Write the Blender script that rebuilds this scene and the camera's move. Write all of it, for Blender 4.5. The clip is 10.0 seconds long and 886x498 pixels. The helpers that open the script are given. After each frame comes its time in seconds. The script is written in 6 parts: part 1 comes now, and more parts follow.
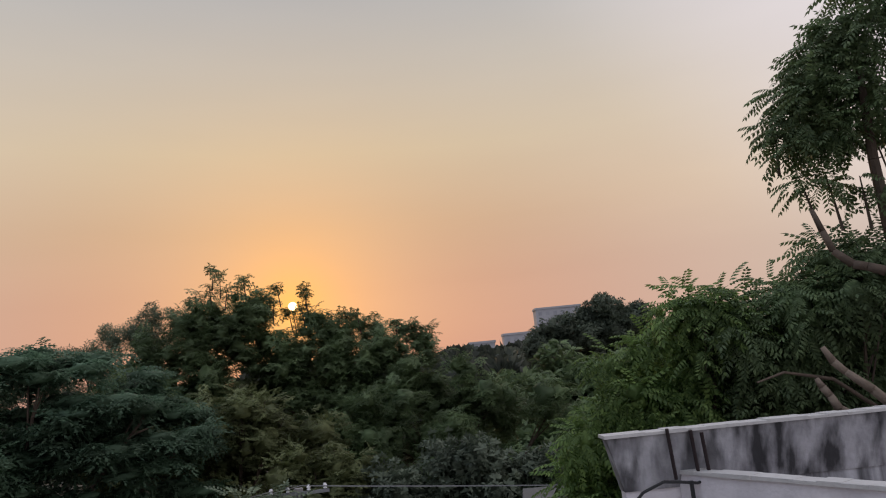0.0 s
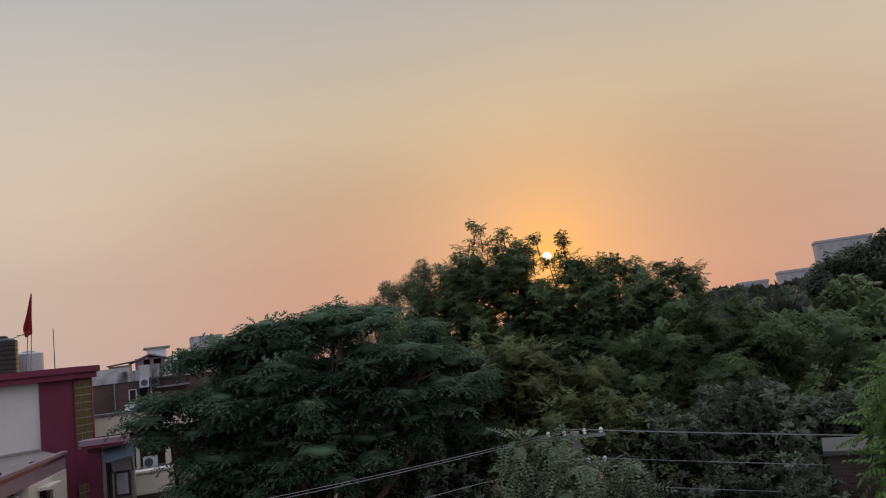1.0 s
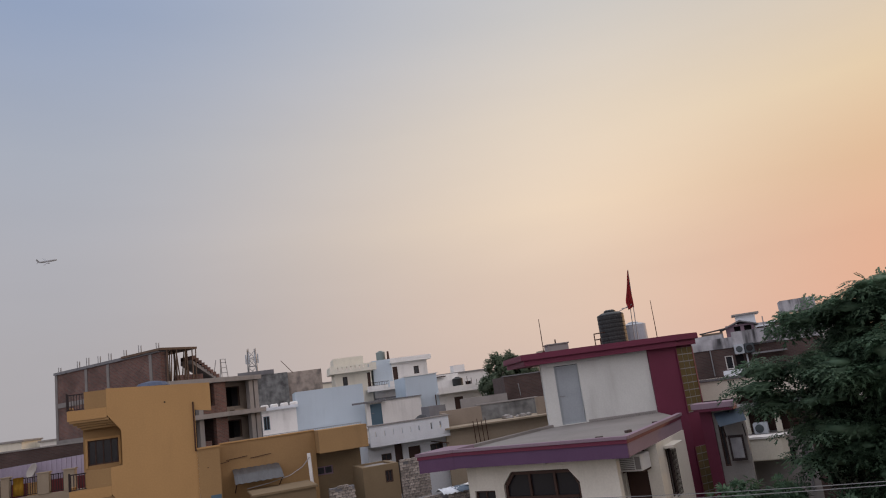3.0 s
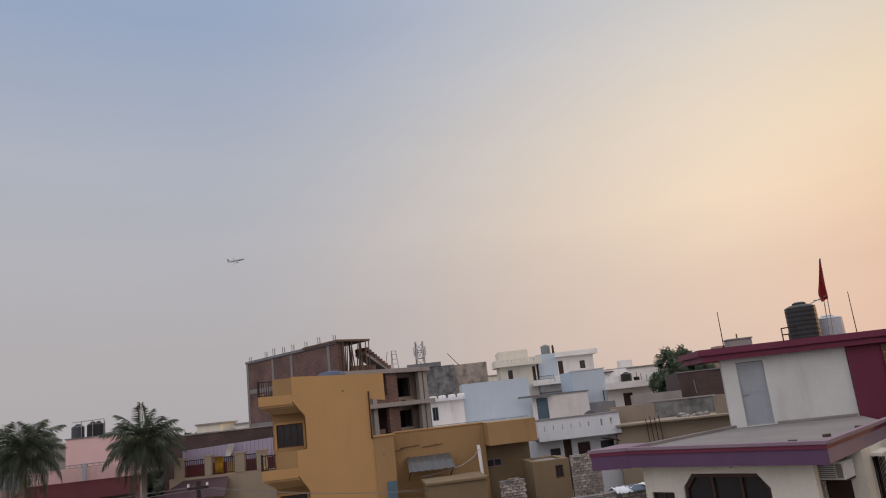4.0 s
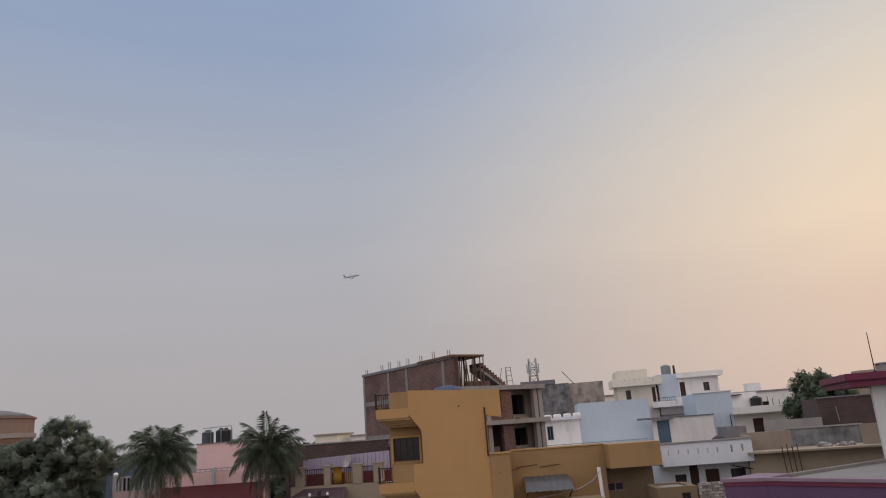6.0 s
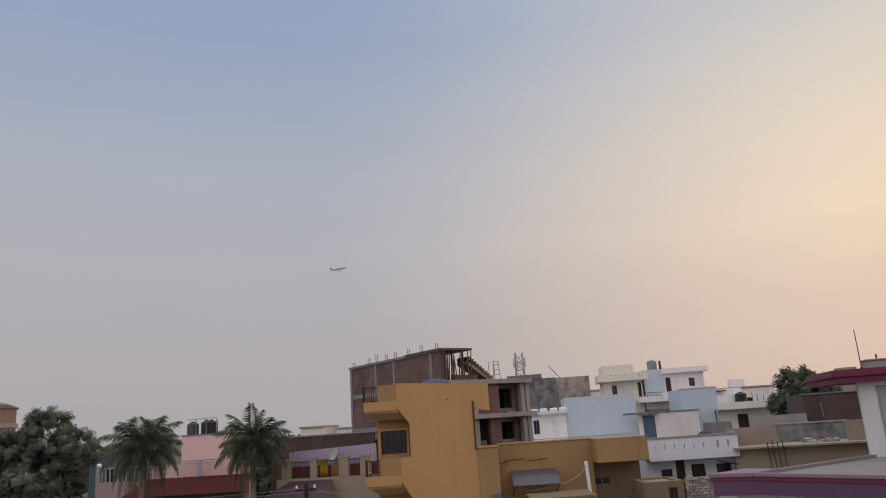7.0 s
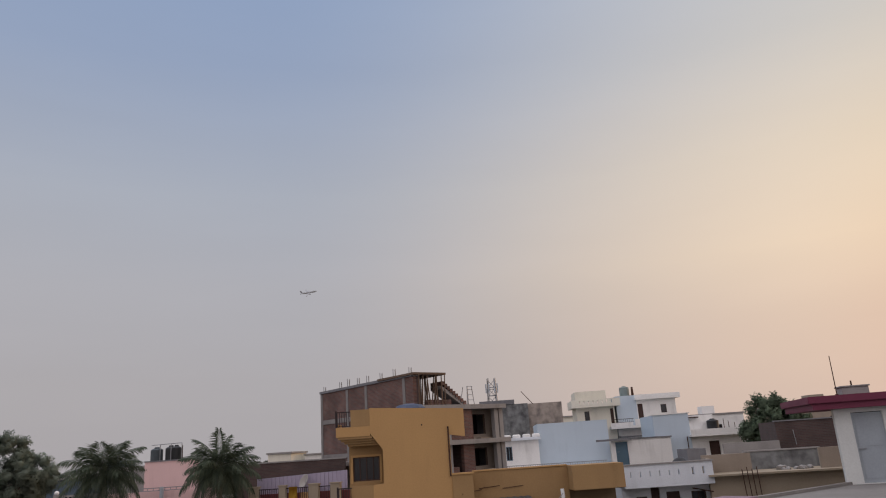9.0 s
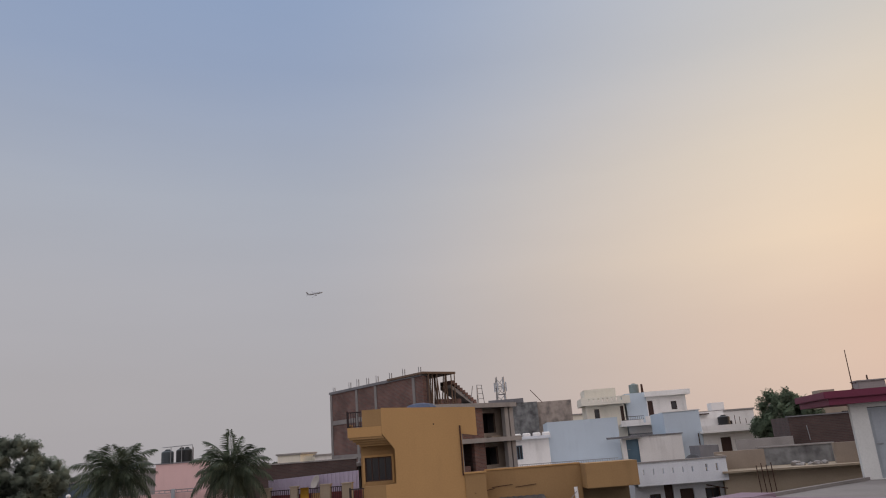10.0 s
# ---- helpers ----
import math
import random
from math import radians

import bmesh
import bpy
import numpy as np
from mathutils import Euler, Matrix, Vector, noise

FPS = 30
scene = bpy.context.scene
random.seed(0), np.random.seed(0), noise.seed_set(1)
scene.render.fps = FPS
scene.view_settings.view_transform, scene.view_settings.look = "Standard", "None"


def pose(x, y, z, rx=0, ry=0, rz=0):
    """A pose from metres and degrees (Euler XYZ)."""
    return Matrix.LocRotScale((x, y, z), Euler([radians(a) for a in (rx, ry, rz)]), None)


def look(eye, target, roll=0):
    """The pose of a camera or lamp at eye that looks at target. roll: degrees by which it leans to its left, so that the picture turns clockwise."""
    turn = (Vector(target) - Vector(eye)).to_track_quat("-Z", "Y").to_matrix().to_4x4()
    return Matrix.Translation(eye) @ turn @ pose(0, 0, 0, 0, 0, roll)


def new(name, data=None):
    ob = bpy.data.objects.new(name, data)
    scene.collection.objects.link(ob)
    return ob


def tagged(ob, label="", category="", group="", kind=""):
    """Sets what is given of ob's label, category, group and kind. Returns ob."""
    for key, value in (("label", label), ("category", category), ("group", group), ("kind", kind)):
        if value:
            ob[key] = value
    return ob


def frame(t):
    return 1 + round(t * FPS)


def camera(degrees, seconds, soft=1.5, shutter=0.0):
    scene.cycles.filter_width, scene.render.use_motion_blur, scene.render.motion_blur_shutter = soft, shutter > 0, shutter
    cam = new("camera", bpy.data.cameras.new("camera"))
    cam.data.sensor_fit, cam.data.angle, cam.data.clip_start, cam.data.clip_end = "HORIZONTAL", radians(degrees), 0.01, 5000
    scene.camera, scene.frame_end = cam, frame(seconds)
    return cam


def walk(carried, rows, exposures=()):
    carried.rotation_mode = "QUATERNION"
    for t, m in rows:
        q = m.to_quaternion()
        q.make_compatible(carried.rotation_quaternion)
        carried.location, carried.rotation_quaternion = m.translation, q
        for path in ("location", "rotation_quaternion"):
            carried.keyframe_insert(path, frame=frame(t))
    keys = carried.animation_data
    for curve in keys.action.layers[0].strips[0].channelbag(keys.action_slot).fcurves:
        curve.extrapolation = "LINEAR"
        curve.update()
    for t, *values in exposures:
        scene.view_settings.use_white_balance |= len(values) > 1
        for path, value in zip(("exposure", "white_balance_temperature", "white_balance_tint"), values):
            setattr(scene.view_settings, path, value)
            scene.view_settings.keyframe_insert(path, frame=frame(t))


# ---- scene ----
cam = camera(63.9, 10.0, soft=1.1)
PATH = [
    (0, (1.827, -1.039, 10.099), (1.809, 0.933, 10.436), -5.5),
    (0.5, (1.745, -0.982, 10.096), (1.328, 0.952, 10.389), -6.7),
    (1, (1.612, -0.943, 10.093), (0.897, 0.906, 10.363), -6.9),
    (1.5, (1.429, -0.929, 10.092), (0.396, 0.762, 10.363), -7.8),
    (2, (1.264, -0.952, 10.09), (-0.088, 0.491, 10.387), -8.3),
    (2.5, (1.134, -0.972, 10.086), (-0.476, 0.165, 10.424), -8.5),
    (3, (1.009, -0.983, 10.091), (-0.772, -0.159, 10.476), -7.8),
    (4.5, (0.621, -1.142, 10.111), (-1.312, -0.875, 10.55), -5.8),
    (5, (0.521, -1.182, 10.114), (-1.416, -1.023, 10.584), -5.1),
    (5.5, (0.441, -1.212, 10.115), (-1.494, -1.127, 10.615), -4.5),
    (7, (0.218, -1.364, 10.115), (-1.72, -1.237, 10.592), -3.9),
    (7.5, (0.144, -1.41, 10.115), (-1.795, -1.269, 10.588), -4.0),
    (8, (0.035, -1.439, 10.117), (-1.897, -1.287, 10.614), -4.0),
    (8.5, (-0.064, -1.481, 10.117), (-1.988, -1.312, 10.639), -3.9),
    (9, (-0.144, -1.546, 10.117), (-2.059, -1.336, 10.656), -3.8),
    (9.5, (-0.224, -1.62, 10.118), (-2.134, -1.39, 10.664), -4.0),
    (10, (-0.297, -1.694, 10.118), (-2.214, -1.499, 10.657), -4.4),
]
walk(cam, [(t, look(eye, target, roll)) for t, eye, target, roll in PATH],
     exposures=[(0, .25, 6450, 10), (.5, .18, 6450, 10), (1, .14, 6450, 10), (1.5, .14, 6450, 10), (2, .17, 6350, 10), (2.5, .40, 6500, 10), (3, .44, 6700, 10), (4.5, .54, 6850, 10), (5.5, .46, 6800, 10), (7, .48, 6800, 10), (8, .51, 6800, 10), (9, .44, 6780, 10), (10, .43, 6780, 10)])

# ---- sky, sun ----
SUN_AZ, SUN_EL = 12.9, 6.1
SUN = Vector((-math.sin(radians(SUN_AZ)) * math.cos(radians(SUN_EL)), math.cos(radians(SUN_AZ)) * math.cos(radians(SUN_EL)), math.sin(radians(SUN_EL))))


def ramp(nt, stops, fac, smooth=False):
    n = nt.nodes.new("ShaderNodeValToRGB")
    n.color_ramp.interpolation = "B_SPLINE" if smooth else "LINEAR"
    els = n.color_ramp.elements
    while len(els) < len(stops):
        els.new(0.5)
    for e, (p, c) in zip(els, stops):
        e.position, e.color = p, (*c, 1)
    nt.links.new(fac, n.inputs[0])
    return n.outputs[0]


def calc(nt, op, a, b=None, c=None, clamp=False):
    n = nt.nodes.new("ShaderNodeMath")
    n.operation, n.use_clamp = op, clamp
    for i, v in enumerate((a, b, c)):
        if v is None:
            continue
        if isinstance(v, (int, float)):
            n.inputs[i].default_value = v
        else:
            nt.links.new(v, n.inputs[i])
    return n.outputs[0]


def blend(nt, kind, fac, a, b):
    n = nt.nodes.new("ShaderNodeMix")
    n.data_type, n.blend_type = "RGBA", kind
    for sock, v in ((n.inputs[0], fac), (n.inputs[6], a), (n.inputs[7], b)):
        if isinstance(v, (int, float)):
            sock.default_value = v
        elif isinstance(v, tuple):
            sock.default_value = (*v, 1)
        else:
            nt.links.new(v, sock)
    return n.outputs[2]


HIGH = (.95, .98, 1.08)


def make_sky():
    w = bpy.data.worlds.new("hazy_sunset_sky")
    scene.world = w
    w.use_nodes = True
    nt = w.node_tree
    nt.nodes.clear()
    out = nt.nodes.new("ShaderNodeOutputWorld")
    tc = nt.nodes.new("ShaderNodeTexCoord")
    norm = nt.nodes.new("ShaderNodeVectorMath")
    norm.operation = "NORMALIZE"
    nt.links.new(tc.outputs["Generated"], norm.inputs[0])
    sep = nt.nodes.new("ShaderNodeSeparateXYZ")
    nt.links.new(norm.outputs[0], sep.inputs[0])
    el = calc(nt, "DIVIDE", calc(nt, "MULTIPLY", calc(nt, "ARCSINE", sep.outputs[2]), 180 / math.pi), 90.0, clamp=True)
    dot = nt.nodes.new("ShaderNodeVectorMath")
    dot.operation = "DOT_PRODUCT"
    nt.links.new(norm.outputs[0], dot.inputs[0])
    dot.inputs[1].default_value = SUN
    gam = calc(nt, "MULTIPLY", calc(nt, "ARCCOSINE", dot.outputs["Value"]), 180 / math.pi)
    def lift(stops):
        return ramp(nt, [(e / 90, c) for e, c in stops] + [(58 / 90, HIGH), (1, HIGH)], el)

    near = lift([(0, (.56, .285, .215)), (7, (.505, .285, .205)), (12, (.51, .335, .222)), (18, (.545, .43, .295)), (24, (.475, .415, .345)), (31, (.37, .36, .36)), (40, (.34, .35, .37))])
    mid = lift([(0, (.53, .40, .34)), (7, (.56, .43, .35)), (13, (.635, .51, .395)), (20, (.58, .50, .415)), (28, (.47, .455, .44)), (40, (.40, .43, .48))])
    away = lift([(0, (.295, .285, .305)), (6, (.305, .298, .323)), (13, (.312, .318, .358)), (20, (.29, .318, .382)), (30, (.215, .272, .395)), (40, (.19, .265, .42))])
    east = lift([(0, (.52, .48, .51)), (12, (.64, .60, .64)), (30, (.69, .71, .81)), (45, (.74, .79, .92))])

    def step(lo, hi):
        f = nt.nodes.new("ShaderNodeMapRange")
        f.interpolation_type = "SMOOTHSTEP"
        f.inputs[1].default_value, f.inputs[2].default_value = lo, hi
        nt.links.new(gam, f.inputs[0])
        return f.outputs[0]

    col = blend(nt, "MIX", step(12, 46), near, mid)
    col = blend(nt, "MIX", step(34, 84), col, away)
    col = blend(nt, "MIX", step(104, 150), col, east)
    # paler, thicker haze on the northern side of the sun
    side = nt.nodes.new("ShaderNodeVectorMath")
    side.operation = "DOT_PRODUCT"
    nt.links.new(norm.outputs[0], side.inputs[0])
    side.inputs[1].default_value = (math.cos(radians(SUN_AZ)), math.sin(radians(SUN_AZ)), .9)
    pale = nt.nodes.new("ShaderNodeMapRange")
    pale.interpolation_type = "SMOOTHSTEP"
    pale.inputs[1].default_value, pale.inputs[2].default_value, pale.inputs[4].default_value = .70, 1.10, .85
    nt.links.new(side.outputs["Value"], pale.inputs[0])
    col = blend(nt, "MIX", pale.outputs[0], col, (.72, .655, .68))
    # the glow of the haze round the sun, and the disc
    g1 = calc(nt, "EXPONENT", calc(nt, "MULTIPLY", gam, -1 / 4.6))
    col = blend(nt, "MIX", calc(nt, "MULTIPLY", g1, .88), col, (1.02, .42, .05))
    disc = nt.nodes.new("ShaderNodeMapRange")
    disc.interpolation_type = "SMOOTHSTEP"
    for i, v in ((1, .38), (2, .22), (3, 0), (4, 1)):
        disc.inputs[i].default_value = v
    nt.links.new(gam, disc.inputs[0])
    col = blend(nt, "ADD", disc.outputs[0], col, (9.0, 6.5, 3.5))
    # thin haze streaks
    noise_t = nt.nodes.new("ShaderNodeTexNoise")
    mp = nt.nodes.new("ShaderNodeMapping")
    mp.inputs["Scale"].default_value = (1.2, 1.2, 7)
    nt.links.new(norm.outputs[0], mp.inputs[0])
    nt.links.new(mp.outputs[0], noise_t.inputs[0])
    noise_t.inputs["Scale"].default_value, noise_t.inputs["Detail"].default_value = 2.2, 4
    k = nt.nodes.new("ShaderNodeMapRange")
    for i, v in ((1, .3), (2, .7), (3, .985), (4, 1.015)):
        k.inputs[i].default_value = v
    nt.links.new(noise_t.outputs[0], k.inputs[0])
    col = blend(nt, "MULTIPLY", 1.0, col, k.outputs[0])
    bg = nt.nodes.new("ShaderNodeBackground")
    nt.links.new(col, bg.inputs[0])
    bg.inputs[1].default_value = 0.97
    clear = nt.nodes.new("ShaderNodeTexSky")
    clear.sky_type, clear.sun_disc, clear.sun_elevation, clear.sun_rotation = "NISHITA", False, radians(SUN_EL), radians(-SUN_AZ)
    clear.dust_density = 4.0
    bg2 = nt.nodes.new("ShaderNodeBackground")
    nt.links.new(clear.outputs[0], bg2.inputs[0])
    bg2.inputs[1].default_value = 0.003
    add = nt.nodes.new("ShaderNodeAddShader")
    nt.links.new(bg.outputs[0], add.inputs[0])
    nt.links.new(bg2.outputs[0], add.inputs[1])
    nt.links.new(add.outputs[0], out.inputs[0])


make_sky()
sun_data = bpy.data.lights.new("sun", "SUN")
sun_data.energy, sun_data.angle, sun_data.color = 0.3, radians(1.5), (1.0, 0.62, 0.32)
sun_lamp = new("sun", sun_data)
sun_lamp.matrix_world = look(SUN * 100, (0, 0, 0))


# ---- materials ----
def surface(name, c, c2=None, rough=0.8, metal=0.0, size=1.0, fine=18.0, bump=0.12, streak=0.0, streak_c=(.05, .05, .05), streak_at=(.50, .74), patch=(.42, .66), spec=0.3, random=0.0, amount=.5, run=(2.3, 2.3, .28)):
    """A worn surface: two scales of tone, rain streaks, fine relief."""
    m = bpy.data.materials.new(name)
    m.use_nodes = True
    nt = m.node_tree
    p = nt.nodes["Principled BSDF"]
    p.inputs["Roughness"].default_value, p.inputs["Metallic"].default_value = rough, metal
    p.inputs["Specular IOR Level"].default_value = spec
    tc = nt.nodes.new("ShaderNodeTexCoord")
    co = tc.outputs["Object"]

    def tone(scale, detail, stretch=None):
        n = nt.nodes.new("ShaderNodeTexNoise")
        n.inputs["Scale"].default_value, n.inputs["Detail"].default_value = scale, detail
        src = co
        if stretch:
            mp = nt.nodes.new("ShaderNodeMapping")
            mp.inputs["Scale"].default_value = stretch
            nt.links.new(co, mp.inputs[0])
            src = mp.outputs[0]
        nt.links.new(src, n.inputs[0])
        return n.outputs[0]

    def spread(v, lo, hi):
        n = nt.nodes.new("ShaderNodeMapRange")
        n.inputs[1].default_value, n.inputs[2].default_value = lo, hi
        nt.links.new(v, n.inputs[0])
        return n.outputs[0]

    c2 = c2 or tuple(v * 0.72 for v in c)
    big, small = tone(size, 5), tone(fine, 4)
    col = blend(nt, "MIX", calc(nt, "MULTIPLY", spread(big, .38, .68), amount), c, c2)
    grain = nt.nodes.new("ShaderNodeMapRange")
    for i, v in ((1, .3), (2, .7), (3, .95), (4, 1.04)):
        grain.inputs[i].default_value = v
    nt.links.new(small, grain.inputs[0])
    col = blend(nt, "MULTIPLY", 1.0, col, grain.outputs[0])
    if streak:
        s = spread(tone(1.0, 6, run), *streak_at)
        s2 = spread(tone(.6, 3), *patch)
        col = blend(nt, "MIX", calc(nt, "MULTIPLY", calc(nt, "MULTIPLY", s, s2), streak), col, streak_c)
    if random:
        oi = nt.nodes.new("ShaderNodeObjectInfo")
        r = nt.nodes.new("ShaderNodeMapRange")
        r.inputs[3].default_value, r.inputs[4].default_value = 1 - random, 1 + random
        nt.links.new(oi.outputs["Random"], r.inputs[0])
        col = blend(nt, "MULTIPLY", 1.0, col, r.outputs[0])
    nt.links.new(col, p.inputs["Base Color"])
    b = nt.nodes.new("ShaderNodeBump")
    b.inputs["Strength"].default_value, b.inputs["Distance"].default_value = bump, 0.02
    nt.links.new(small, b.inputs["Height"])
    nt.links.new(b.outputs[0], p.inputs["Normal"])
    return m


def brickwork(name, c1, c2, mortar, w=.23, h=.075, size=.012):
    m = bpy.data.materials.new(name)
    m.use_nodes = True
    nt = m.node_tree
    p = nt.nodes["Principled BSDF"]
    p.inputs["Roughness"].default_value = .92
    tc, sep, com = nt.nodes.new("ShaderNodeTexCoord"), nt.nodes.new("ShaderNodeSeparateXYZ"), nt.nodes.new("ShaderNodeCombineXYZ")
    nt.links.new(tc.outputs["Object"], sep.inputs[0])
    nt.links.new(calc(nt, "ADD", sep.outputs[0], sep.outputs[1]), com.inputs[0])
    nt.links.new(sep.outputs[2], com.inputs[1])
    b = nt.nodes.new("ShaderNodeTexBrick")
    nt.links.new(com.outputs[0], b.inputs[0])
    for k, v in (("Scale", 1.0), ("Brick Width", w), ("Row Height", h), ("Mortar Size", size)):
        b.inputs[k].default_value = v
    for k, v in (("Color1", c1), ("Color2", c2), ("Mortar", mortar)):
        b.inputs[k].default_value = (*v, 1)
    n = nt.nodes.new("ShaderNodeTexNoise")
    n.inputs["Scale"].default_value, n.inputs["Detail"].default_value = .7, 6
    nt.links.new(tc.outputs["Object"], n.inputs[0])
    r = nt.nodes.new("ShaderNodeMapRange")
    for i, v in ((1, .3), (2, .7), (3, .65), (4, 1.2)):
        r.inputs[i].default_value = v
    nt.links.new(n.outputs[0], r.inputs[0])
    nt.links.new(blend(nt, "MULTIPLY", 1.0, b.outputs[0], r.outputs[0]), p.inputs["Base Color"])
    bp = nt.nodes.new("ShaderNodeBump")
    bp.inputs["Strength"].default_value, bp.inputs["Distance"].default_value = .6, .01
    bp.invert = True
    nt.links.new(b.outputs["Fac"], bp.inputs["Height"])
    nt.links.new(bp.outputs[0], p.inputs["Normal"])
    return m


def foliage(name, c1, c2, c3, size=.5, trans=.3, rough=.55):
    m = bpy.data.materials.new(name)
    m.use_nodes = True
    nt = m.node_tree
    p, out = nt.nodes["Principled BSDF"], nt.nodes["Material Output"]
    p.inputs["Roughness"].default_value, p.inputs["Specular IOR Level"].default_value = rough, .3
    geo, tc = nt.nodes.new("ShaderNodeNewGeometry"), nt.nodes.new("ShaderNodeTexCoord")
    n = nt.nodes.new("ShaderNodeTexNoise")
    n.inputs["Scale"].default_value, n.inputs["Detail"].default_value = size, 3
    nt.links.new(tc.outputs["Object"], n.inputs[0])
    a = ramp(nt, [(0, c1), (.6, c2), (1, c3)], geo.outputs["Random Per Island"])
    r = nt.nodes.new("ShaderNodeMapRange")
    for i, v in ((1, .3), (2, .7), (3, .65), (4, 1.35)):
        r.inputs[i].default_value = v
    nt.links.new(n.outputs[0], r.inputs[0])
    col = blend(nt, "MULTIPLY", 1.0, a, r.outputs[0])
    nt.links.new(col, p.inputs["Base Color"])
    t = nt.nodes.new("ShaderNodeBsdfTranslucent")
    nt.links.new(col, t.inputs[0])
    mx = nt.nodes.new("ShaderNodeMixShader")
    mx.inputs[0].default_value = trans
    nt.links.new(p.outputs[0], mx.inputs[1])
    nt.links.new(t.outputs[0], mx.inputs[2])
    nt.links.new(mx.outputs[0], out.inputs[0])
    return m


def glazing(name, c, rough=.12):
    m = bpy.data.materials.new(name)
    m.use_nodes = True
    nt = m.node_tree
    p = nt.nodes["Principled BSDF"]
    n = nt.nodes.new("ShaderNodeTexNoise")
    n.inputs["Scale"].default_value = 2.0
    nt.links.new(blend(nt, "MIX", n.outputs[0], c, tuple(v * 1.8 for v in c)), p.inputs["Base Color"])
    p.inputs["Roughness"].default_value, p.inputs["Specular IOR Level"].default_value = rough, .5
    return m


WHITE = surface("white_limewash", (.80, .79, .78), (.66, .65, .64), size=.6, streak=.35, streak_c=(.25, .24, .23))
WHITE_B = surface("bluish_white_limewash", (.72, .76, .82), (.61, .65, .71), size=.5, streak=.3, streak_c=(.28, .29, .32))
PALE_BLUE = surface("pale_blue_plaster", (.50, .585, .67), (.44, .52, .60), size=.4, streak=.22, streak_c=(.25, .29, .36))
TOWERWHITE = surface("greyish_white_wall_paint", (.62, .635, .625), (.53, .545, .54), size=.6, streak=.4, streak_c=(.33, .33, .32))
HOUSECREAM = surface("creamy_white_wall_paint", (.72, .69, .63), (.60, .57, .51), size=.7, streak=.4, streak_c=(.30, .27, .23))
CREAM = surface("cream_plaster", (.74, .71, .62), (.62, .59, .51), size=.5, streak=.3, streak_c=(.26, .23, .19))
YELLOW = surface("ochre_yellow_plaster", (0.477, 0.288, 0.126), (0.405, 0.243, 0.106), size=.45, streak=.22, streak_c=(.27, .17, .08), amount=.5)
# darker ochre: painted shade on recessed and turned faces, dirtier render on the wing
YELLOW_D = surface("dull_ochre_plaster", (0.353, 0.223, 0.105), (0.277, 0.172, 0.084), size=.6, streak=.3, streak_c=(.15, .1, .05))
OLIVE = surface("drab_ochre_plaster", (0.205, 0.152, 0.0924), (0.158, 0.115, 0.0693), size=.8, streak=.4, streak_c=(.12, .09, .05))
BEIGE = surface("drab_beige_plaster", (.355, .295, .225), (.28, .235, .18), size=.7, streak=.3, streak_c=(.16, .12, .08))
TAN = surface("bare_tan_render", (.30, .25, .205), (.215, .18, .15), size=.7, streak=.35, streak_c=(.12, .1, .08))
PURPLE = surface("maroon_paint", (0.152, 0.028, 0.06), (0.12, 0.0224, 0.048), rough=.6, size=.8, streak=.2, streak_c=(.09, .03, .05))
LILAC = surface("lilac_paint", (0.112, 0.0578, 0.122), (0.0884, 0.0462, 0.0986), rough=.65, size=.8, streak=.25, streak_c=(.2, .13, .22))
MAUVE = surface("pale_mauve_paint", (0.258, 0.185, 0.236), (0.213, 0.152, 0.197), size=.9, streak=.25, streak_c=(.2, .15, .2))
PINK = surface("pink_plaster", (.72, .50, .49), (.64, .44, .435), size=.4, streak=.25, streak_c=(.34, .2, .2))
REDROOF = surface("dark_red_paint", (0.16, 0.036, 0.04), (0.12, 0.028, 0.032), size=.8)
CONCRETE = surface("grey_concrete", (.30, .285, .28), (.21, .2, .2), size=.9, streak=.4, streak_c=(.09, .085, .085), bump=.4)
FRAMEGREY = surface("dull_frame_concrete", (.23, .215, .21), (.15, .14, .138), size=1.4, streak=.4, streak_c=(.08, .075, .07), bump=.4)
CONC_D = surface("weathered_dark_concrete", (.20, .20, .215), (.10, .10, .11), size=.7, streak=.6, streak_c=(.045, .045, .05), bump=.4)
DECK = surface("pale_terrace_screed", (0.239, 0.225, 0.218), (0.155, 0.147, 0.144), size=.7, fine=9)
STAINED = surface("soot_stained_limewash", (.50, .50, .54), (.24, .24, .265), size=1.6, streak=.95, streak_c=(.03, .03, .034), streak_at=(.43, .60), patch=(.34, .58), bump=.6, amount=.7)
LIMEWALL = surface("flaking_limewash", (.74, .71, .75), (.50, .48, .51), size=2.6, streak=.35, streak_c=(.10, .10, .11), streak_at=(.58, .70), patch=(.40, .62), bump=.6, amount=.5)
PEEL_D = surface("peeling_blackened_plaster", (.24, .25, .255), (.07, .07, .075), size=1.7, fine=6, streak=.5, streak_c=(.04, .04, .04), streak_at=(.46, .62), patch=(.40, .56), bump=.5, amount=.9)
PEEL_P = surface("peeling_dusty_plaster", (.40, .345, .31), (.16, .145, .14), size=1.5, fine=5, streak=.4, streak_c=(.10, .09, .085), patch=(.40, .56), bump=.5, amount=.9)
SOOT = surface("soot_streaked_plaster", (.52, .52, .56), (.30, .30, .33), size=2.2, fine=14, streak=.95, streak_c=(.03, .03, .034), streak_at=(.40, .60), patch=(.26, .50), bump=.7, amount=.95, run=(3.6, 3.6, .35))
STAIN_TOP = surface("pale_coping", (.55, .54, .54), (.4, .39, .39), size=2.5, bump=.5)
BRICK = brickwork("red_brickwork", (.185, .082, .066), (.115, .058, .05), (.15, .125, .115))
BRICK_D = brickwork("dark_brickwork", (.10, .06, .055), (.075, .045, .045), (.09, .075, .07))
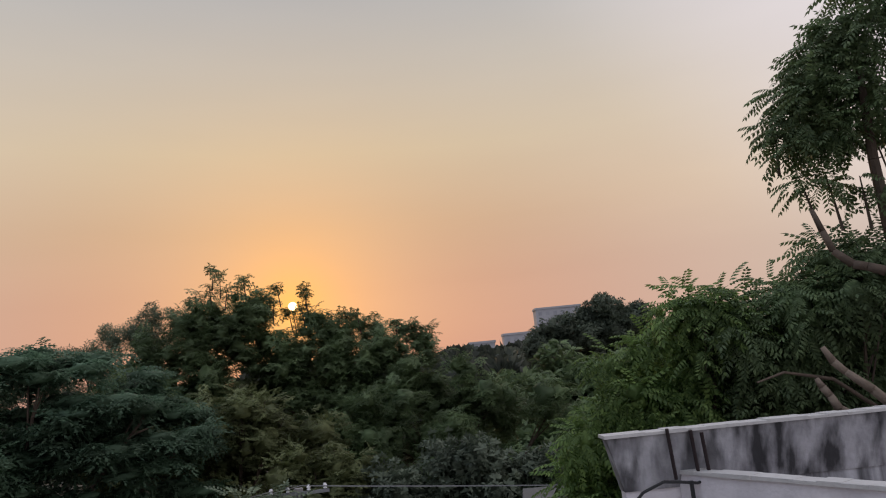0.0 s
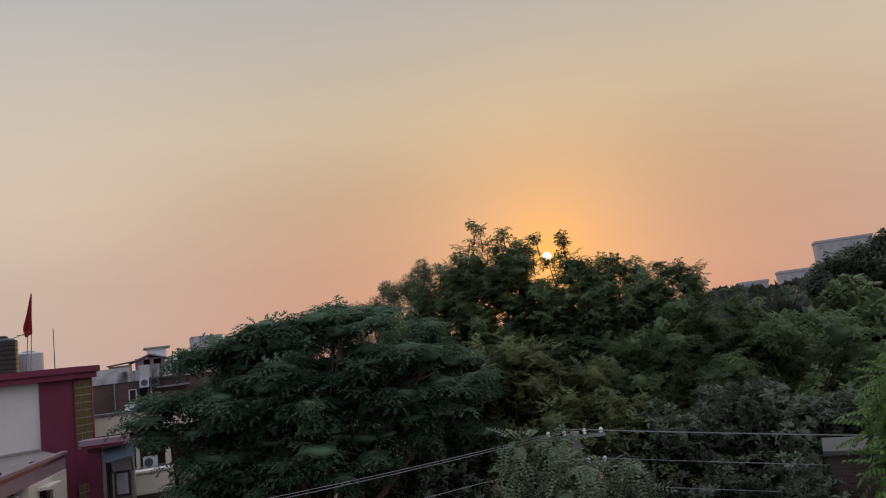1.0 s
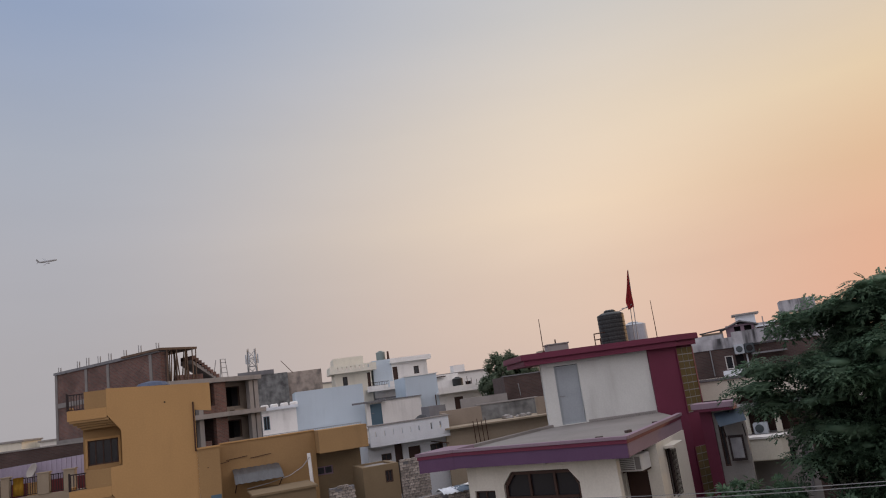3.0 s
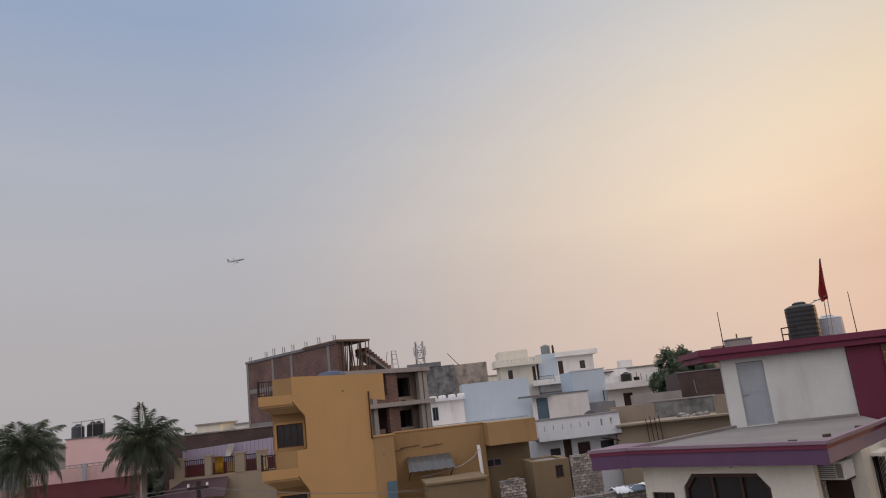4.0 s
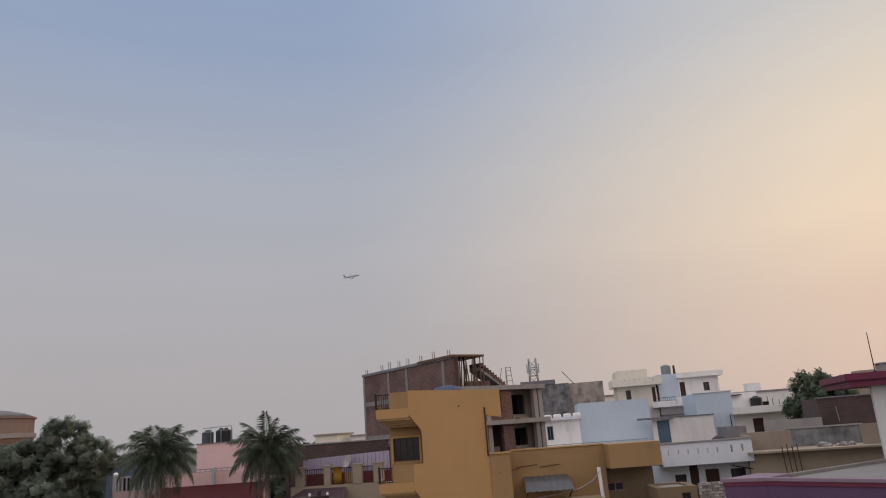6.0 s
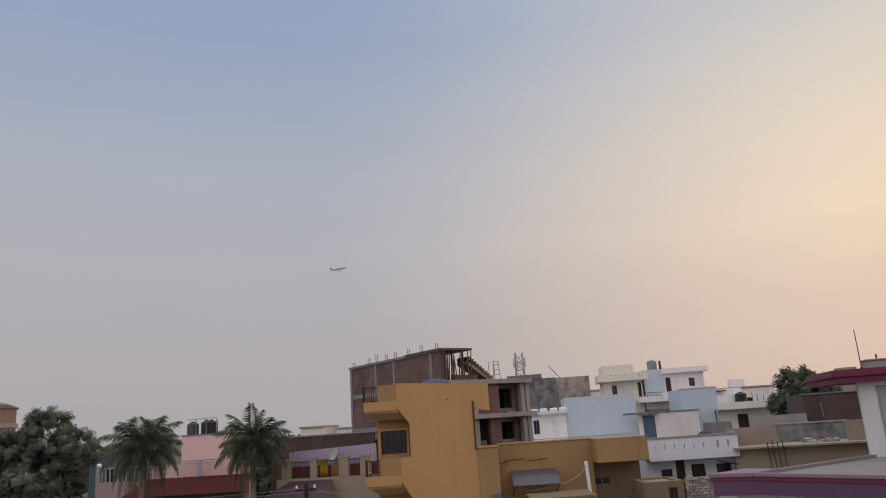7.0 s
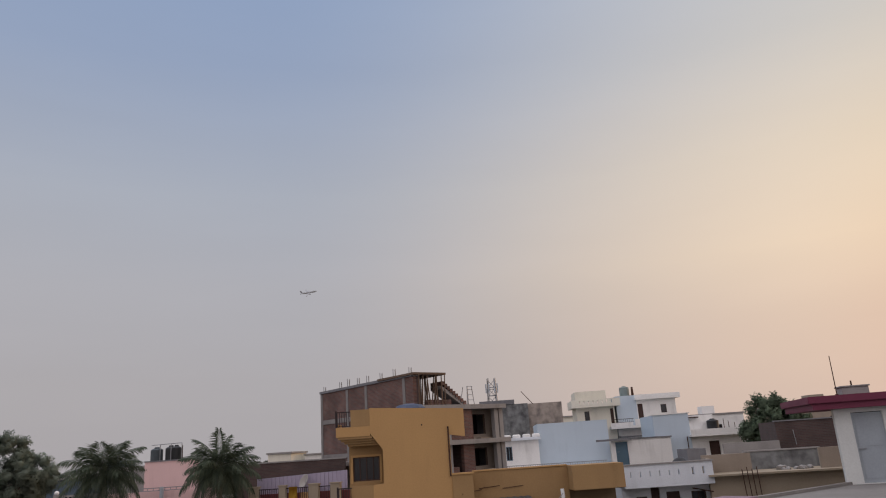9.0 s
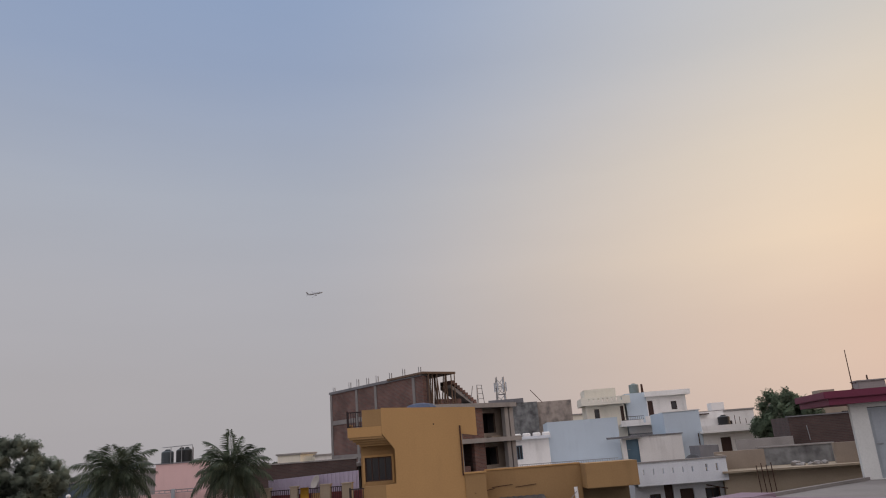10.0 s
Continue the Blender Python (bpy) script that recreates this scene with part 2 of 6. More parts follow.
# near-black that paints in the shade of rooms and openings; also a grille
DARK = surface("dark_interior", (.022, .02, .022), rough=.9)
BROWN = surface("dark_brown_timber", (.055, .028, .022), rough=.55, size=3, fine=40)
BLUE_DOOR = surface("slate_blue_paint", (.10, .17, .23), rough=.55)
GREY_DOOR = surface("grey_painted_sheet_steel", (.34, .38, .42), (.28, .31, .35), rough=.5, size=1.5, streak=.3, streak_c=(.18, .18, .19))
GLASS = glazing("dark_window_glass", (.018, .018, .022))
GLASSBLOCK = glazing("amber_glass_block", (.10, .075, .035), .2)
BLACK = surface("black_plastic", (.016, .018, .02), (.024, .026, .03), rough=.45, spec=.4)
TANKGREY = surface("grey_blue_plastic", (.06, .075, .085), rough=.5)
TANKPALE = surface("faded_grey_green_plastic", (.20, .245, .24), (.15, .18, .18), rough=.55)
TANKWHITE = surface("pale_grey_tank", (.45, .49, .54), (.36, .4, .45), rough=.55)
STEEL = surface("galvanised_steel", (.30, .31, .33), (.2, .2, .21), rough=.45, metal=.6, size=3)
RUST = surface("rusty_iron", (.07, .035, .025), (.04, .02, .016), rough=.85, size=5)
IRON = surface("dark_painted_iron", (.03, .02, .022), rough=.5)
FLAG = surface("faded_red_cloth", (.34, .04, .045), (.26, .028, .03), rough=.9, size=3)
SHEET = surface("weathered_sheet_metal", (.11, .115, .125), (.065, .066, .072), rough=.5, metal=.3, size=2, streak=.4, streak_c=(.05, .04, .035))
SHEET_P = surface("faded_plum_sheet", (.16, .10, .12), (.11, .07, .085), rough=.6, size=1.5)
SHEET_B = surface("slate_blue_sheet", (.11, .15, .20), (.08, .11, .15), rough=.6, size=1.5)
TIMBER = surface("raw_timber", (.135, .09, .065), (.085, .06, .045), rough=.85, size=4, random=.25)
BARK = surface("grey_brown_bark", (.12, .09, .07), (.065, .05, .04), rough=.95, size=3, fine=14, bump=.8)
PALEBARK = surface("pale_grey_bark", (.21, .165, .13), (.11, .085, .068), rough=.95, size=4, fine=14, bump=.8)
PALMTRUNK = surface("grey_palm_trunk", (.24, .22, .19), (.14, .125, .11), rough=.95, size=4, bump=.7)
ROUGHBRICK = surface("limewashed_rough_brick", (.42, .38, .35), (.20, .16, .14), rough=.95, size=3, fine=25, bump=.5, random=.35, amount=.9)
WIRE = surface("weathered_aluminium_wire", (.20, .20, .205), rough=.6, metal=.3)
PORCELAIN = surface("white_porcelain", (.8, .8, .82), rough=.25, spec=.5)
EARTH = surface("dusty_earth", (.14, .115, .085), (.07, .075, .04), rough=.95, size=.05, fine=1.5, bump=.3)
BRICKRED = surface("water_tower_render", (.25, .19, .17), (.185, .14, .13), size=.3, streak=.5, streak_c=(.14, .1, .09))
# far walls and panes paled towards each other: distance haze as colour
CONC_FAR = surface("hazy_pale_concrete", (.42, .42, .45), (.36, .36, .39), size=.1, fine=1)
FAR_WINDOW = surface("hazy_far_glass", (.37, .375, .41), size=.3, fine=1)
PLANE = surface("pale_grey_aircraft_paint", (.40, .42, .45), rough=.5)
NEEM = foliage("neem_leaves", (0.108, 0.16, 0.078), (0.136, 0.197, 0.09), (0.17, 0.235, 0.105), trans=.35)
NEEM_B = foliage("bright_neem_leaves", (0.10, 0.165, 0.055), (0.15, 0.235, 0.072), (0.215, 0.31, 0.09), trans=.4)
FEATHER = foliage("feathery_dark_leaves", (0.085, 0.148, 0.095), (0.112, 0.188, 0.116), (0.142, 0.222, 0.14), trans=.45)
OLIVELEAF = foliage("olive_leaves", (0.125, 0.15, 0.068), (0.155, 0.182, 0.078), (0.19, 0.21, 0.09), trans=.35)
GREYLEAF = foliage("dusty_grey_green_leaves", (0.104, 0.142, 0.089), (0.163, 0.208, 0.134), (0.238, 0.282, 0.178))
DARKLEAF = foliage("dark_leaves", (0.10, 0.13, 0.095), (0.125, 0.155, 0.11), (0.15, 0.18, 0.125))
# greyish base colour stands for the haze over the far woods
FARLEAF = foliage("far_leaves", (.045, .055, .045), (.06, .072, .055), (.08, .09, .065), size=.1)
# leaves lightened and greyed so that their colour holds the haze
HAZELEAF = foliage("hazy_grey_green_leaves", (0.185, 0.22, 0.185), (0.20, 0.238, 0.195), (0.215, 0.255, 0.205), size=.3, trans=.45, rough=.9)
# mid green greyed a little to paint in the haze before the tree
HAZEGREEN = foliage("dusty_green_leaves", (0.115, 0.155, 0.105), (0.135, 0.178, 0.118), (0.155, 0.20, 0.13), trans=.4, rough=.8)
PALMLEAF = foliage("palm_fronds", (0.048, 0.068, 0.046), (0.07, 0.092, 0.058), (0.10, 0.118, 0.075), trans=.3)


# ---- mesh helpers ----
def box(bm, x0, x1, y0, y1, z0, z1):
    v = [bm.verts.new(p) for p in ((x0, y0, z0), (x1, y0, z0), (x1, y1, z0), (x0, y1, z0), (x0, y0, z1), (x1, y0, z1), (x1, y1, z1), (x0, y1, z1))]
    for f in ((3, 2, 1, 0), (4, 5, 6, 7), (0, 1, 5, 4), (1, 2, 6, 5), (2, 3, 7, 6), (3, 0, 4, 7)):
        bm.faces.new([v[i] for i in f])
    return bm


def boxes(*dims):
    bm = bmesh.new()
    for d in dims:
        box(bm, *d)
    return bm


def prism(bm, poly, z0, z1, inset=0.0):
    lo, hi = [bm.verts.new((x, y, z0)) for x, y in poly], [bm.verts.new((x, y, z1)) for x, y in poly]
    bm.faces.new(lo[::-1]), bm.faces.new(hi)
    for i in range(len(poly)):
        j = (i + 1) % len(poly)
        bm.faces.new((lo[i], lo[j], hi[j], hi[i]))
    return bm


def upright(bm, poly, y0, y1):
    """A plate whose outline is given in x and z."""
    a, b = [bm.verts.new((x, y0, z)) for x, z in poly], [bm.verts.new((x, y1, z)) for x, z in poly]
    bm.faces.new(a), bm.faces.new(b[::-1])
    for i in range(len(poly)):
        j = (i + 1) % len(poly)
        bm.faces.new((a[j], a[i], b[i], b[j]))
    return bm


def tube(bm, a, b, r, r2=None, n=7, caps=True):
    a, b = Vector(a), Vector(b)
    m = (b - a).to_track_quat("Z", "Y").to_matrix()
    r2 = r if r2 is None else r2
    rings = []
    for c, rr in ((a, r), (b, r2)):
        rings.append([bm.verts.new(c + m @ Vector((rr * math.cos(2 * math.pi * i / n), rr * math.sin(2 * math.pi * i / n), 0))) for i in range(n)])
    for i in range(n):
        j = (i + 1) % n
        bm.faces.new((rings[0][i], rings[0][j], rings[1][j], rings[1][i]))
    if caps:
        bm.faces.new(rings[0][::-1]), bm.faces.new(rings[1])
    return bm


def lathe(bm, profile, n=24, cx=0, cy=0):
    rings = [[bm.verts.new((cx + r * math.cos(2 * math.pi * i / n), cy + r * math.sin(2 * math.pi * i / n), z)) for i in range(n)] for r, z in profile]
    for a, b in zip(rings, rings[1:]):
        for i in range(n):
            j = (i + 1) % n
            bm.faces.new((a[i], a[j], b[j], b[i]))
    bm.faces.new(rings[0][::-1]), bm.faces.new(rings[-1])
    return bm


def holed(bm, x0, x1, z0, z1, y0, y1, holes=()):
    """A wall slab with rectangular holes (x0, x1, z0, z1) right through it."""
    xs = sorted({x0, x1, *(v for h in holes for v in h[:2])})
    zs = sorted({z0, z1, *(v for h in holes for v in h[2:])})
    xs, zs = [x for x in xs if x0 <= x <= x1], [z for z in zs if z0 <= z <= z1]

    def solid(i, k):
        if not (0 <= i < len(xs) - 1 and 0 <= k < len(zs) - 1):
            return False
        cx, cz = (xs[i] + xs[i + 1]) / 2, (zs[k] + zs[k + 1]) / 2
        return not any(h[0] < cx < h[1] and h[2] < cz < h[3] for h in holes)

    made = {}

    def v(i, k, y):
        if (i, k, y) not in made:
            made[i, k, y] = bm.verts.new((xs[i], y, zs[k]))
        return made[i, k, y]

    for i in range(len(xs) - 1):
        for k in range(len(zs) - 1):
            if not solid(i, k):
                continue
            bm.faces.new((v(i, k, y0), v(i + 1, k, y0), v(i + 1, k + 1, y0), v(i, k + 1, y0)))
            bm.faces.new((v(i, k + 1, y1), v(i + 1, k + 1, y1), v(i + 1, k, y1), v(i, k, y1)))
            if not solid(i - 1, k):
                bm.faces.new((v(i, k, y1), v(i, k, y0), v(i, k + 1, y0), v(i, k + 1, y1)))
            if not solid(i + 1, k):
                bm.faces.new((v(i + 1, k, y0), v(i + 1, k, y1), v(i + 1, k + 1, y1), v(i + 1, k + 1, y0)))
            if not solid(i, k - 1):
                bm.faces.new((v(i, k, y1), v(i + 1, k, y1), v(i + 1, k, y0), v(i, k, y0)))
            if not solid(i, k + 1):
                bm.faces.new((v(i, k + 1, y0), v(i + 1, k + 1, y0), v(i + 1, k + 1, y1), v(i, k + 1, y1)))
    return bm


JOINED = {"strand", "cable", "frame", "bracing", "limb", "bent_branch", "bare_limb", "frond", "trunk", "run", "cloth", "awning", "body", "vent_cap", "band", "ground", "coping", "starter_bars", "grille"}


def islands(bm):
    seen, out = set(), []
    for v in bm.verts:
        if v in seen:
            continue
        todo, got = [v], []
        seen.add(v)
        while todo:
            a = todo.pop()
            got.append(a)
            for e in a.link_edges:
                b = e.other_vert(a)
                if b not in seen:
                    seen.add(b)
                    todo.append(b)
        out.append(got)
    return out


def part(name, bm, material, parent, label="", m=None, bevel=0.0, smooth=False):
    """One mesh under its thing; loose pieces of it become meshes of their own."""
    if name not in JOINED and len(bm.verts) < 400:
        bm.verts.ensure_lookup_table()
        bm.verts.index_update()
        groups = islands(bm)
        if len(groups) > 1:
            keep = [[v.index for v in g] for g in groups]
            first = None
            for g in keep:
                one = bm.copy()
                one.verts.ensure_lookup_table()
                drop = set(range(len(one.verts))) - set(g)
                bmesh.ops.delete(one, geom=[one.verts[i] for i in drop], context="VERTS")
                o = part(name, one, material, parent, label, m, bevel, smooth)
                first = first or o
            bm.free()
            return first
    if bevel:
        bmesh.ops.bevel(bm, geom=bm.edges[:], offset=bevel, segments=2, affect="EDGES", clamp_overlap=True)
    if m is not None:
        bm.transform(m)
    bmesh.ops.recalc_face_normals(bm, faces=bm.faces[:])
    me = bpy.data.meshes.new(name)
    bm.to_mesh(me)
    bm.free()
    if smooth:
        me.polygons.foreach_set("use_smooth", [True] * len(me.polygons))
    me.materials.append(material)
    ob = new(name, me)
    ob.parent = parent
    return tagged(ob, label)


def again(ob, m):
    """Another piece on the same mesh, under the same parent."""
    o = bpy.data.objects.new(ob.name, ob.data)
    scene.collection.objects.link(o)
    o.parent = ob.parent
    o.matrix_basis = m
    return o


def thing(name, label, category, m=None, group="", kind=""):
    e = new(name)
    e.empty_display_size = .3
    if m is not None:
        e.matrix_world = m
    return tagged(e, label, category, group, kind)


def place(x, y, yaw, z=0.0):
    """A frame at (x, y): its x runs along a front at that yaw, its y away behind the front."""
    return pose(x, y, z, 0, 0, 90 + yaw)


def window(parent, x0, x1, z0, z1, y, frame_mat=BROWN, glass=GLASS, bars=1, m=None, name="window", depth=.06):
    w = part(name, boxes((x0, x1, y + .03, y + .05, z0, z1)), glass, parent, m=m)
    t = .05
    fr = [(x0, x0 + t), (x1 - t, x1)] + [(x0 + (x1 - x0) * (i + 1) / (bars + 1) - .02, x0 + (x1 - x0) * (i + 1) / (bars + 1) + .02) for i in range(bars)]
    bm = boxes(*[(a, b, y - .01, y + depth, z0, z1) for a, b in fr])
    box(bm, x0 + t, x1 - t, y - .005, y + depth - .005, z0, z0 + t)
    box(bm, x0 + t, x1 - t, y - .005, y + depth - .005, z1 - t, z1)
    part("frame", bm, frame_mat, w, m=m)
    return w


def door(parent, x0, x1, z0, z1, y, material, m=None, panels=True):
    d = part("door", boxes((x0, x1, y, y + .05, z0, z1)), material, parent, m=m, bevel=.006)
    if panels:
        h = (z1 - z0)
        part("panel", boxes((x0 + .1, x1 - .1, y - .012, y - .002, z0 + .12, z0 + .45 * h)), material, d, m=m)
        part("panel", boxes((x0 + .1, x1 - .1, y - .012, y - .002, z0 + .52 * h, z1 - .1)), material, d, m=m)
    part("latch", boxes((x0 + .07, x0 + .27, y - .035, y - .014, z0 + 1.02, z0 + 1.05)), STEEL, d, m=m)
    return d


def railing(parent, x0, x1, z0, z1, y, material=IRON, step=.085, along="x", m=None):
    def bx(a0, a1, b0, b1, c0, c1):
        return (a0, a1, b0, b1, c0, c1) if along == "x" else (b0, b1, a0, a1, c0, c1)
    r = part("railing", boxes(bx(x0, x1, y - .02, y + .02, z1 - .04, z1)), material, parent, m=m)
    part("rail", boxes(bx(x0, x1, y - .015, y + .015, z0, z0 + .03)), material, r, m=m)
    n = max(2, int((x1 - x0) / step))
    for i in range(n):
        u = x0 + (x1 - x0) * (i + .5) / n
        part("baluster", boxes(bx(u - .012, u + .012, y - .012, y + .012, z0 + .031, z1 - .041)), material, r, m=m)
    return r


# ---- ground ----
def ground():
    bm = bmesh.new()
    bmesh.ops.create_grid(bm, x_segments=60, y_segments=60, size=2400)
    for v in bm.verts:
        v.co.z = 0.0
    g = part("ground", bm, EARTH, None)
    tagged(g, "dusty earth and scrub between the houses", "ground", kind="structure")


ground()


# ---- maroon and white corner house ----
def maroon_house():
    h = thing("house", "white two-storey house with maroon column and lilac roof edge", "house", place(-14.52, 10.6, -58))
    # terrace slab with its mouldings
    deck = [(-5.39, .06), (-.06, .06), (-.40, 6.02), (-2.05, 9.05), (-2.2, 11.0), (-5.6, 11.0), (-5.75, 1.21), (-5.39, 1.21)]
    part("terrace_slab", prism(bmesh.new(), deck, 7.84, 8.18), DECK, h, "pale screeded terrace floor")
    s = part("roof_edge", boxes((-5.4, 0, 0, .06, 7.76, 8.12)), LILAC, h, "lilac painted concrete roof edge")
    part("band", boxes((-5.4, .02, -.03, .03, 8.123, 8.22)), PURPLE, s, "maroon painted band")
    part("coping", boxes((-5.4, .06, -.06, .14, 8.223, 8.31)), MAUVE, s, bevel=.012)
    side = part("roof_edge", prism(bmesh.new(), [(0, .063), (.0, .12), (-.36, 6.02), (-.44, 6.02), (-.07, .12), (-.07, .063)], 7.78, 8.12), MAUVE, h)
    part("band", prism(bmesh.new(), [(.02, .033), (-.34, 6.02), (-.42, 6.02), (-.05, .033)], 8.123, 8.22), PURPLE, side)
    part("coping", prism(bmesh.new(), [(.06, .143), (-.30, 6.05), (-.46, 6.05), (-.10, .143)], 8.223, 8.31), MAUVE, side)
    part("kerb", prism(bmesh.new(), [(-5.78, 1.2), (-5.62, 1.2), (-5.25, 6.7), (-5.40, 6.7)], 8.183, 8.27), DECK, h)
    # its far end steps forward over the lane
    e = part("roof_edge", prism(bmesh.new(), [(-5.403, 0), (-6.34, -.5), (-6.34, 1.2), (-5.403, 1.2)][::-1], 7.74, 8.12), LILAC, h)
    part("band", prism(bmesh.new(), [(-5.403, -.03), (-6.36, -.53), (-6.36, 1.2), (-5.403, 1.2)][::-1], 8.123, 8.22), PURPLE, e)
    part("coping", prism(bmesh.new(), [(-5.403, -.06), (-6.4, -.57), (-6.4, 1.2), (-5.403, 1.2)][::-1], 8.223, 8.31), MAUVE, e)
    # soffit and walls below
    W = .6
    part("wall", holed(bmesh.new(), -5.40, -.62, 0, 7.755, W, W + .24, [(-4.18, -1.76, 4.2, 7.5), (-5.2, -4.5, 5.0, 7.0)]), HOUSECREAM, h)
    for sgn, x in ((1, -4.18), (-1, -1.76)):
        part("spandrel", upright(bmesh.new(), [(x, 7.14), (x, 7.5), (x + sgn * .3, 7.5)], W + .002, W + .238), HOUSECREAM, h)
    win = part("window", boxes((-4.18, -1.76, W + .14, W + .17, 4.2, 7.5)), GLASS, h, "dark arched-top window with brown timber frame")
    part("frame", upright(bmesh.new(), [(-4.16, 7.14), (-3.87, 7.48), (-1.95, 7.48), (-1.78, 7.14), (-1.86, 7.10), (-1.99, 7.40), (-3.83, 7.40), (-4.06, 7.10)], W + .05, W + .12), BROWN, win)
    for x in (-4.16, -3.37, -2.57, -1.84):
        part("mullion", boxes((x, x + .07, W + .06, W + .13, 4.2, 7.10 if x < -4 or x > -1.9 else 7.4)), BROWN, win)
    part("transom", boxes((-4.08, -1.86, W + .05, W + .11, 6.72, 6.80)), BROWN, win)
    window(h, -5.2, -4.5, 5.0, 7.0, W + .08)
    part("lamp_bulb", lathe(bmesh.new(), [(.015, 7.64), (.045, 7.66), (.05, 7.70), (.02, 7.74)], 10, -2.7, W - .06), PORCELAIN, h, smooth=True)
    part("wall", boxes((-5.40, -5.16, W + .243, 9.4, 0, 7.835)), HOUSECREAM, h)
    # recessed entrance beside the front room
    part("wall", prism(bmesh.new(), [(-1.0, W + .003), (-.62, W + .003), (-.98, W + .5), (-1.2, W + .5)], 0, 7.755), HOUSECREAM, h)
    part("wall", boxes((-1.42, -1.2, W + .503, 2.5, 0, 7.755)), HOUSECREAM, h)
    part("wall", holed(bmesh.new(), -1.5, -.12, 0, 7.775, 2.503, 2.72, [(-1.17, -.50, 4.4, 7.70)]), HOUSECREAM, h)
    part("door_leaf", boxes((-1.17, -.50, 2.6, 2.65, 4.4, 7.68)), BROWN, h, "dark brown entrance door")
    part("wall", holed(bmesh.new(), .003, 3.2, 0, 7.775, 0, .22, [(.6, 1.5, 6.1, 7.5)]), HOUSECREAM, h, m=pose(-.12, 2.72, 0, 0, 0, 93.4))
    window(h, .6, 1.5, 6.1, 7.5, .1, m=pose(-.12, 2.72, 0, 0, 0, 93.4))
    part("grille", boxes(*[(.65 + i * .13, .67 + i * .13, -.12, -.10, 6.15, 7.45) for i in range(6)]), IRON, h, m=pose(-.12, 2.72, 0, 0, 0, 93.4))
    part("window_hood", boxes((.45, 1.65, -.3, -.003, 7.55, 7.63)), HOUSECREAM, h, m=pose(-.12, 2.72, 0, 0, 0, 93.4))
    # room over the stairs
    T = Matrix(h.matrix_world).inverted() @ place(-22.51, 13.26, -20)
    part("wall", holed(bmesh.new(), 0, 4.15, 8.183, 10.52, 0, .23, [(.49, 1.41, 8.21, 10.38)]), TOWERWHITE, h, m=T)
    part("wall", prism(bmesh.new(), [(0, .233), (.23, .233), (1.23, 3.6), (1.0, 3.6)], 8.183, 10.52), TOWERWHITE, h, m=T)
    part("wall", boxes((1.24, 4.15, 3.37, 3.6, 8.183, 10.52)), TOWERWHITE, h, m=T)
    door(h, .49, 1.41, 8.21, 10.36, .09, GREY_DOOR, m=T)
    # near-black strip painted in for the shadow at the door head
    part("lintel_shadow_gap", boxes((.49, 1.41, .1, .2, 10.362, 10.38)), DARK, h, m=T)
    part("skirting", boxes((1.5, 4.1, -.03, -.003, 8.19, 8.27)), CONCRETE, h, m=T)
    col = part("column", boxes((4.153, 5.25, -.1, 3.6, 0, 10.52)), PURPLE, h, "tall maroon painted column", m=T)
    part("column_side", prism(bmesh.new(), [(5.253, -.1), (6.06, .27), (6.06, 3.6), (5.253, 3.6)], 0, 10.52), PURPLE, h, m=T)
    # amber glass blocks in the slanted face
    a, b = Vector((5.27, -.115)), Vector((6.04, .24))
    for z0, rows in ((8.05, 9), (4.9, 7)):
        strip = part("glass_block_strip", prism(bmesh.new(), [(a.x, a.y), (b.x, b.y), (b.x + .02, b.y + .06), (a.x + .02, a.y + .06)], z0 - .03, z0 + rows * .27 - .03), CONCRETE, h, m=T)
        d = (b - a).normalized()
        n = Vector((d.y, -d.x))
        w = (b - a).length / 3
        for i in range(3):
            for k in range(rows):
                p0, p1 = a + d * (i * w + .015) + n * .012, a + d * ((i + 1) * w - .015) + n * .012
                q0, q1 = p0 - n * .02, p1 - n * .02
                part("glass_block", prism(bmesh.new(), [(p0.x, p0.y), (p1.x, p1.y), (q1.x, q1.y), (q0.x, q0.y)], z0 + k * .27, z0 + k * .27 + .235), GLASSBLOCK, strip, m=T)
        for e in (a, b):
            part("pilaster", prism(bmesh.new(), [(e.x - .03, e.y - .05), (e.x + .04, e.y + .02), (e.x + .04, e.y + .1), (e.x - .03, e.y + .1)], z0 - .03, z0 + rows * .27 - .03), PURPLE, strip, m=T)
    top = [(-.78, -.5), (5.25, -.5), (6.3, .05), (6.3, 4.2), (-.78, 4.2)]
    low = [(-.66, -.4), (5.2, -.4), (6.18, .1), (6.18, 4.1), (-.66, 4.1)]
    r = part("roof", prism(bmesh.new(), top, 10.72, 10.95), PURPLE, h, "maroon painted flat roof slab", m=T, bevel=.02)
    part("soffit", prism(bmesh.new(), low, 10.523, 10.717), PURPLE, r, m=T)
    return h, T


maroon, TOWER = maroon_house()
TW = maroon.matrix_world @ TOWER


def water_tank(m, r=.48, h=1.25, material=BLACK, label="black ribbed plastic water tank on the roof", ribs=7):
    t = thing("water_tank", label, "water tank", m)
    prof = [(r * .97, 0)]
    for i in range(ribs):
        z = h * .88 * i / ribs
        dz = h * .88 / ribs
        prof += [(r, z + .12 * dz), (r, z + .6 * dz), (r * .99, z + .72 * dz), (r * .99, z + .95 * dz)]
    prof += [(r, h * .88), (r * .96, h * .91), (r * .62, h * .97), (r * .42, h * .98)]
    part("body", lathe(bmesh.new(), prof, 28), material, t, smooth=False)
    part("lid", lathe(bmesh.new(), [(r * .44, h * .981), (r * .44, h * 1.02), (r * .3, h * 1.05)], 20), material, t)
    return t


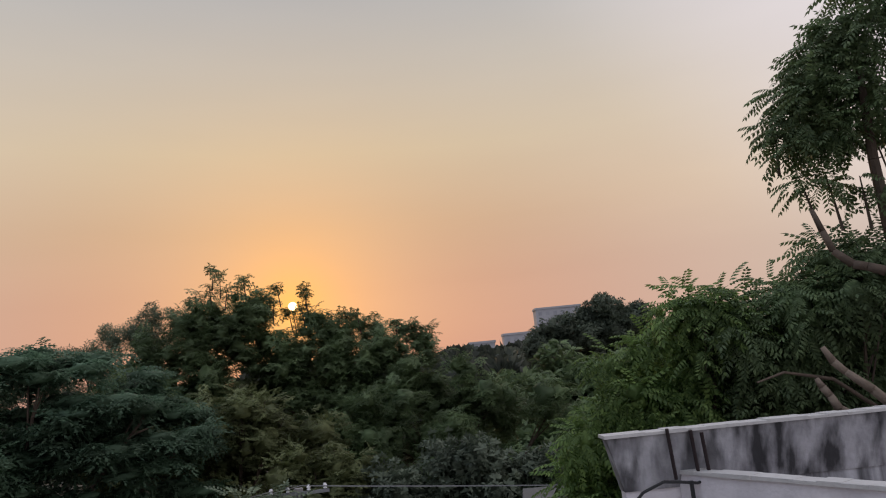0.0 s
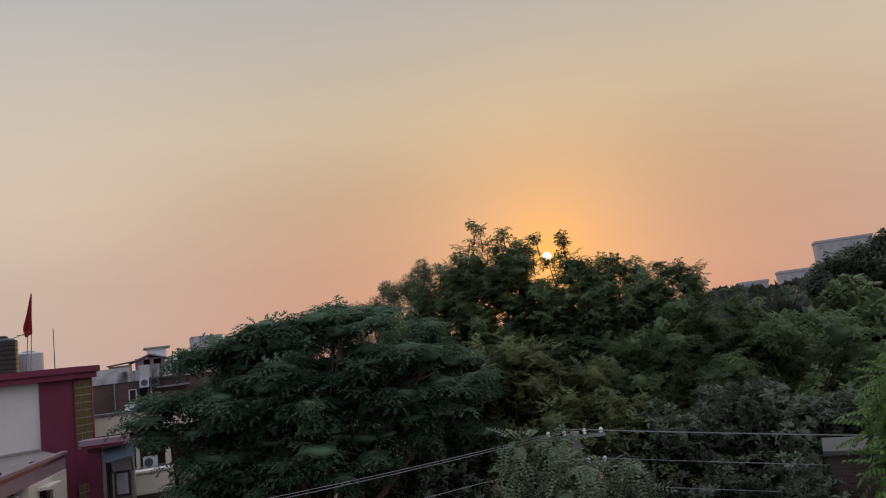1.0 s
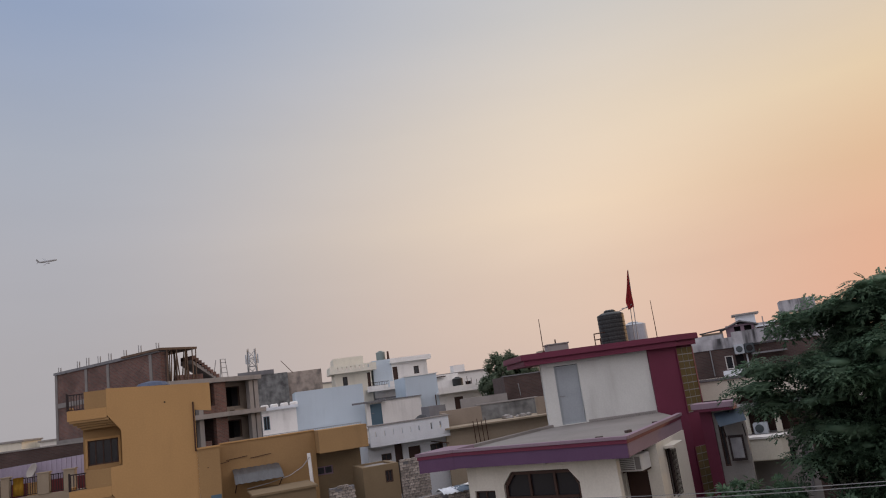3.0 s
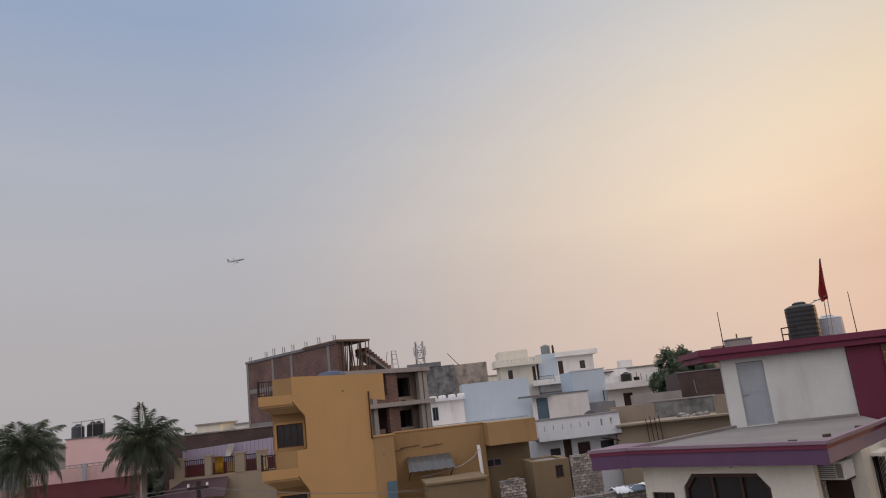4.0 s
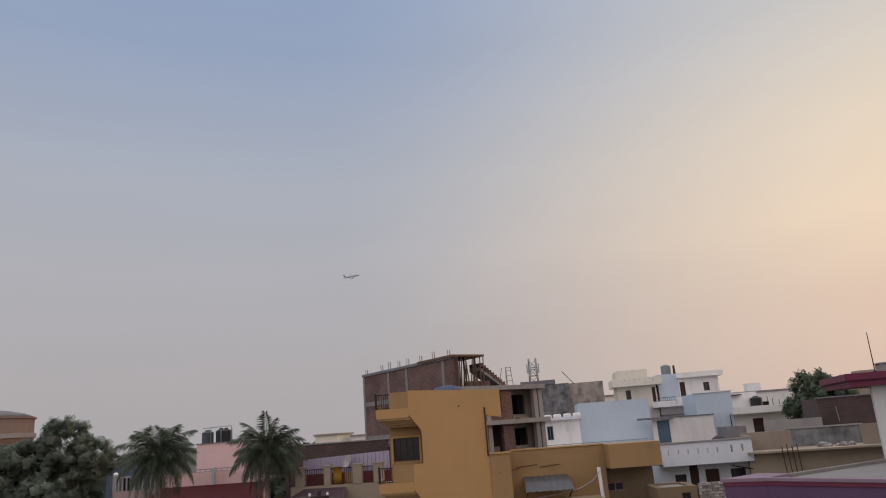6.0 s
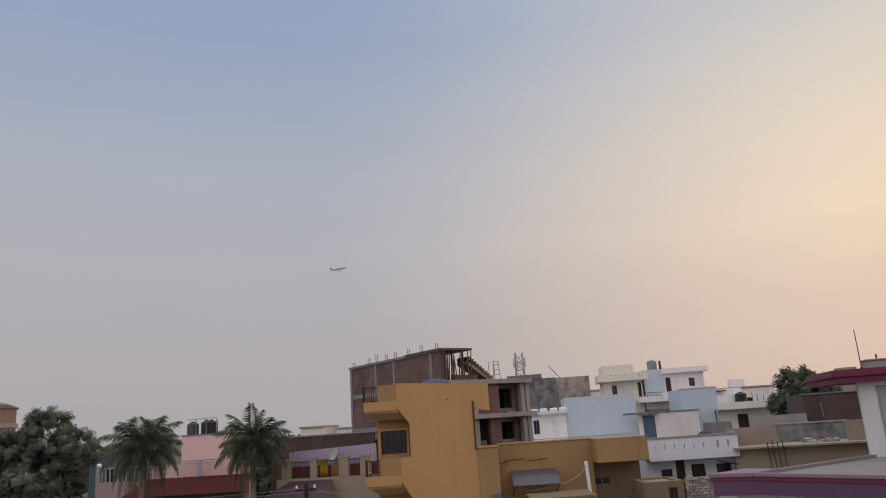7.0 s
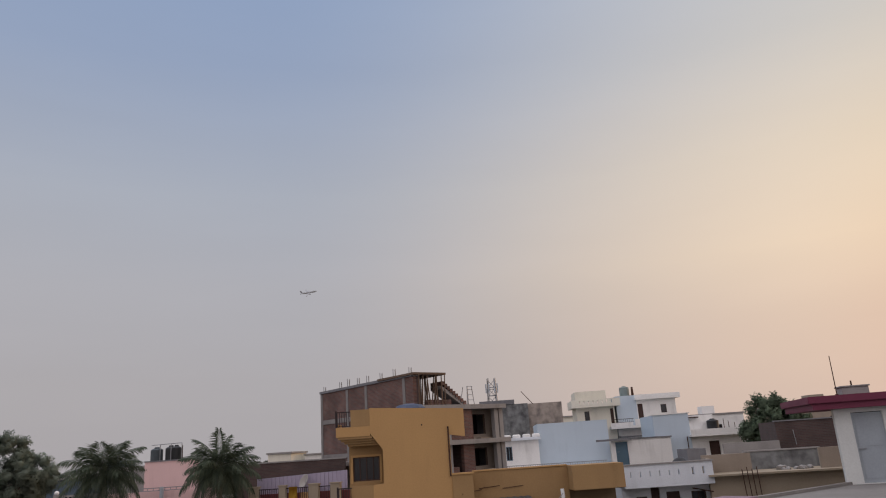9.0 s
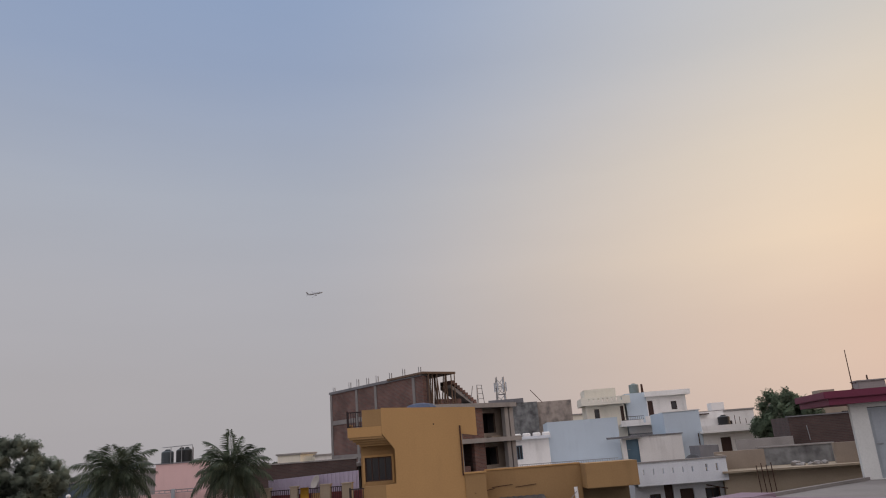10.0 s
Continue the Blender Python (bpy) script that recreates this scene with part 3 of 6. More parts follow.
def pole(name, m, height, r=.02, label="thin iron pole on the roof", material=RUST):
    p = thing(name, label, "pole", m)
    part("shaft", tube(bmesh.new(), (0, 0, 0), (0, 0, height), r, r * .7), material, p)
    part("foot", lathe(bmesh.new(), [(r * 3, 0), (r * 3, .02), (r * 1.3, .05)], 10), material, p)
    return p


def on_tower(x, y, z=10.951):
    return TW @ Matrix.Translation((x, y, z))


water_tank(on_tower(3.47, 1.5), .54, 1.33)
t2 = water_tank(on_tower(4.62, 2.3), .5, .8, TANKWHITE, "pale grey round water tank on the roof", 1)
pole("antenna_pole", on_tower(.17, -.2), 1.27, .018)
pole("antenna_pole", on_tower(5.35, 1.8), 1.6, .018)


def flag():
    f = thing("flag", "red triangular pennant hanging from a steel pole", "flag", on_tower(4.33, 1.2))
    part("pole", tube(bmesh.new(), (0, 0, 0), (.12, 0, 2.9), .02, .014), STEEL, f)
    part("pole", tube(bmesh.new(), (-.12, .05, 0), (-.05, .05, 1.45), .018), STEEL, f)
    bm = bmesh.new()
    grid = []
    for i in range(13):
        t = i / 12
        row = []
        for k in range(7):
            u = k / 6
            w = .03 + .27 * min(1, t * 1.25) * (1 - .35 * max(0, t - .8) * 5)
            row.append(bm.verts.new((.115 - .045 * t - u * w, .05 * math.sin(u * 9 + t * 5) * (.3 + t), 2.88 - 1.5 * t - .1 * u * t)))
        grid.append(row)
    for a, b in zip(grid, grid[1:]):
        for k in range(6):
            bm.faces.new((a[k], a[k + 1], b[k + 1], b[k]))
    bmesh.ops.solidify(bm, geom=bm.faces[:], thickness=.006)
    part("cloth", bm, FLAG, f, "red cloth", smooth=True)
    part("bracket", tube(bmesh.new(), (-.6, .1, 1.25), (.06, 0, 1.5), .016), STEEL, f)
    part("bracket", tube(bmesh.new(), (-.4, .1, 1.38), (-.05, .05, 1.38), .016), STEEL, f)


flag()


def roof_box():
    b = thing("roof_hatch", "low pale concrete box on the roof slab", "roof box", on_tower(.42, .1))
    part("body", boxes((0, .8, 0, .7, 0, .24)), CONCRETE, b, bevel=.015)
    part("lid", boxes((-.04, .84, -.04, .74, .243, .29)), CONCRETE, b, bevel=.01)
    part("vent", tube(bmesh.new(), (.36, .2, .29), (.36, .2, .45), .025), RUST, b)


roof_box()


def water_pipe():
    p = thing("water_pipe", "bent steel water pipe beside the black tank", "pipe", on_tower(2.5, .9))
    bm = bmesh.new()
    for a, b in (((0, 0, 0), (0, 0, .48)), ((0, 0, .48), (.55, .3, .52)), ((.25, .1, 0), (.25, .1, .3)), ((0, 0, .25), (.25, .1, .25))):
        tube(bm, a, b, .022)
    part("run", bm, RUST, p)


water_pipe()


def loose_bricks():
    for i, (x, y, r) in enumerate(((-1.15, 1.0, 20), (-.75, 2.2, 75), (-.62, 4.3, 10), (-4.9, .5, 40))):
        b = part("brick", boxes((-.11, .11, -.055, .055, 0, .075)), BRICK_D, None, bevel=.006)
        b.matrix_world = maroon.matrix_world @ pose(x, y, 8.181, 0, 0, r)
        tagged(b, "loose dark brick lying on the terrace", "brick", "bricks on the terrace")


loose_bricks()


def air_conditioner():
    a = thing("air_conditioner", "white window air conditioner over a dark door", "air conditioner", maroon.matrix_world @ pose(-1.0, 1.7, 7.17))
    part("body", boxes((0, .66, 0, .75, 0, .44)), WHITE, a, bevel=.02)
    for i in range(7):
        part("slat", boxes((.05, .45, -.02, -.003, .05 + i * .05, .075 + i * .05)), CONCRETE, a)
    part("panel", boxes((.48, .63, -.012, -.003, .05, .39)), CONCRETE, a)
    part("bracket", boxes((.03, .07, .1, .80, -.05, -.003), (.59, .63, .1, .80, -.05, -.003)), RUST, a)


air_conditioner()


# ---- ochre house ----
TARP = surface("faded_blue_tarpaulin", (.06, .08, .14), (.10, .12, .17), rough=.6, size=3)


def ochre_house():
    h = thing("house", "ochre yellow three-storey house with stepped balconies", "house", place(-27.88, -1.72, -4))
    face = [(0, 11.76), (0, 10.82), (.45, 10.22), (.45, 8.99), (.06, 8.97), (.06, 8.07), (.45, 7.47), (.45, 0), (2.98, 0), (2.98, 10.6), (3.56, 10.5), (3.56, 11.54)]
    part("wall", upright(bmesh.new(), face[::-1], 0, .25), YELLOW, h)
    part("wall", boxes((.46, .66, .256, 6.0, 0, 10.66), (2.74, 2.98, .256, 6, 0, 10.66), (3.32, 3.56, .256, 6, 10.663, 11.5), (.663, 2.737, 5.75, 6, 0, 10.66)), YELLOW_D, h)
    part("roof", boxes((.1, 3.3, .26, 5.9, 10.68, 10.86)), CONCRETE, h)
    part("downpipe", tube(bmesh.new(), (2.93, -.05, 9.1), (2.93, -.05, 10.9), .03), RUST, h)
    part("vent", tube(bmesh.new(), (1.95, -.02, 11.02), (1.95, .0, 11.02), .03), DARK, h)
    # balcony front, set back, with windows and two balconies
    # shade of the set-back front and balcony undersides is in the darker ochre
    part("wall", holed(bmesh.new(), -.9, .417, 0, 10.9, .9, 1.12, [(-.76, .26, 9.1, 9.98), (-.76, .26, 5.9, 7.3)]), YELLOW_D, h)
    for z0, z1 in ((9.1, 9.98), (5.9, 7.3)):
        window(h, -.76, .26, z0, z1, .96, bars=3)
        part("window_surround", boxes((-.84, -.763, .86, .897, z0 - .08, z1 + .08), (.263, .34, .86, .897, z0 - .08, z1 + .08), (-.763, .263, .86, .897, z1 + .003, z1 + .08)), YELLOW, h)
    for zt in (11.72, 8.97):
        b = part("balcony", boxes((-1.28, -.003 if zt > 10 else .057, 0.0, .897, zt - .98, zt - .62)), YELLOW, h, "stepped ochre balcony")
        for i in range(4):
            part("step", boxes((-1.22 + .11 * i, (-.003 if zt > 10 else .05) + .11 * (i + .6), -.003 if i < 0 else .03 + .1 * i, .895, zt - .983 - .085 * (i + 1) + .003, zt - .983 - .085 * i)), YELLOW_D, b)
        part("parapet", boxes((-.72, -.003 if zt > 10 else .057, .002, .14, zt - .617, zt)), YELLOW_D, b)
        part("side_parapet", boxes((-1.28, -1.16, .145, .895, zt - .617, zt - .5)), YELLOW, b)
        r = railing(h, -1.27, -.74, zt - .6, zt - .04, .06)
        part("post", boxes((-1.3, -1.24, .03, .09, zt - .617, zt)), IRON, b)
    part("tarpaulin", lathe(bmesh.new(), [(.60, 10.862), (.64, 11.72), (.5, 11.86), (.2, 11.92)], 14, 1.5, 1.6), TARP, h, "blue tarpaulin bundle on the roof")
    # lower wing, dirtier; the darker ochre also shades its set-back wall
    part("wall", boxes((2.983, 3.75, -.05, .2, 0, 9.14)), YELLOW_D, h)
    part("wall", boxes((3.753, 7.45, .9, 1.12, 0, 9.17), (3.53, 3.75, .203, 1.12, 0, 9.14)), YELLOW_D, h)
    part("roof", boxes((3.753, 9.3, 1.123, 6, 8.75, 8.92)), CONCRETE, h)
    part("coping", boxes((2.96, 3.79, -.09, .24, 9.143, 9.2)), YELLOW, h)
    part("coping", boxes((3.793, 7.45, .86, 1.16, 9.173, 9.22)), YELLOW, h)
    part("projecting_room", boxes((7.453, 9.4, -.05, 1.12, 8.3, 9.18)), YELLOW_D, h, bevel=.01)
    part("wall", holed(bmesh.new(), 6.0, 9.3, 0, 8.297, 1.2, 1.42, [(7.45, 8.12, 7.38, 7.72)]), OLIVE, h)
    window(h, 7.45, 8.12, 7.38, 7.72, 1.26, MAUVE)
    part("downpipe", tube(bmesh.new(), (7.05, -.25, 6.2), (7.0, -.1, 8.4), .07), PORCELAIN, h, "white plastic downpipe")
    part("door", boxes((3.35, 3.72, -.09, -.053, 5.2, 7.45)), BLUE_DOOR, h)
    bm = bmesh.new()
    n = 14
    for i in range(n):
        x0, x1 = 4.2 + 1.75 * i / n, 4.2 + 1.75 * (i + 1) / n
        z = .025 * (i % 2)
        v = [bm.verts.new(p) for p in ((x0, -.65, 7.72 + z), (x1, -.65, 7.72 + .025 - z), (x1, .0, 8.0 + .025 - z), (x0, .0, 8.0 + z), (x1, .88, 8.16 + .025 - z), (x0, .88, 8.16 + z))]
        bm.faces.new((v[0], v[1], v[2], v[3])), bm.faces.new((v[3], v[2], v[4], v[5]))
    bmesh.ops.remove_doubles(bm, verts=bm.verts[:], dist=.001)
    bmesh.ops.solidify(bm, geom=bm.faces[:], thickness=.012)
    part("awning", bm, SHEET, h, "bent grey sheet-metal awning")
    for x in (4.25, 5.9):
        part("strut", tube(bmesh.new(), (x, .88, 7.3), (x, -.55, 7.72), .02), RUST, h)
    for x, z in ((3.3, 8.45), (4.0, 8.55), (4.9, 8.5)):
        part("cable", tube(bmesh.new(), (x, -.09 if x < 3.7 else .87, z), (x + .8, -.09 if x < 2.9 else .86, z + .06), .012), RUST, h)
    cable_pts = [(7.0, -.2, 8.25), (6.7, -.3, 7.95), (6.2, -.4, 7.72), (5.4, -.5, 7.58), (4.6, -.5, 7.5)]
    bm = bmesh.new()
    for a, b in zip(cable_pts, cable_pts[1:]):
        tube(bm, a, b, .014)
    part("cable", bm, STEEL, h)
    return h


ochre = ochre_house()


def shed(m, w, d, z1, material, label, win=None, cap=True):
    s = thing("outbuilding", label, "outbuilding", m)
    part("wall", holed(bmesh.new(), 0, w, 0, z1, 0, .2, [win] if win else []), material, s)
    part("wall", boxes((0, .2, .203, d, 0, z1), (w - .2, w, .203, d, 0, z1), (.203, w - .203, d - .2, d, 0, z1)), material, s)
    if win:
        window(s, *win, .06)
    if not cap:
        part("roof", boxes((.203, w - .203, .203, d - .203, z1 - .16, z1 - .06)), CONCRETE, s)
    if cap:
        part("roof", boxes((-.08, w + .08, -.08, d + .05, z1 + .003, z1 + .09)), material, s, bevel=.015)
    return s


OM = ochre.matrix_world
shed(OM @ pose(4.7, -2.4, 0), 2.1, 2.1, 7.35, OLIVE, "low drab ochre outbuilding with a flat roof")
shed(OM @ pose(8.75, -1.4, 0), 1.4, 1.8, 7.62, OLIVE, "drab ochre stair block with a small window", (.85, 1.15, 6.95, 7.4), cap=False)


def rough_brick_wall(m, w, z1, zlow, label, seed):
    """A ragged wall laid of rough limewashed bricks."""
    rnd = random.Random(seed)
    t = thing("brick_wall", label, "wall", m)
    part("core", boxes((.02, w - .02, .03, .26, 0, z1 - .12)), CONC_D, t)
    mould = None
    rows = int((z1 - zlow) / .1)
    for k in range(rows):
        x = -.12 * (k % 2)
        while x < w - .05:
            bw = rnd.uniform(.19, .26)
            x0, x1 = max(0, x), min(w, x + bw - .018)
            if x1 - x0 > .06 and not (k >= rows - 2 and rnd.random() < .4):
                if mould is None:
                    bm = box(bmesh.new(), -.5, .5, -.5, .5, -.5, .5)
                    for v in bm.verts:
                        v.co *= rnd.uniform(.9, 1.04)
                    mould = part("brick", bm, ROUGHBRICK, t)
                    o = mould
                else:
                    o = again(mould, Matrix())
                o.matrix_basis = Matrix.LocRotScale(((x0 + x1) / 2, .05 + rnd.uniform(-.018, .012), zlow + k * .1 + .05), Euler((rnd.uniform(-.04, .04), rnd.uniform(-.05, .05), rnd.uniform(-.06, .06))), (x1 - x0, .12, .083))
            x += bw
    return t


rough_brick_wall(OM @ pose(7.35, -1.9, 0), .95, 7.25, 6.2, "stub of rough limewashed brick wall", 5)
rough_brick_wall(OM @ pose(10.2, -1.45, 0), 1.15, 7.72, 6.2, "ragged rough limewashed brick wall", 6)
rough_brick_wall(OM @ pose(9.4, -3.6, 0), 3.3, 6.6, 6.0, "long ragged rough brick garden wall", 7)


def draped_sheet():
    c = thing("draped_sheet", "pale blue and white sheets thrown over a wall", "cloth", OM @ pose(11.0, -3.65, 6.5))
    rnd = random.Random(8)
    for k, mt in enumerate((WHITE_B, SHEET_B, WHITE)):
        bm = bmesh.new()
        bmesh.ops.create_grid(bm, x_segments=10, y_segments=6, size=.5)
        for v in bm.verts:
            v.co.z = .14 - .5 * v.co.y * v.co.y + rnd.uniform(-.03, .03)
            v.co.x *= .7
        bmesh.ops.solidify(bm, geom=bm.faces[:], thickness=.012)
        part("sheet", bm, mt, c, m=pose(.3 + .45 * k, .12, .02 * k, 0, 0, 12 * k), smooth=True)


draped_sheet()


# ---- terrace with railings beside it ----
def railing_terrace():
    h = thing("house", "ochre house with railed terrace and pale lilac sheet wall", "house", place(-35.17, -6.5, -14))
    part("wall", boxes((-1.2, 3.9, 0, .25, 0, 8.05)), BEIGE, h)
    part("slab", boxes((-1.2, 3.9, .253, 4.5, 7.85, 8.0)), CONCRETE, h)
    for x0, x1 in ((-.95, -.5), (.5, .82), (1.92, 2.38), (2.95, 3.4)):
        part("pillar", boxes((x0, x1, -.03, .28, 8.053, 8.9)), BEIGE, h, bevel=.012)
        part("pillar_cap", boxes((x0 - .03, x1 + .03, -.06, .31, 8.903, 8.95)), BEIGE, h)
    for x0, x1 in ((-.5, .5), (.82, 1.92), (2.38, 2.95)):
        railing(h, x0, x1, 8.1, 8.82, .1)
    part("inner_wall", boxes((-1.0, 3.8, .9, 1.1, 8.003, 8.55)), REDROOF, h)
    bm = bmesh.new()
    for i in range(44):
        x0 = -1.05 + i * .101
        box(bm, x0, x0 + .097, 1.2 + .03 * (i % 2), 1.24 + .03 * (i % 2), 8.003, 9.25 + .004 * i)
    part("sheet_panel", bm, LILAC_SHEET, h, "pale lilac corrugated sheet wall")
    bm = bmesh.new()
    v = [bm.verts.new(p) for p in ((-1.5, -1.6, 7.25), (2.0, -1.6, 7.25), (1.6, -.05, 7.95), (-.5, -.05, 7.95))]
    bm.faces.new(v)
    bmesh.ops.solidify(bm, geom=bm.faces[:], thickness=.03)
    part("awning", bm, SHEET_P, h, "faded plum sheet awning")
    return h


LILAC_SHEET = surface("pale_lilac_sheet", (.42, .38, .50), (.36, .32, .43), rough=.5, size=.8)
terrace = railing_terrace()


DISHGREY = surface("dusty_dish_enamel", (.40, .37, .35), (.30, .28, .26), rough=.8, size=3)


def dish_antenna(m, r=.33):
    d = thing("satellite_dish", "small grey satellite dish on a short mast", "satellite dish", m)
    bm = bmesh.new()
    prof = [(r * i / 6, .35 * r * (i / 6) ** 2) for i in range(1, 7)]
    lathe(bm, prof, 20)
    bmesh.ops.delete(bm, geom=[max(bm.faces, key=lambda q: q.calc_area())], context="FACES_ONLY")
    bmesh.ops.solidify(bm, geom=bm.faces[:], thickness=.012)
    part("bowl", bm, SHEET if r > .36 else DISHGREY, d, m=pose(0, 0, .45, 65, 0, -40), smooth=True)
    part("mast", tube(bmesh.new(), (0, 0, 0), (0, .04, .45), .025), STEEL, d)
    part("arm", tube(bmesh.new(), (0, 0, .35), (.12, -.3, .52), .012), STEEL, d)
    return d


dish_antenna(terrace.matrix_world @ Matrix.Translation((1.5, .8, 8.55)))
# the terrace floor block on which the dish stands
part("plinth", boxes((1.3, 1.7, .6, 1.0, 8.001, 8.549)), YELLOW, terrace)


def yellow_cloth():
    c = thing("hanging_cloth", "yellow cloth hung over the terrace railing", "cloth", terrace.matrix_world)
    bm = bmesh.new()
    rows = []
    for i in range(10):
        u = i / 9
        rows.append([bm.verts.new((.95 + .42 * u, .05 + .02 * math.sin(u * 17), z)) for z in (8.12, 8.45, 8.86)])
    for a, b in zip(rows, rows[1:]):
        for k in range(2):
            bm.faces.new((a[k], b[k], b[k + 1], a[k + 1]))
    bmesh.ops.solidify(bm, geom=bm.faces[:], thickness=.01)
    part("cloth", bm, YELLOW_CLOTH, c, smooth=True)


YELLOW_CLOTH = surface("yellow_cotton", (.62, .38, .06), rough=.95, size=4)
yellow_cloth()


# ---- unfinished brick building ----
def unfinished_building():
    h = thing("unfinished_building", "unfinished brick and concrete frame building with scaffold props", "building", place(-40.56, .68, 32.8))
    # long brick side with concrete frame
    S = pose(0, 10.6, 0, 0, 0, -90)
    part("wall", boxes((0, 10.6, -.0, .24, 0, 14.12)), BRICK, h, "bare red brick side wall", m=S)
    for x in (0, 3.3, 5.55, 9.6):
        part("column", boxes((x, x + .26, -.035, -.003, 0, 14.1)), FRAMEGREY, h, m=S)
    for z in (12.1, 9.9, 7.3):
        part("beam", boxes((.323, 10.6, -.045, -.003, z, z + .28)), FRAMEGREY, h, m=S)
    part("coping", boxes((-.05, 10.65, -.08, .32, 14.123, 14.28)), CONC_D, h, m=S)
    for x in (.3, 2.4, 3.4, 4.6, 5.7, 7.2, 8.6, 10.2):
        hh = .25 + .3 * ((x * 7.3) % 1)
        part("starter_bars", boxes((x, x + .03, .04, .07, 14.283, 14.283 + hh), (x + .12, x + .15, .1, .13, 14.283, 14.23 + hh), (x + .06, x + .09, .16, .19, 14.283, 14.27 + hh)), STEEL, h, m=S)
    # front: floors, columns, brick piers
    part("floor_slab", boxes((.243, 6.75, -.25, 8, 12.24, 12.5)), CONCRETE, h)
    part("floor_slab", boxes((.243, 6.85, -.35, 8, 10.26, 10.52)), CONCRETE, h)
    part("floor_slab", boxes((.243, 6.75, -.1, 8, 8.42, 8.68)), CONCRETE, h)
    for x0 in (2.25, 5.95, 6.35):
        for z0, z1 in ((10.523, 12.237), (8.683, 10.257), (0, 8.417)):
            part("column", boxes((x0, x0 + .3, 0, .3, z0, z1)), CONCRETE, h)
    for z0, z1 in ((10.523, 12.237), (8.683, 10.257)):
        part("brick_pier", boxes((3.36, 4.18, -.02, .24, z0, z1)), BRICK, h)
        part("brick_pier", boxes((2.56, 3.0, .02, .26, z0, z0 + .35)), BRICK, h)
        part("partition", holed(bmesh.new(), 4.2, 6.7, z0, z1, .9, 1.05, [(4.88, 5.92, z0 + .28, z1 - .26)]), TAN, h)
        # near-black partitions put the shade of the unlit rooms into their colour
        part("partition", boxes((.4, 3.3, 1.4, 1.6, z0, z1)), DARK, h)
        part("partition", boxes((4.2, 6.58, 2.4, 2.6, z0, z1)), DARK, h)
        part("window_frame", boxes((4.88, 4.93, .87, .895, z0 + .28, z1 - .26), (5.87, 5.92, .87, .895, z0 + .28, z1 - .26), (4.933, 5.867, .87, .895, z1 - .31, z1 - .26)), BROWN, h)
        # inner walls take the darker brick, so room shade sits in their colour
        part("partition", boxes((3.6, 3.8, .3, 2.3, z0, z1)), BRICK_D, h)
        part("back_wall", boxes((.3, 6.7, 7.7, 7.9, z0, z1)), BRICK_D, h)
    part("end_wall", boxes((6.6, 6.75, .303, 7.9, 8.683, 10.257), (6.6, 6.75, .303, 7.9, 10.523, 12.237)), CONC_D, h)
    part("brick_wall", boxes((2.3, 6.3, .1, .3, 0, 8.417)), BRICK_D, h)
    part("sill_wall", boxes((2.56, 3.355, -.015, .2, 10.53, 10.95)), BRICK, h)
    part("rubble", boxes((4.6, 5.3, -.2, .3, 10.523, 10.6), (5.0, 5.6, -.2, .2, 8.683, 8.8)), TAN, h, bevel=.03)
    # shuttered stair room with props
    part("shuttering", boxes((-.15, 2.2, -.25, 3.4, 14.2, 14.32)), TIMBER, h, "timber shuttering deck")
    part("wall", boxes((.243, .5, .0, 3.2, 12.503, 14.19), (.5, 2.3, 3.2, 3.4, 12.503, 14.19)), BRICK_D, h)
    part("sill_wall", boxes((.9, 2.6, -.1, .1, 12.503, 12.8)), BRICK, h)
    rnd = random.Random(4)
    for i in range(22):
        x, y = .3 + 1.8 * (i % 8) / 7 + rnd.uniform(-.06, .06), -.15 + .55 * (i // 8) + rnd.uniform(-.05, .05)
        part("prop", tube(bmesh.new(), (x, y, 12.503), (x + rnd.uniform(-.18, .18), y + rnd.uniform(-.1, .1), 14.198), .04, .032, 6), TIMBER, h)
    for i in range(9):
        x = 2.0 + i * .19
        part("stair_step", boxes((x, x + .2, -.1, 1.0, 13.62 - i * .14, 13.84 - i * .14)), BRICK, h)
    part("stair_waist", upright(bmesh.new(), [(1.95, 13.6), (1.95, 13.4), (3.4, 12.51), (3.75, 12.51), (3.75, 12.6)], -.05, .95), CONCRETE, h)
    part("brick_stub", boxes((3.6, 4.0, .2, .5, 12.503, 12.75)), BRICK, h)
    f = part("ladder_frame", tube(bmesh.new(), (4.15, .3, 12.503), (4.25, .35, 13.6), .025), STEEL, h)
    for a, b in (((4.7, .3, 12.503), (4.6, .35, 13.6)), ((4.1, .9, 12.503), (4.25, .75, 13.6)), ((4.75, .9, 12.503), (4.6, .75, 13.6))):
        part("leg", tube(bmesh.new(), a, b, .022), STEEL, f)
    for z in (12.8, 13.1, 13.4, 13.6):
        part("rung", tube(bmesh.new(), (4.2, .33, z), (4.65, .33, z), .016), STEEL, f)
    return h


unfinished_building()


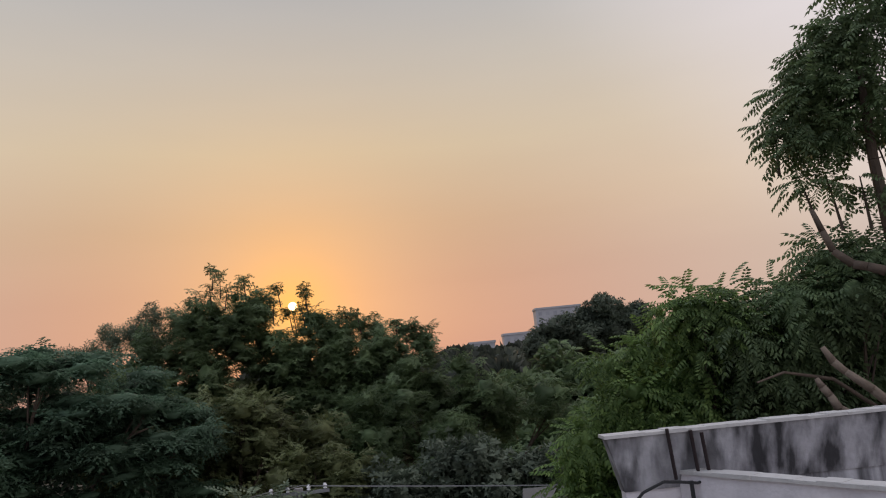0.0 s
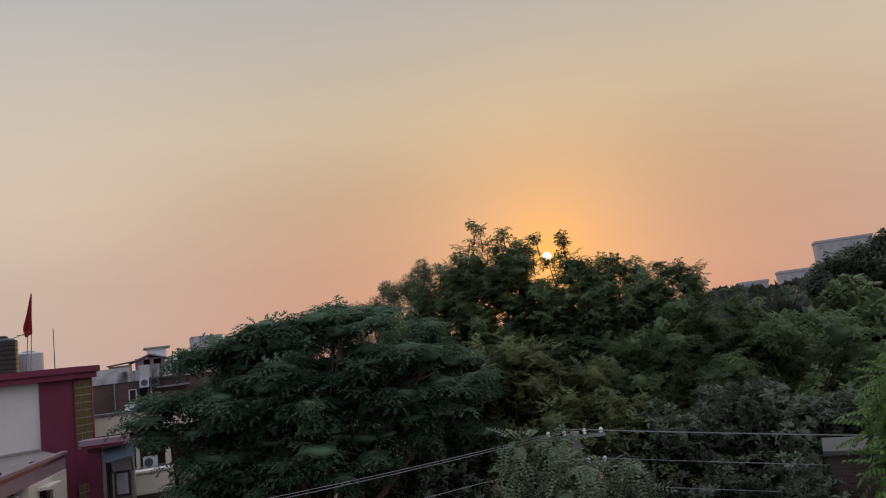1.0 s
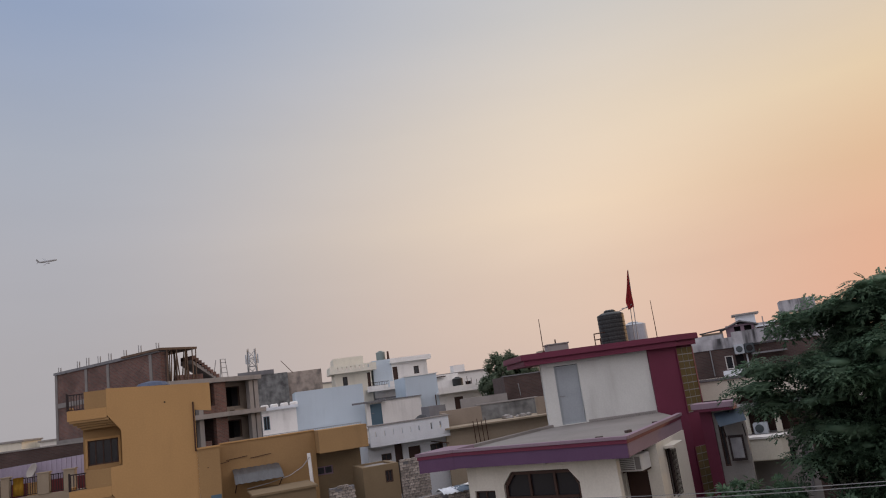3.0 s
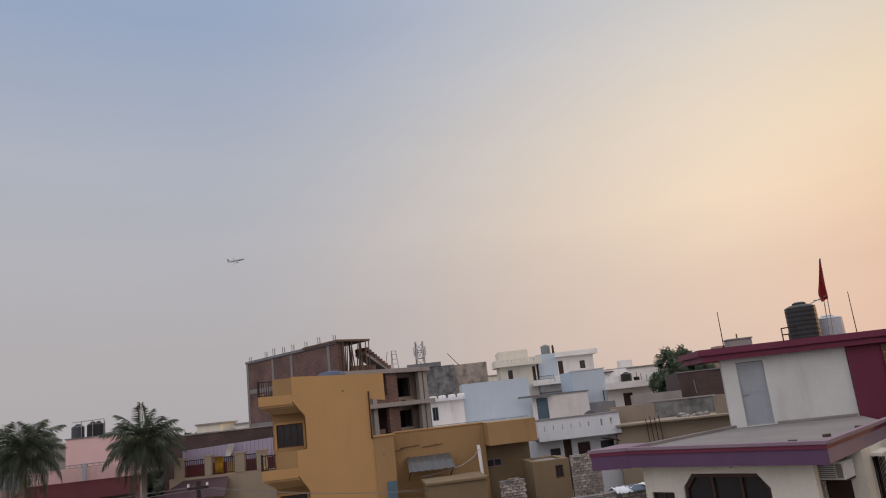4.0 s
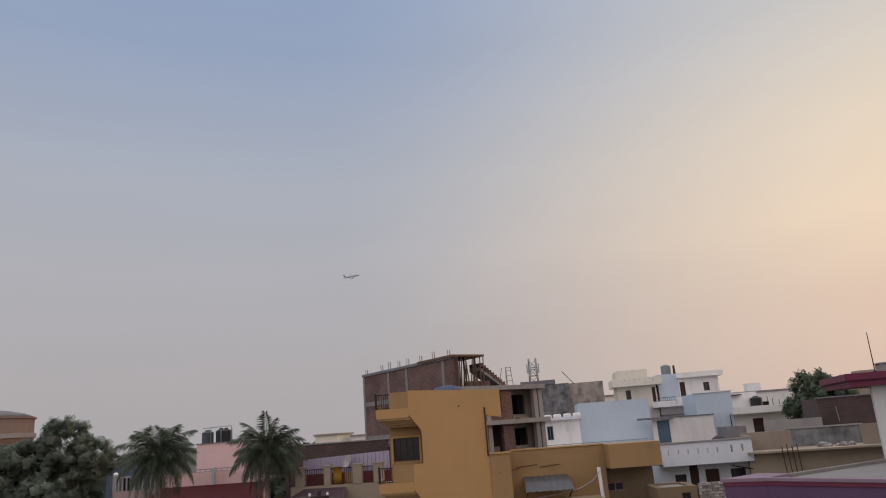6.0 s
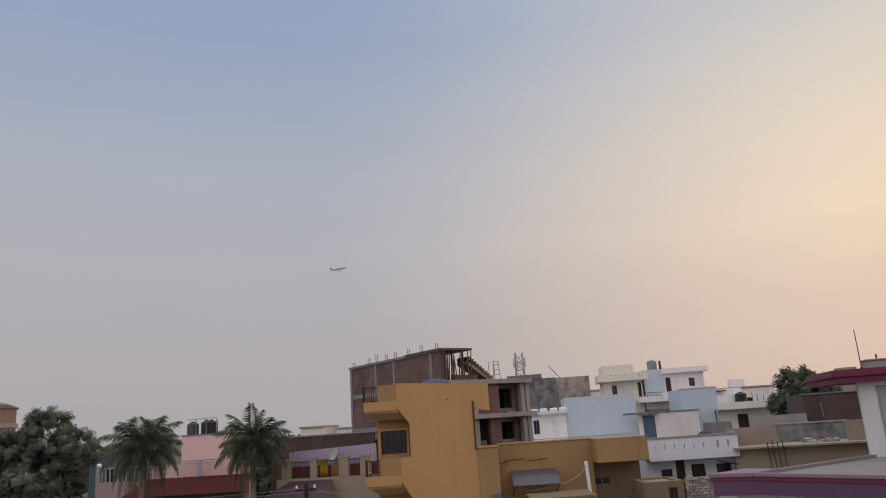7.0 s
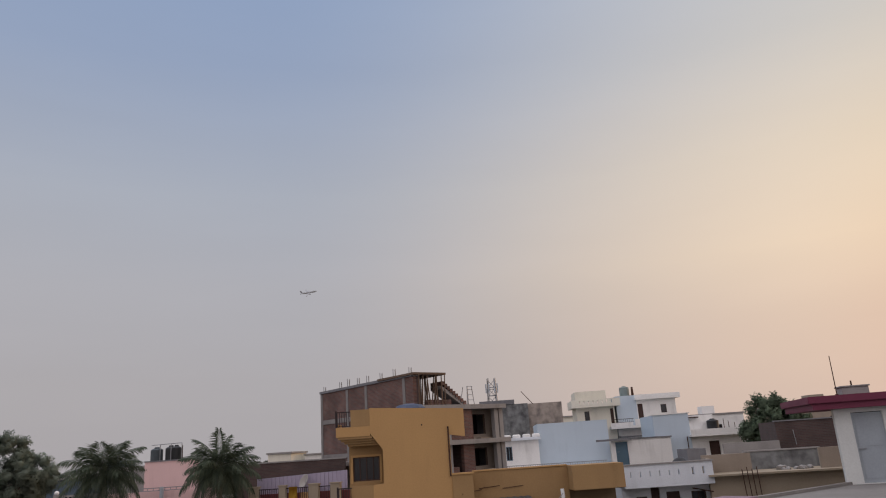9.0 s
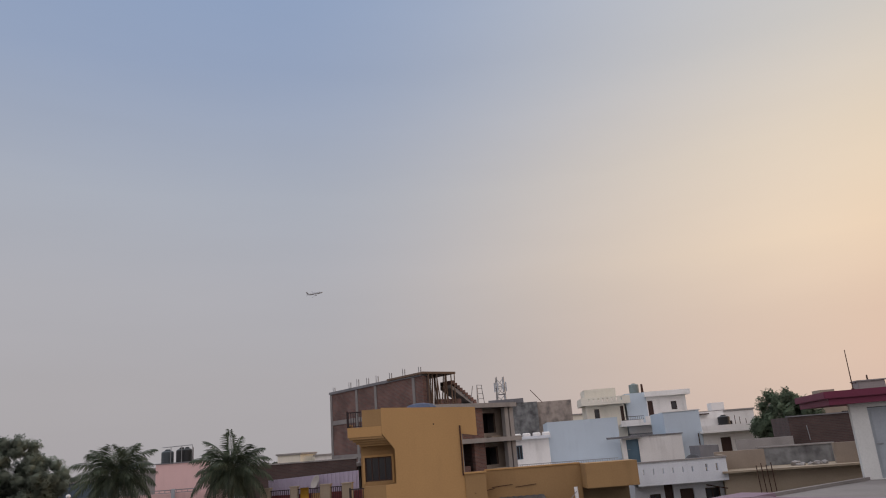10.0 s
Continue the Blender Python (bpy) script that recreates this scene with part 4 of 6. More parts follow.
# ---- pale blue and white houses beyond ----
def pale_blue_house():
    h = thing("house", "pale blue and white house with blue door and roof terrace", "house", place(-54.16, 10.51, -10))
    part("wall", boxes((.05, 5.24, 0, .25, 0, 11.4)), PALE_BLUE, h)
    part("wall", boxes((.05, .3, .253, 7, 0, 11.4), (5.0, 5.24, .253, 7, 0, 11.4)), PALE_BLUE, h)
    part("roof", boxes((.3, 5.0, .253, 7, 11.0, 11.2)), CONCRETE, h)
    part("wall", holed(bmesh.new(), 5.243, 9.58, 0, 9.86, -.6, -.35, [(5.57, 6.45, 8.0, 9.72)]), WHITE, h)
    door(h, 5.57, 6.45, 8.0, 9.72, -.5, BLUE_DOOR, panels=False)
    part("hood", boxes((4.2, 6.66, -1.3, -.603, 9.83, 9.97)), CONC_D, h)
    part("coping", boxes((6.68, 9.66, -.68, -.3, 9.863, 9.95)), CONC_D, h)
    part("wall", boxes((9.33, 9.58, -.347, 5, 0, 9.86)), WHITE, h)
    part("wall", holed(bmesh.new(), -2.5, .047, 0, 10.3, -.3, -.05, [(-2.4, -1.95, 8.9, 9.9)]), WHITE, h)
    window(h, -2.4, -1.95, 8.9, 9.9, -.24, BLUE_DOOR)
    part("roof_edge", boxes((-2.7, .2, -.6, .2, 10.303, 10.5)), WHITE_B, h)
    for x in (-2.45, -1.75, -1.0, -.3):
        part("parapet_block", lathe(bmesh.new(), [(.3, 10.503), (.3, 10.66), (.22, 10.74)], 14, x + .2, -.2), WHITE, h)
    part("terrace_slab", boxes((-2.6, 5.1, -3.2, -.303, 8.0, 8.2)), WHITE, h)
    part("wall", boxes((-2.5, 5.0, -3.0, -2.75, 0, 7.997)), WHITE, h)
    railing(h, -2.5, 4.5, 8.203, 8.62, -3.05, STEEL, .16)
    return h


pale_blue_house()


def grey_block():
    h = thing("house", "weathered dark grey concrete block with bare walls", "house", place(-66.0, 10.6, -10))
    part("wall", boxes((-2.4, 1.9, 0, .3, 0, 13.6)), PEEL_D, h)
    part("wall", boxes((1.903, 5.0, .25, .5, 0, 13.55)), PEEL_P, h)
    part("wall", boxes((-2.4, -2.1, .303, 8, 0, 13.6), (4.7, 5.0, .503, 8, 0, 13.5)), CONC_D, h)
    part("coping", boxes((-2.5, .7, -.1, .4, 13.603, 14.0)), CONC_D, h)
    part("roof", boxes((-2.1, 4.7, .51, 8, 13.0, 13.2)), CONCRETE, h)
    part("aerial", tube(bmesh.new(), (2.4, .2, 13.5), (1.4, .2, 14.7), .03), RUST, h)


grey_block()


def cream_house():
    h = thing("house", "cream and white house with stacked balconies", "house", place(-60.17, 15.43, -10))
    part("wall", boxes((0, 2.62, .3, 3.5, 13.253, 13.98)), CREAM, h, bevel=.02)
    b = part("balcony", boxes((-.42, 3.6, -.6, 3.5, 12.62, 12.8)), CREAM, h)
    part("parapet", holed(bmesh.new(), -.42, 3.6, 12.803, 13.25, -.6, -.45, [(i * .38 + .2, i * .38 + .28, 12.9, 13.15) for i in range(8)]), CREAM, b)
    part("parapet", boxes((-.42, -.27, -.447, 3.4, 12.803, 13.25)), CREAM, b)
    part("wall", holed(bmesh.new(), .0, 3.2, 0, 12.617, .3, .55, [(.66, 1.08, 11.5, 12.32), (2.82, 3.1, 11.0, 12.45)]), CREAM, h)
    window(h, .66, 1.08, 11.5, 12.32, .36, bars=0)
    part("door", boxes((2.82, 3.1, .4, .45, 11.0, 12.45)), BROWN, h)
    part("wall", boxes((0, .25, .553, 4, 0, 12.617), (2.95, 3.2, .553, 4, 0, 12.617)), CREAM, h)
    b2 = part("balcony", boxes((2.6, 6.2, -.8, 1.2, 10.72, 10.92)), WHITE, h)
    part("parapet", boxes((2.6, 4.4, -.8, -.65, 10.923, 11.2), (4.6, 6.2, -.8, -.65, 10.923, 11.4)), WHITE, b2)
    railing(h, 2.7, 4.5, 11.2, 11.5, -.72, IRON, .15)
    part("under_hood", boxes((3.3, 6.6, -.6, 1.0, 10.0, 10.12)), CONC_D, h)
    part("wall", boxes((3.3, 6.2, .3, .5, 0, 10.7)), WHITE, h)
    # the white and pale blue upper room
    part("wall", boxes((3.46, 5.15, .8, 4.5, 0, 13.42)), PALE_BLUE, h)
    part("wall", holed(bmesh.new(), 5.153, 8.4, 0, 13.0, .8, 1.05, [(5.22, 5.66, 11.4, 12.68), (7.14, 7.62, 11.83, 12.52)]), WHITE, h)
    part("wall", boxes((8.15, 8.4, 1.053, 4.5, 0, 13.0)), WHITE, h)
    part("door", boxes((5.22, 5.66, .9, .95, 11.4, 12.68)), BROWN, h)
    window(h, 7.14, 7.62, 11.83, 12.52, .86, bars=0)
    part("roof_edge", boxes((5.0, 8.75, .3, 4.6, 13.003, 13.12)), WHITE, h)
    part("parapet", boxes((5.0, 8.75, .3, .45, 13.123, 13.42), (8.6, 8.75, .453, 4.5, 13.123, 13.42)), WHITE, h)
    return h


CH = cream_house().matrix_world
water_tank(CH @ Matrix.Translation((4.5, 2.2, 13.421)), .42, .85, TANKPALE, "grey-green plastic water tank on a white house")
pole("chimney_pipe", CH @ Matrix.Translation((5.08, 1.6, 13.421)), .75, .12, "short dark chimney pipe on the roof", RUST)


def slab_house():
    h = thing("house", "white house with projecting slab and pale blue side room", "house", place(-52.71, 19.0, -10))
    part("wall", boxes((0, 2.6, 0, .25, 0, 11.45)), PALE_BLUE, h)
    part("coping", boxes((-.1, 2.7, -.06, .3, 11.453, 11.52)), WHITE, h)
    part("wall", boxes((.0, .25, .253, 5, 0, 11.45)), PALE_BLUE, h)
    part("wall", holed(bmesh.new(), 2.603, 6.5, 0, 9.75, .1, .35, [(3.85, 4.6, 7.6, 9.38)]), WHITE, h)
    part("door", boxes((3.85, 4.6, .2, .26, 7.6, 9.38)), BROWN, h)
    part("slab", boxes((2.45, 7.05, -.9, 4, 9.753, 9.9)), WHITE, h)
    part("parapet", boxes((2.45, 7.05, -.9, -.75, 9.903, 10.25), (6.9, 7.05, -.747, 4, 9.903, 10.25)), WHITE, h)
    part("parapet", boxes((2.605, 4.6, .0, .15, 9.903, 10.75)), WHITE, h)
    part("wall", boxes((2.7, 4.8, 1.6, 4, 9.903, 11.3)), WHITE, h)
    part("hood", boxes((2.6, 3.6, 1.0, 1.597, 11.1, 11.18)), BROWN, h)
    part("wall", boxes((6.25, 6.5, .353, 5, 0, 9.75)), WHITE, h)
    part("downpipe", tube(bmesh.new(), (2.3, -.06, 8.6), (2.3, -.06, 9.8), .035), RUST, h)
    return h


SH = slab_house().matrix_world
water_tank(SH @ Matrix.Translation((4.2, -.3, 9.901)), .42, 1.0)
for i, x in enumerate((5.2, 5.6, 6.1)):
    pole("aerial", SH @ Matrix.Translation((x, .4 + .2 * i, 9.901)), 1.0 - .15 * i, .03)


def white_parapet_house():
    h = thing("house", "white house with slotted parapet and dark doorways", "house", place(-31.81, 9.07, -5))
    part("parapet", holed(bmesh.new(), 0, 3.87, 8.06, 8.86, -.5, -.36, [(.25 + i * .42, .31 + i * .42, 8.38, 8.6) for i in range(6)] + [(2.95, 3.05, 8.35, 8.65), (3.4, 3.5, 8.35, 8.65)]), WHITE_B, h)
    part("coping", boxes((-.05, 3.92, -.55, -.31, 8.863, 8.92)), CONCRETE, h)
    part("slab", boxes((0, 3.87, -.357, 5, 7.98, 8.12)), CONCRETE, h)
    part("slab_edge", boxes((0, 3.87, -.5, -.36, 7.93, 8.057)), WHITE_B, h)
    holes = [(1.28, 1.66, 5.6, 7.95), (1.95, 2.55, 5.3, 7.66), (.62, 1.1, 7.2, 7.52), (3.05, 3.7, 7.1, 7.62)]
    part("wall", holed(bmesh.new(), 0, 3.87, 0, 7.927, .3, .52, holes), WHITE_B, h)
    # near-black sheet for the darkness inside the rooms
    part("inner_wall", boxes((.1, 3.8, 2.0, 2.2, 0, 7.9)), DARK, h)
    for hx in (holes[0], holes[1]):
        part("door", boxes((hx[0], hx[1], .4, .45, hx[2], hx[3])), BROWN, h)
    for hx in holes[2:]:
        window(h, *hx, .36, bars=1)
    part("wall", boxes((0, .22, .523, 5, 0, 7.927), (3.65, 3.87, .523, 5, 0, 7.927)), WHITE_B, h)
    part("bracket", tube(bmesh.new(), (3.1, .2, 7.75), (3.75, -.5, 7.6), .025), RUST, h)
    return h


WP = white_parapet_house().matrix_world
dish_antenna(WP @ Matrix.Translation((3.3, 2.0, 8.121)), .42)
shed(WP @ pose(4.35, 4.0, 0), .95, 1.5, 9.3, CONC_D, "low dark concrete roof room", cap=False)


def brown_terrace():
    h = thing("house", "bare tan rendered house with rubble-strewn terrace", "house", place(-30.99, 12.69, -15))
    part("wall", boxes((0, 5.9, .2, .45, 0, 8.2)), BEIGE, h)
    part("ledge", boxes((-.05, 5.9, -.2, 4.5, 8.203, 8.28)), BEIGE, h)
    part("parapet", boxes((0.0, 2.1, 1.4, 1.6, 8.283, 9.05)), TAN, h)
    part("parapet", boxes((0, .2, .3, 1.397, 8.283, 8.95)), TAN, h)
    part("parapet", boxes((2.103, 5.2, 2.2, 2.4, 8.283, 9.05)), PEEL_D, h)
    part("parapet", boxes((4.75, 5.9, .6, .8, 8.283, 9.12)), TAN, h)
    part("coping", boxes((2.0, 5.3, 2.15, 2.45, 9.053, 9.11)), CONCRETE, h)
    for i in range(4):
        x = 1.3 + .2 * i
        part("starter_bar", tube(bmesh.new(), (x + .05, -.25, 7.0), (x, -.25, 8.45 + .08 * (i % 2)), .02), RUST, h)
    rnd = random.Random(9)
    for i in range(10):
        x, y, s = 3.0 + rnd.random() * 1.7, .6 + rnd.random() * .8, .1 + .14 * rnd.random()
        bm = bmesh.new()
        bmesh.ops.create_icosphere(bm, subdivisions=1, radius=s)
        for v in bm.verts:
            v.co *= rnd.uniform(.7, 1.25)
            v.co.z = max(v.co.z * .7, -s * .3)
        part("rubble_stone", bm, CONCRETE, h, m=pose(x, y, 8.284 + s * .3))
    return h


brown_terrace()


def brick_block():
    h = thing("house", "dark red brick block behind the terrace", "house", place(-34.6, 18.1, -20))
    part("wall", boxes((0, 4.2, 0, .25, 0, 10.32)), BRICK_D, h)
    part("wall", boxes((0, .25, .253, 5, 0, 10.32)), BRICK_D, h)
    part("coping", boxes((-.05, 4.25, -.05, .3, 10.323, 10.38)), CONC_D, h)
    part("low_wall", boxes((-2.6, -.003, -.4, -.2, 0, 9.45)), CONCRETE, h)
    part("aerial", tube(bmesh.new(), (.8, -.1, 9.2), (.75, -.1, 9.9), .02), STEEL, h)


brick_block()


# ---- pink house and its neighbours ----
def pink_house():
    h = thing("house", "pink plastered house with a dark red sloping roof", "house", place(-41.96, -12.94, -10))
    part("wall", boxes((-1.22, 1.75, 0, .25, 0, 10.4)), PINK, h)
    part("coping", boxes((-1.27, 1.8, -.05, .3, 10.403, 10.46)), CONC_D, h)
    part("wall", boxes((-3.4, -1.223, .5, .72, 0, 10.25)), CONCRETE, h)
    part("wall", boxes((-1.22, -.97, .253, 5, 0, 10.4)), PINK, h)
    part("roof", boxes((-.967, 1.75, .3, 5, 9.9, 10.1)), CONCRETE, h)
    part("terrace_wall", boxes((-1.8, 3.8, -2.6, -2.4, 0, 8.95)), PINK, h)
    part("terrace", boxes((-1.8, 3.8, -2.397, -.003, 8.3, 8.45)), CONCRETE, h)
    railing(h, -1.4, 2.2, 8.953, 9.12, -2.5, STEEL, .3)
    part("gate_post", boxes((1.0, 1.15, -2.75, -2.603, 8.3, 9.15)), TANKWHITE, h)
    bm = bmesh.new()
    v = [bm.verts.new(p) for p in ((-2.2, -4.4, 7.55), (4.2, -4.4, 7.55), (4.0, -2.6, 8.3), (-1.9, -2.6, 8.3))]
    bm.faces.new(v)
    bmesh.ops.solidify(bm, geom=bm.faces[:], thickness=.08)
    part("sloping_roof", bm, REDROOF, h, "dark red sloping roof")
    part("porch_wall", boxes((-2.0, 4.0, -4.0, -3.8, 0, 7.55)), BRICK_D, h)
    return h


PH = pink_house().matrix_world
water_tank(PH @ Matrix.Translation((-1.0, .9, 10.101)), .33, 1.05, TANKGREY, "dark green plastic water tank on the pink house")
for x in (-.12, .18):
    water_tank(PH @ Matrix.Translation((x - .05, .9 + .1 * x, 10.101)), .30 if x < 0 else .26, 1.1)
pole("antenna_pole", PH @ Matrix.Translation((.62, .6, 10.101)), 1.1, .025, "thin iron pole beside the water tanks")


def tank_frame():
    f = thing("pipe_frame", "thin steel pipe frame over the water tanks", "frame", PH @ Matrix.Translation((0, .5, 10.101)))
    for x in (-.62, .0, .62):
        part("upright", tube(bmesh.new(), (x, 0, 0), (x, 0, 1.22), .022), STEEL, f)
    part("rail", tube(bmesh.new(), (-1.1, 0, 1.2), (.62, 0, 1.24), .02), STEEL, f)


tank_frame()


def ball_post_fence():
    f = thing("balustrade", "pale concrete balustrade with ball-topped posts", "balustrade", place(-48.2, -19.9, -10))
    part("wall", boxes((-1.5, 2.2, 0, .2, 0, 7.9)), PINK_D, f, "dusty pink garden wall")
    part("rail", boxes((-1.5, 2.2, .02, .16, 8.7, 8.8)), CONCRETE, f)
    for i in range(12):
        x = -1.2 + i * .28
        part("baluster", boxes((x, x + .07, .05, .13, 7.903, 8.697)), CONCRETE, f)
    for x in (-1.5, 1.9):
        p = part("post", boxes((x, x + .26, -.04, .22, 7.903, 8.85)), CONCRETE, f)
        part("ball", lathe(bmesh.new(), [(.05, 8.852), (.12, 8.88), (.15, 8.96), (.12, 9.05), (.04, 9.09)], 14, x + .13, .09), PORCELAIN, p, smooth=True)


PINK_D = surface("dusty_pink_render", (.34, .25, .24), (.25, .19, .18), size=.7, streak=.4, streak_c=(.12, .09, .09))
ball_post_fence()


def brick_rear():
    h = thing("house", "long dark brick wall of a low house", "house", place(-42.6, -9.6, -10))
    part("wall", boxes((.3, 6.4, .2, .45, 0, 9.92)), BRICK_D, h)
    part("coping", boxes((.25, 6.5, .15, .5, 9.923, 9.99)), CONCRETE, h)
    part("roof", boxes((.3, 6.4, .46, 6, 9.5, 9.7)), CONCRETE, h)


brick_rear()


def far_houses():
    spots = [(-78, -12.6, 2.4, 10.6, CREAM), (-80, -9.0, 2.6, 10.3, WHITE), (-84, -4.5, 5, 10.6, TAN), (-88, 3.0, 7, 12.0, WHITE), (-95, 22, 9, 13.0, CREAM), (-90, 36, 9, 12.0, WHITE), (-75, 41, 10, 12.0, TAN),
             (-62, -27.5, 7, 9.6, SHEET_B), (-60, 46, 8, 11.3, WHITE)]
    for x, y, w, z, mtl in spots:
        h = thing("house", "distant flat-roofed plastered house", "house", place(x, y, -10), "distant houses")
        part("wall", holed(bmesh.new(), 0, w, 0, z, 0, .25, [(w * .2, w * .2 + .8, z - 2.4, z - 1.2), (w * .6, w * .6 + .8, z - 2.4, z - 1.2)]), mtl, h)
        for k in (.2, .6):
            window(h, w * k, w * k + .8, z - 2.4, z - 1.2, .08)
        part("wall", boxes((0, .25, .253, 6, 0, z), (w - .25, w, .253, 6, 0, z), (.25, w - .25, 5.75, 6, 0, z)), mtl, h)
        part("roof", boxes((-.15, w + .15, -.15, 6.1, z + .003, z + .18)), CONCRETE, h)
        if w > 3:
            part("roof_room", boxes((w * .5, w * .5 + 1.6, 2, 4, z + .183, z + 1.2)), mtl, h)


far_houses()


def water_tower():
    h = thing("water_tower", "rust-brown round overhead water tank with shallow dome", "water tower", pose(-84.5, -51.5, 0))
    part("tank_wall", lathe(bmesh.new(), [(5.3, 12.2), (5.5, 12.6), (5.5, 15.0), (5.7, 15.05), (5.7, 15.2)], 40), BRICKRED, h)
    part("dome", lathe(bmesh.new(), [(5.7, 15.203), (4.5, 15.7), (3.0, 16.05), (1.2, 16.25), (.9, 16.27)], 40), CONC_D, h, smooth=True)
    part("ring_beam", lathe(bmesh.new(), [(5.75, 12.9), (5.75, 13.4), (5.52, 13.42)], 40), CONCRETE, h)
    for i in range(8):
        a = 2 * math.pi * i / 8
        part("leg", boxes((5 * math.cos(a) - .3, 5 * math.cos(a) + .3, 5 * math.sin(a) - .3, 5 * math.sin(a) + .3, 0, 12.197)), CONCRETE, h)
    part("vent_cap", boxes((-.6, .6, -.6, .6, 16.6, 16.75), *[(x, x + .12, y, y + .12, 16.272, 16.6) for x in (-.5, .38) for y in (-.5, .38)]), CONC_D, h)


water_tower()


def telecom_mast():
    h = thing("telecom_mast", "steel lattice telecom mast with panel aerials", "mast", pose(-78.6, 11.4, 0))
    k = .38
    for sx in (-1, 1):
        for sy in (-1, 1):
            part("leg", tube(bmesh.new(), (sx * k * 2.2, sy * k * 2.2, 0), (sx * k, sy * k, 17.2), .06, .05, 6), STEEL, h)
    for i in range(9):
        z = 9 + i * .9
        r = k * (2.2 - 1.2 * z / 17.2)
        bm = bmesh.new()
        for a, b in (((-1, -1), (1, -1)), ((1, -1), (1, 1)), ((1, 1), (-1, 1)), ((-1, 1), (-1, -1))):
            tube(bm, (a[0] * r, a[1] * r, z), (b[0] * r, b[1] * r, z + .9), .03, n=5)
            tube(bm, (a[0] * r, a[1] * r, z), (b[0] * r, b[1] * r, z), .03, n=5)
        part("bracing", bm, STEEL, h)
    for a in (20, 80, 140, 200, 260, 320):
        x, y = .62 * math.cos(radians(a)), .62 * math.sin(radians(a))
        part("aerial_panel", boxes((x - .06, x + .06, y - .06, y + .06, 15.6, 16.6)), TANKWHITE, h)
        part("arm", tube(bmesh.new(), (0, 0, 16), (x, y, 16), .03, n=5), STEEL, h)


telecom_mast()


# ---- houses between the maroon house and the trees ----
def mixed_rear_houses():
    h = thing("house", "grey weathered house with flat roofs and roof clutter", "house", place(-31.0, 29.0, -45))
    part("wall", boxes((-2, 6.5, 0, .3, 0, 10.6)), CONC_D, h)
    part("roof", boxes((-2.2, 6.8, -.3, 6, 10.603, 10.75)), CONCRETE, h)
    part("parapet", boxes((-2.2, 1.5, -.3, -.1, 10.753, 11.05), (3.2, 6.8, .5, .7, 10.753, 11.1)), STAINED, h)
    part("roof_room", holed(bmesh.new(), 1.7, 3.25, 10.753, 11.5, 1.4, 1.6, [(2.15, 2.5, 10.85, 11.4), (2.7, 3.1, 10.85, 11.4)]), MAUVE, h)
    # black sheet behind the openings paints the room's shade
    part("room_interior", boxes((1.75, 3.2, 1.9, 2.0, 10.753, 11.45)), DARK, h)
    part("room_side", boxes((1.7, 1.85, 1.603, 3.6, 10.753, 11.5), (3.1, 3.25, 1.603, 3.6, 10.753, 11.5)), TAN, h)
    part("pitched_cover", upright(bmesh.new(), [(1.35, 11.3), (2.5, 11.74), (3.5, 11.42), (3.5, 11.36), (2.5, 11.66), (1.35, 11.23)], 1.1, 3.9), CONC_D, h)
    part("upper_room", boxes((2.4, 3.5, 3.8, 5.6, 10.753, 12.1)), WHITE_B, h)
    part("upper_roof", boxes((2.2, 3.75, 3.6, 5.8, 12.103, 12.2)), CONCRETE, h)
    part("lean_to", boxes((.3, 1.5, 1.2, 2.4, 10.753, 11.2)), TAN, h)
    part("lean_to_sheet", upright(bmesh.new(), [(.2, 11.22), (1.65, 11.36), (1.65, 11.4), (.2, 11.26)], .9, 2.6), SHEET, h, "rusty corrugated cover")
    part("roof_box", boxes((3.4, 4.0, 1.0, 1.6, 10.753, 11.2), (4.1, 4.9, 1.3, 2.1, 10.753, 11.35)), BRICK_D, h)
    part("roof_box_lid", boxes((3.3, 4.1, .9, 1.7, 11.203, 11.27), (4.0, 5.0, 1.2, 2.2, 11.353, 11.42)), WHITE_B, h)
    part("roof_pipe", tube(bmesh.new(), (3.75, .9, 10.76), (3.75, .9, 11.75), .03), STEEL, h)
    h2 = thing("house", "white house with roof tank block among the trees", "house", place(-30.4, 35.1, -45))
    part("wall", boxes((-1.5, 4.5, 0, .3, 0, 11.2)), WHITE, h2)
    part("slab", boxes((-1.8, 4.8, -.5, 4, 11.203, 11.35)), WHITE, h2)
    part("stair_head", boxes((.35, 2.6, .2, 2.2, 11.353, 11.68)), STAINED, h2)
    part("roof_tank", boxes((.3, 2.25, .3, 2.0, 11.88, 12.62)), STAINED, h2, "stained pale concrete roof tank block", bevel=.02)
    part("tank_slab", boxes((.05, 2.4, .1, 2.2, 11.683, 11.75)), CONCRETE, h2)
    part("tank_stand", boxes((.4, .65, .5, 1.8, 11.753, 11.88), (1.9, 2.15, .5, 1.8, 11.753, 11.88)), CONC_D, h2)
    part("step_block", boxes((-1.4, -.1, -.3, 1.0, 11.353, 11.5)), STAINED, h2)
    h3 = thing("house", "dark weathered brick house wall with small white window", "house", place(-27.9, 25.9, -42))
    part("wall", holed(bmesh.new(), -1.5, 6.0, 0, 10.3, 0, .3, [(1.34, 1.72, 9.15, 9.83), (1.85, 2.25, 9.0, 9.83)]), BRICK_D, h3)
    window(h3, 1.34, 1.72, 9.15, 9.83, .05, WHITE, bars=0)
    # black plate in the hole stands for the shade within
    part("dark_opening", boxes((1.85, 2.25, .2, .25, 9.0, 9.83)), DARK, h3)
    part("band", boxes((-1.5, 6.0, -.06, -.003, 10.22, 10.75)), STAINED, h3)
    part("balcony_front", boxes((1.1, 2.5, -.7, -.62, 8.75, 9.12)), WHITE_B, h3, bevel=.02)
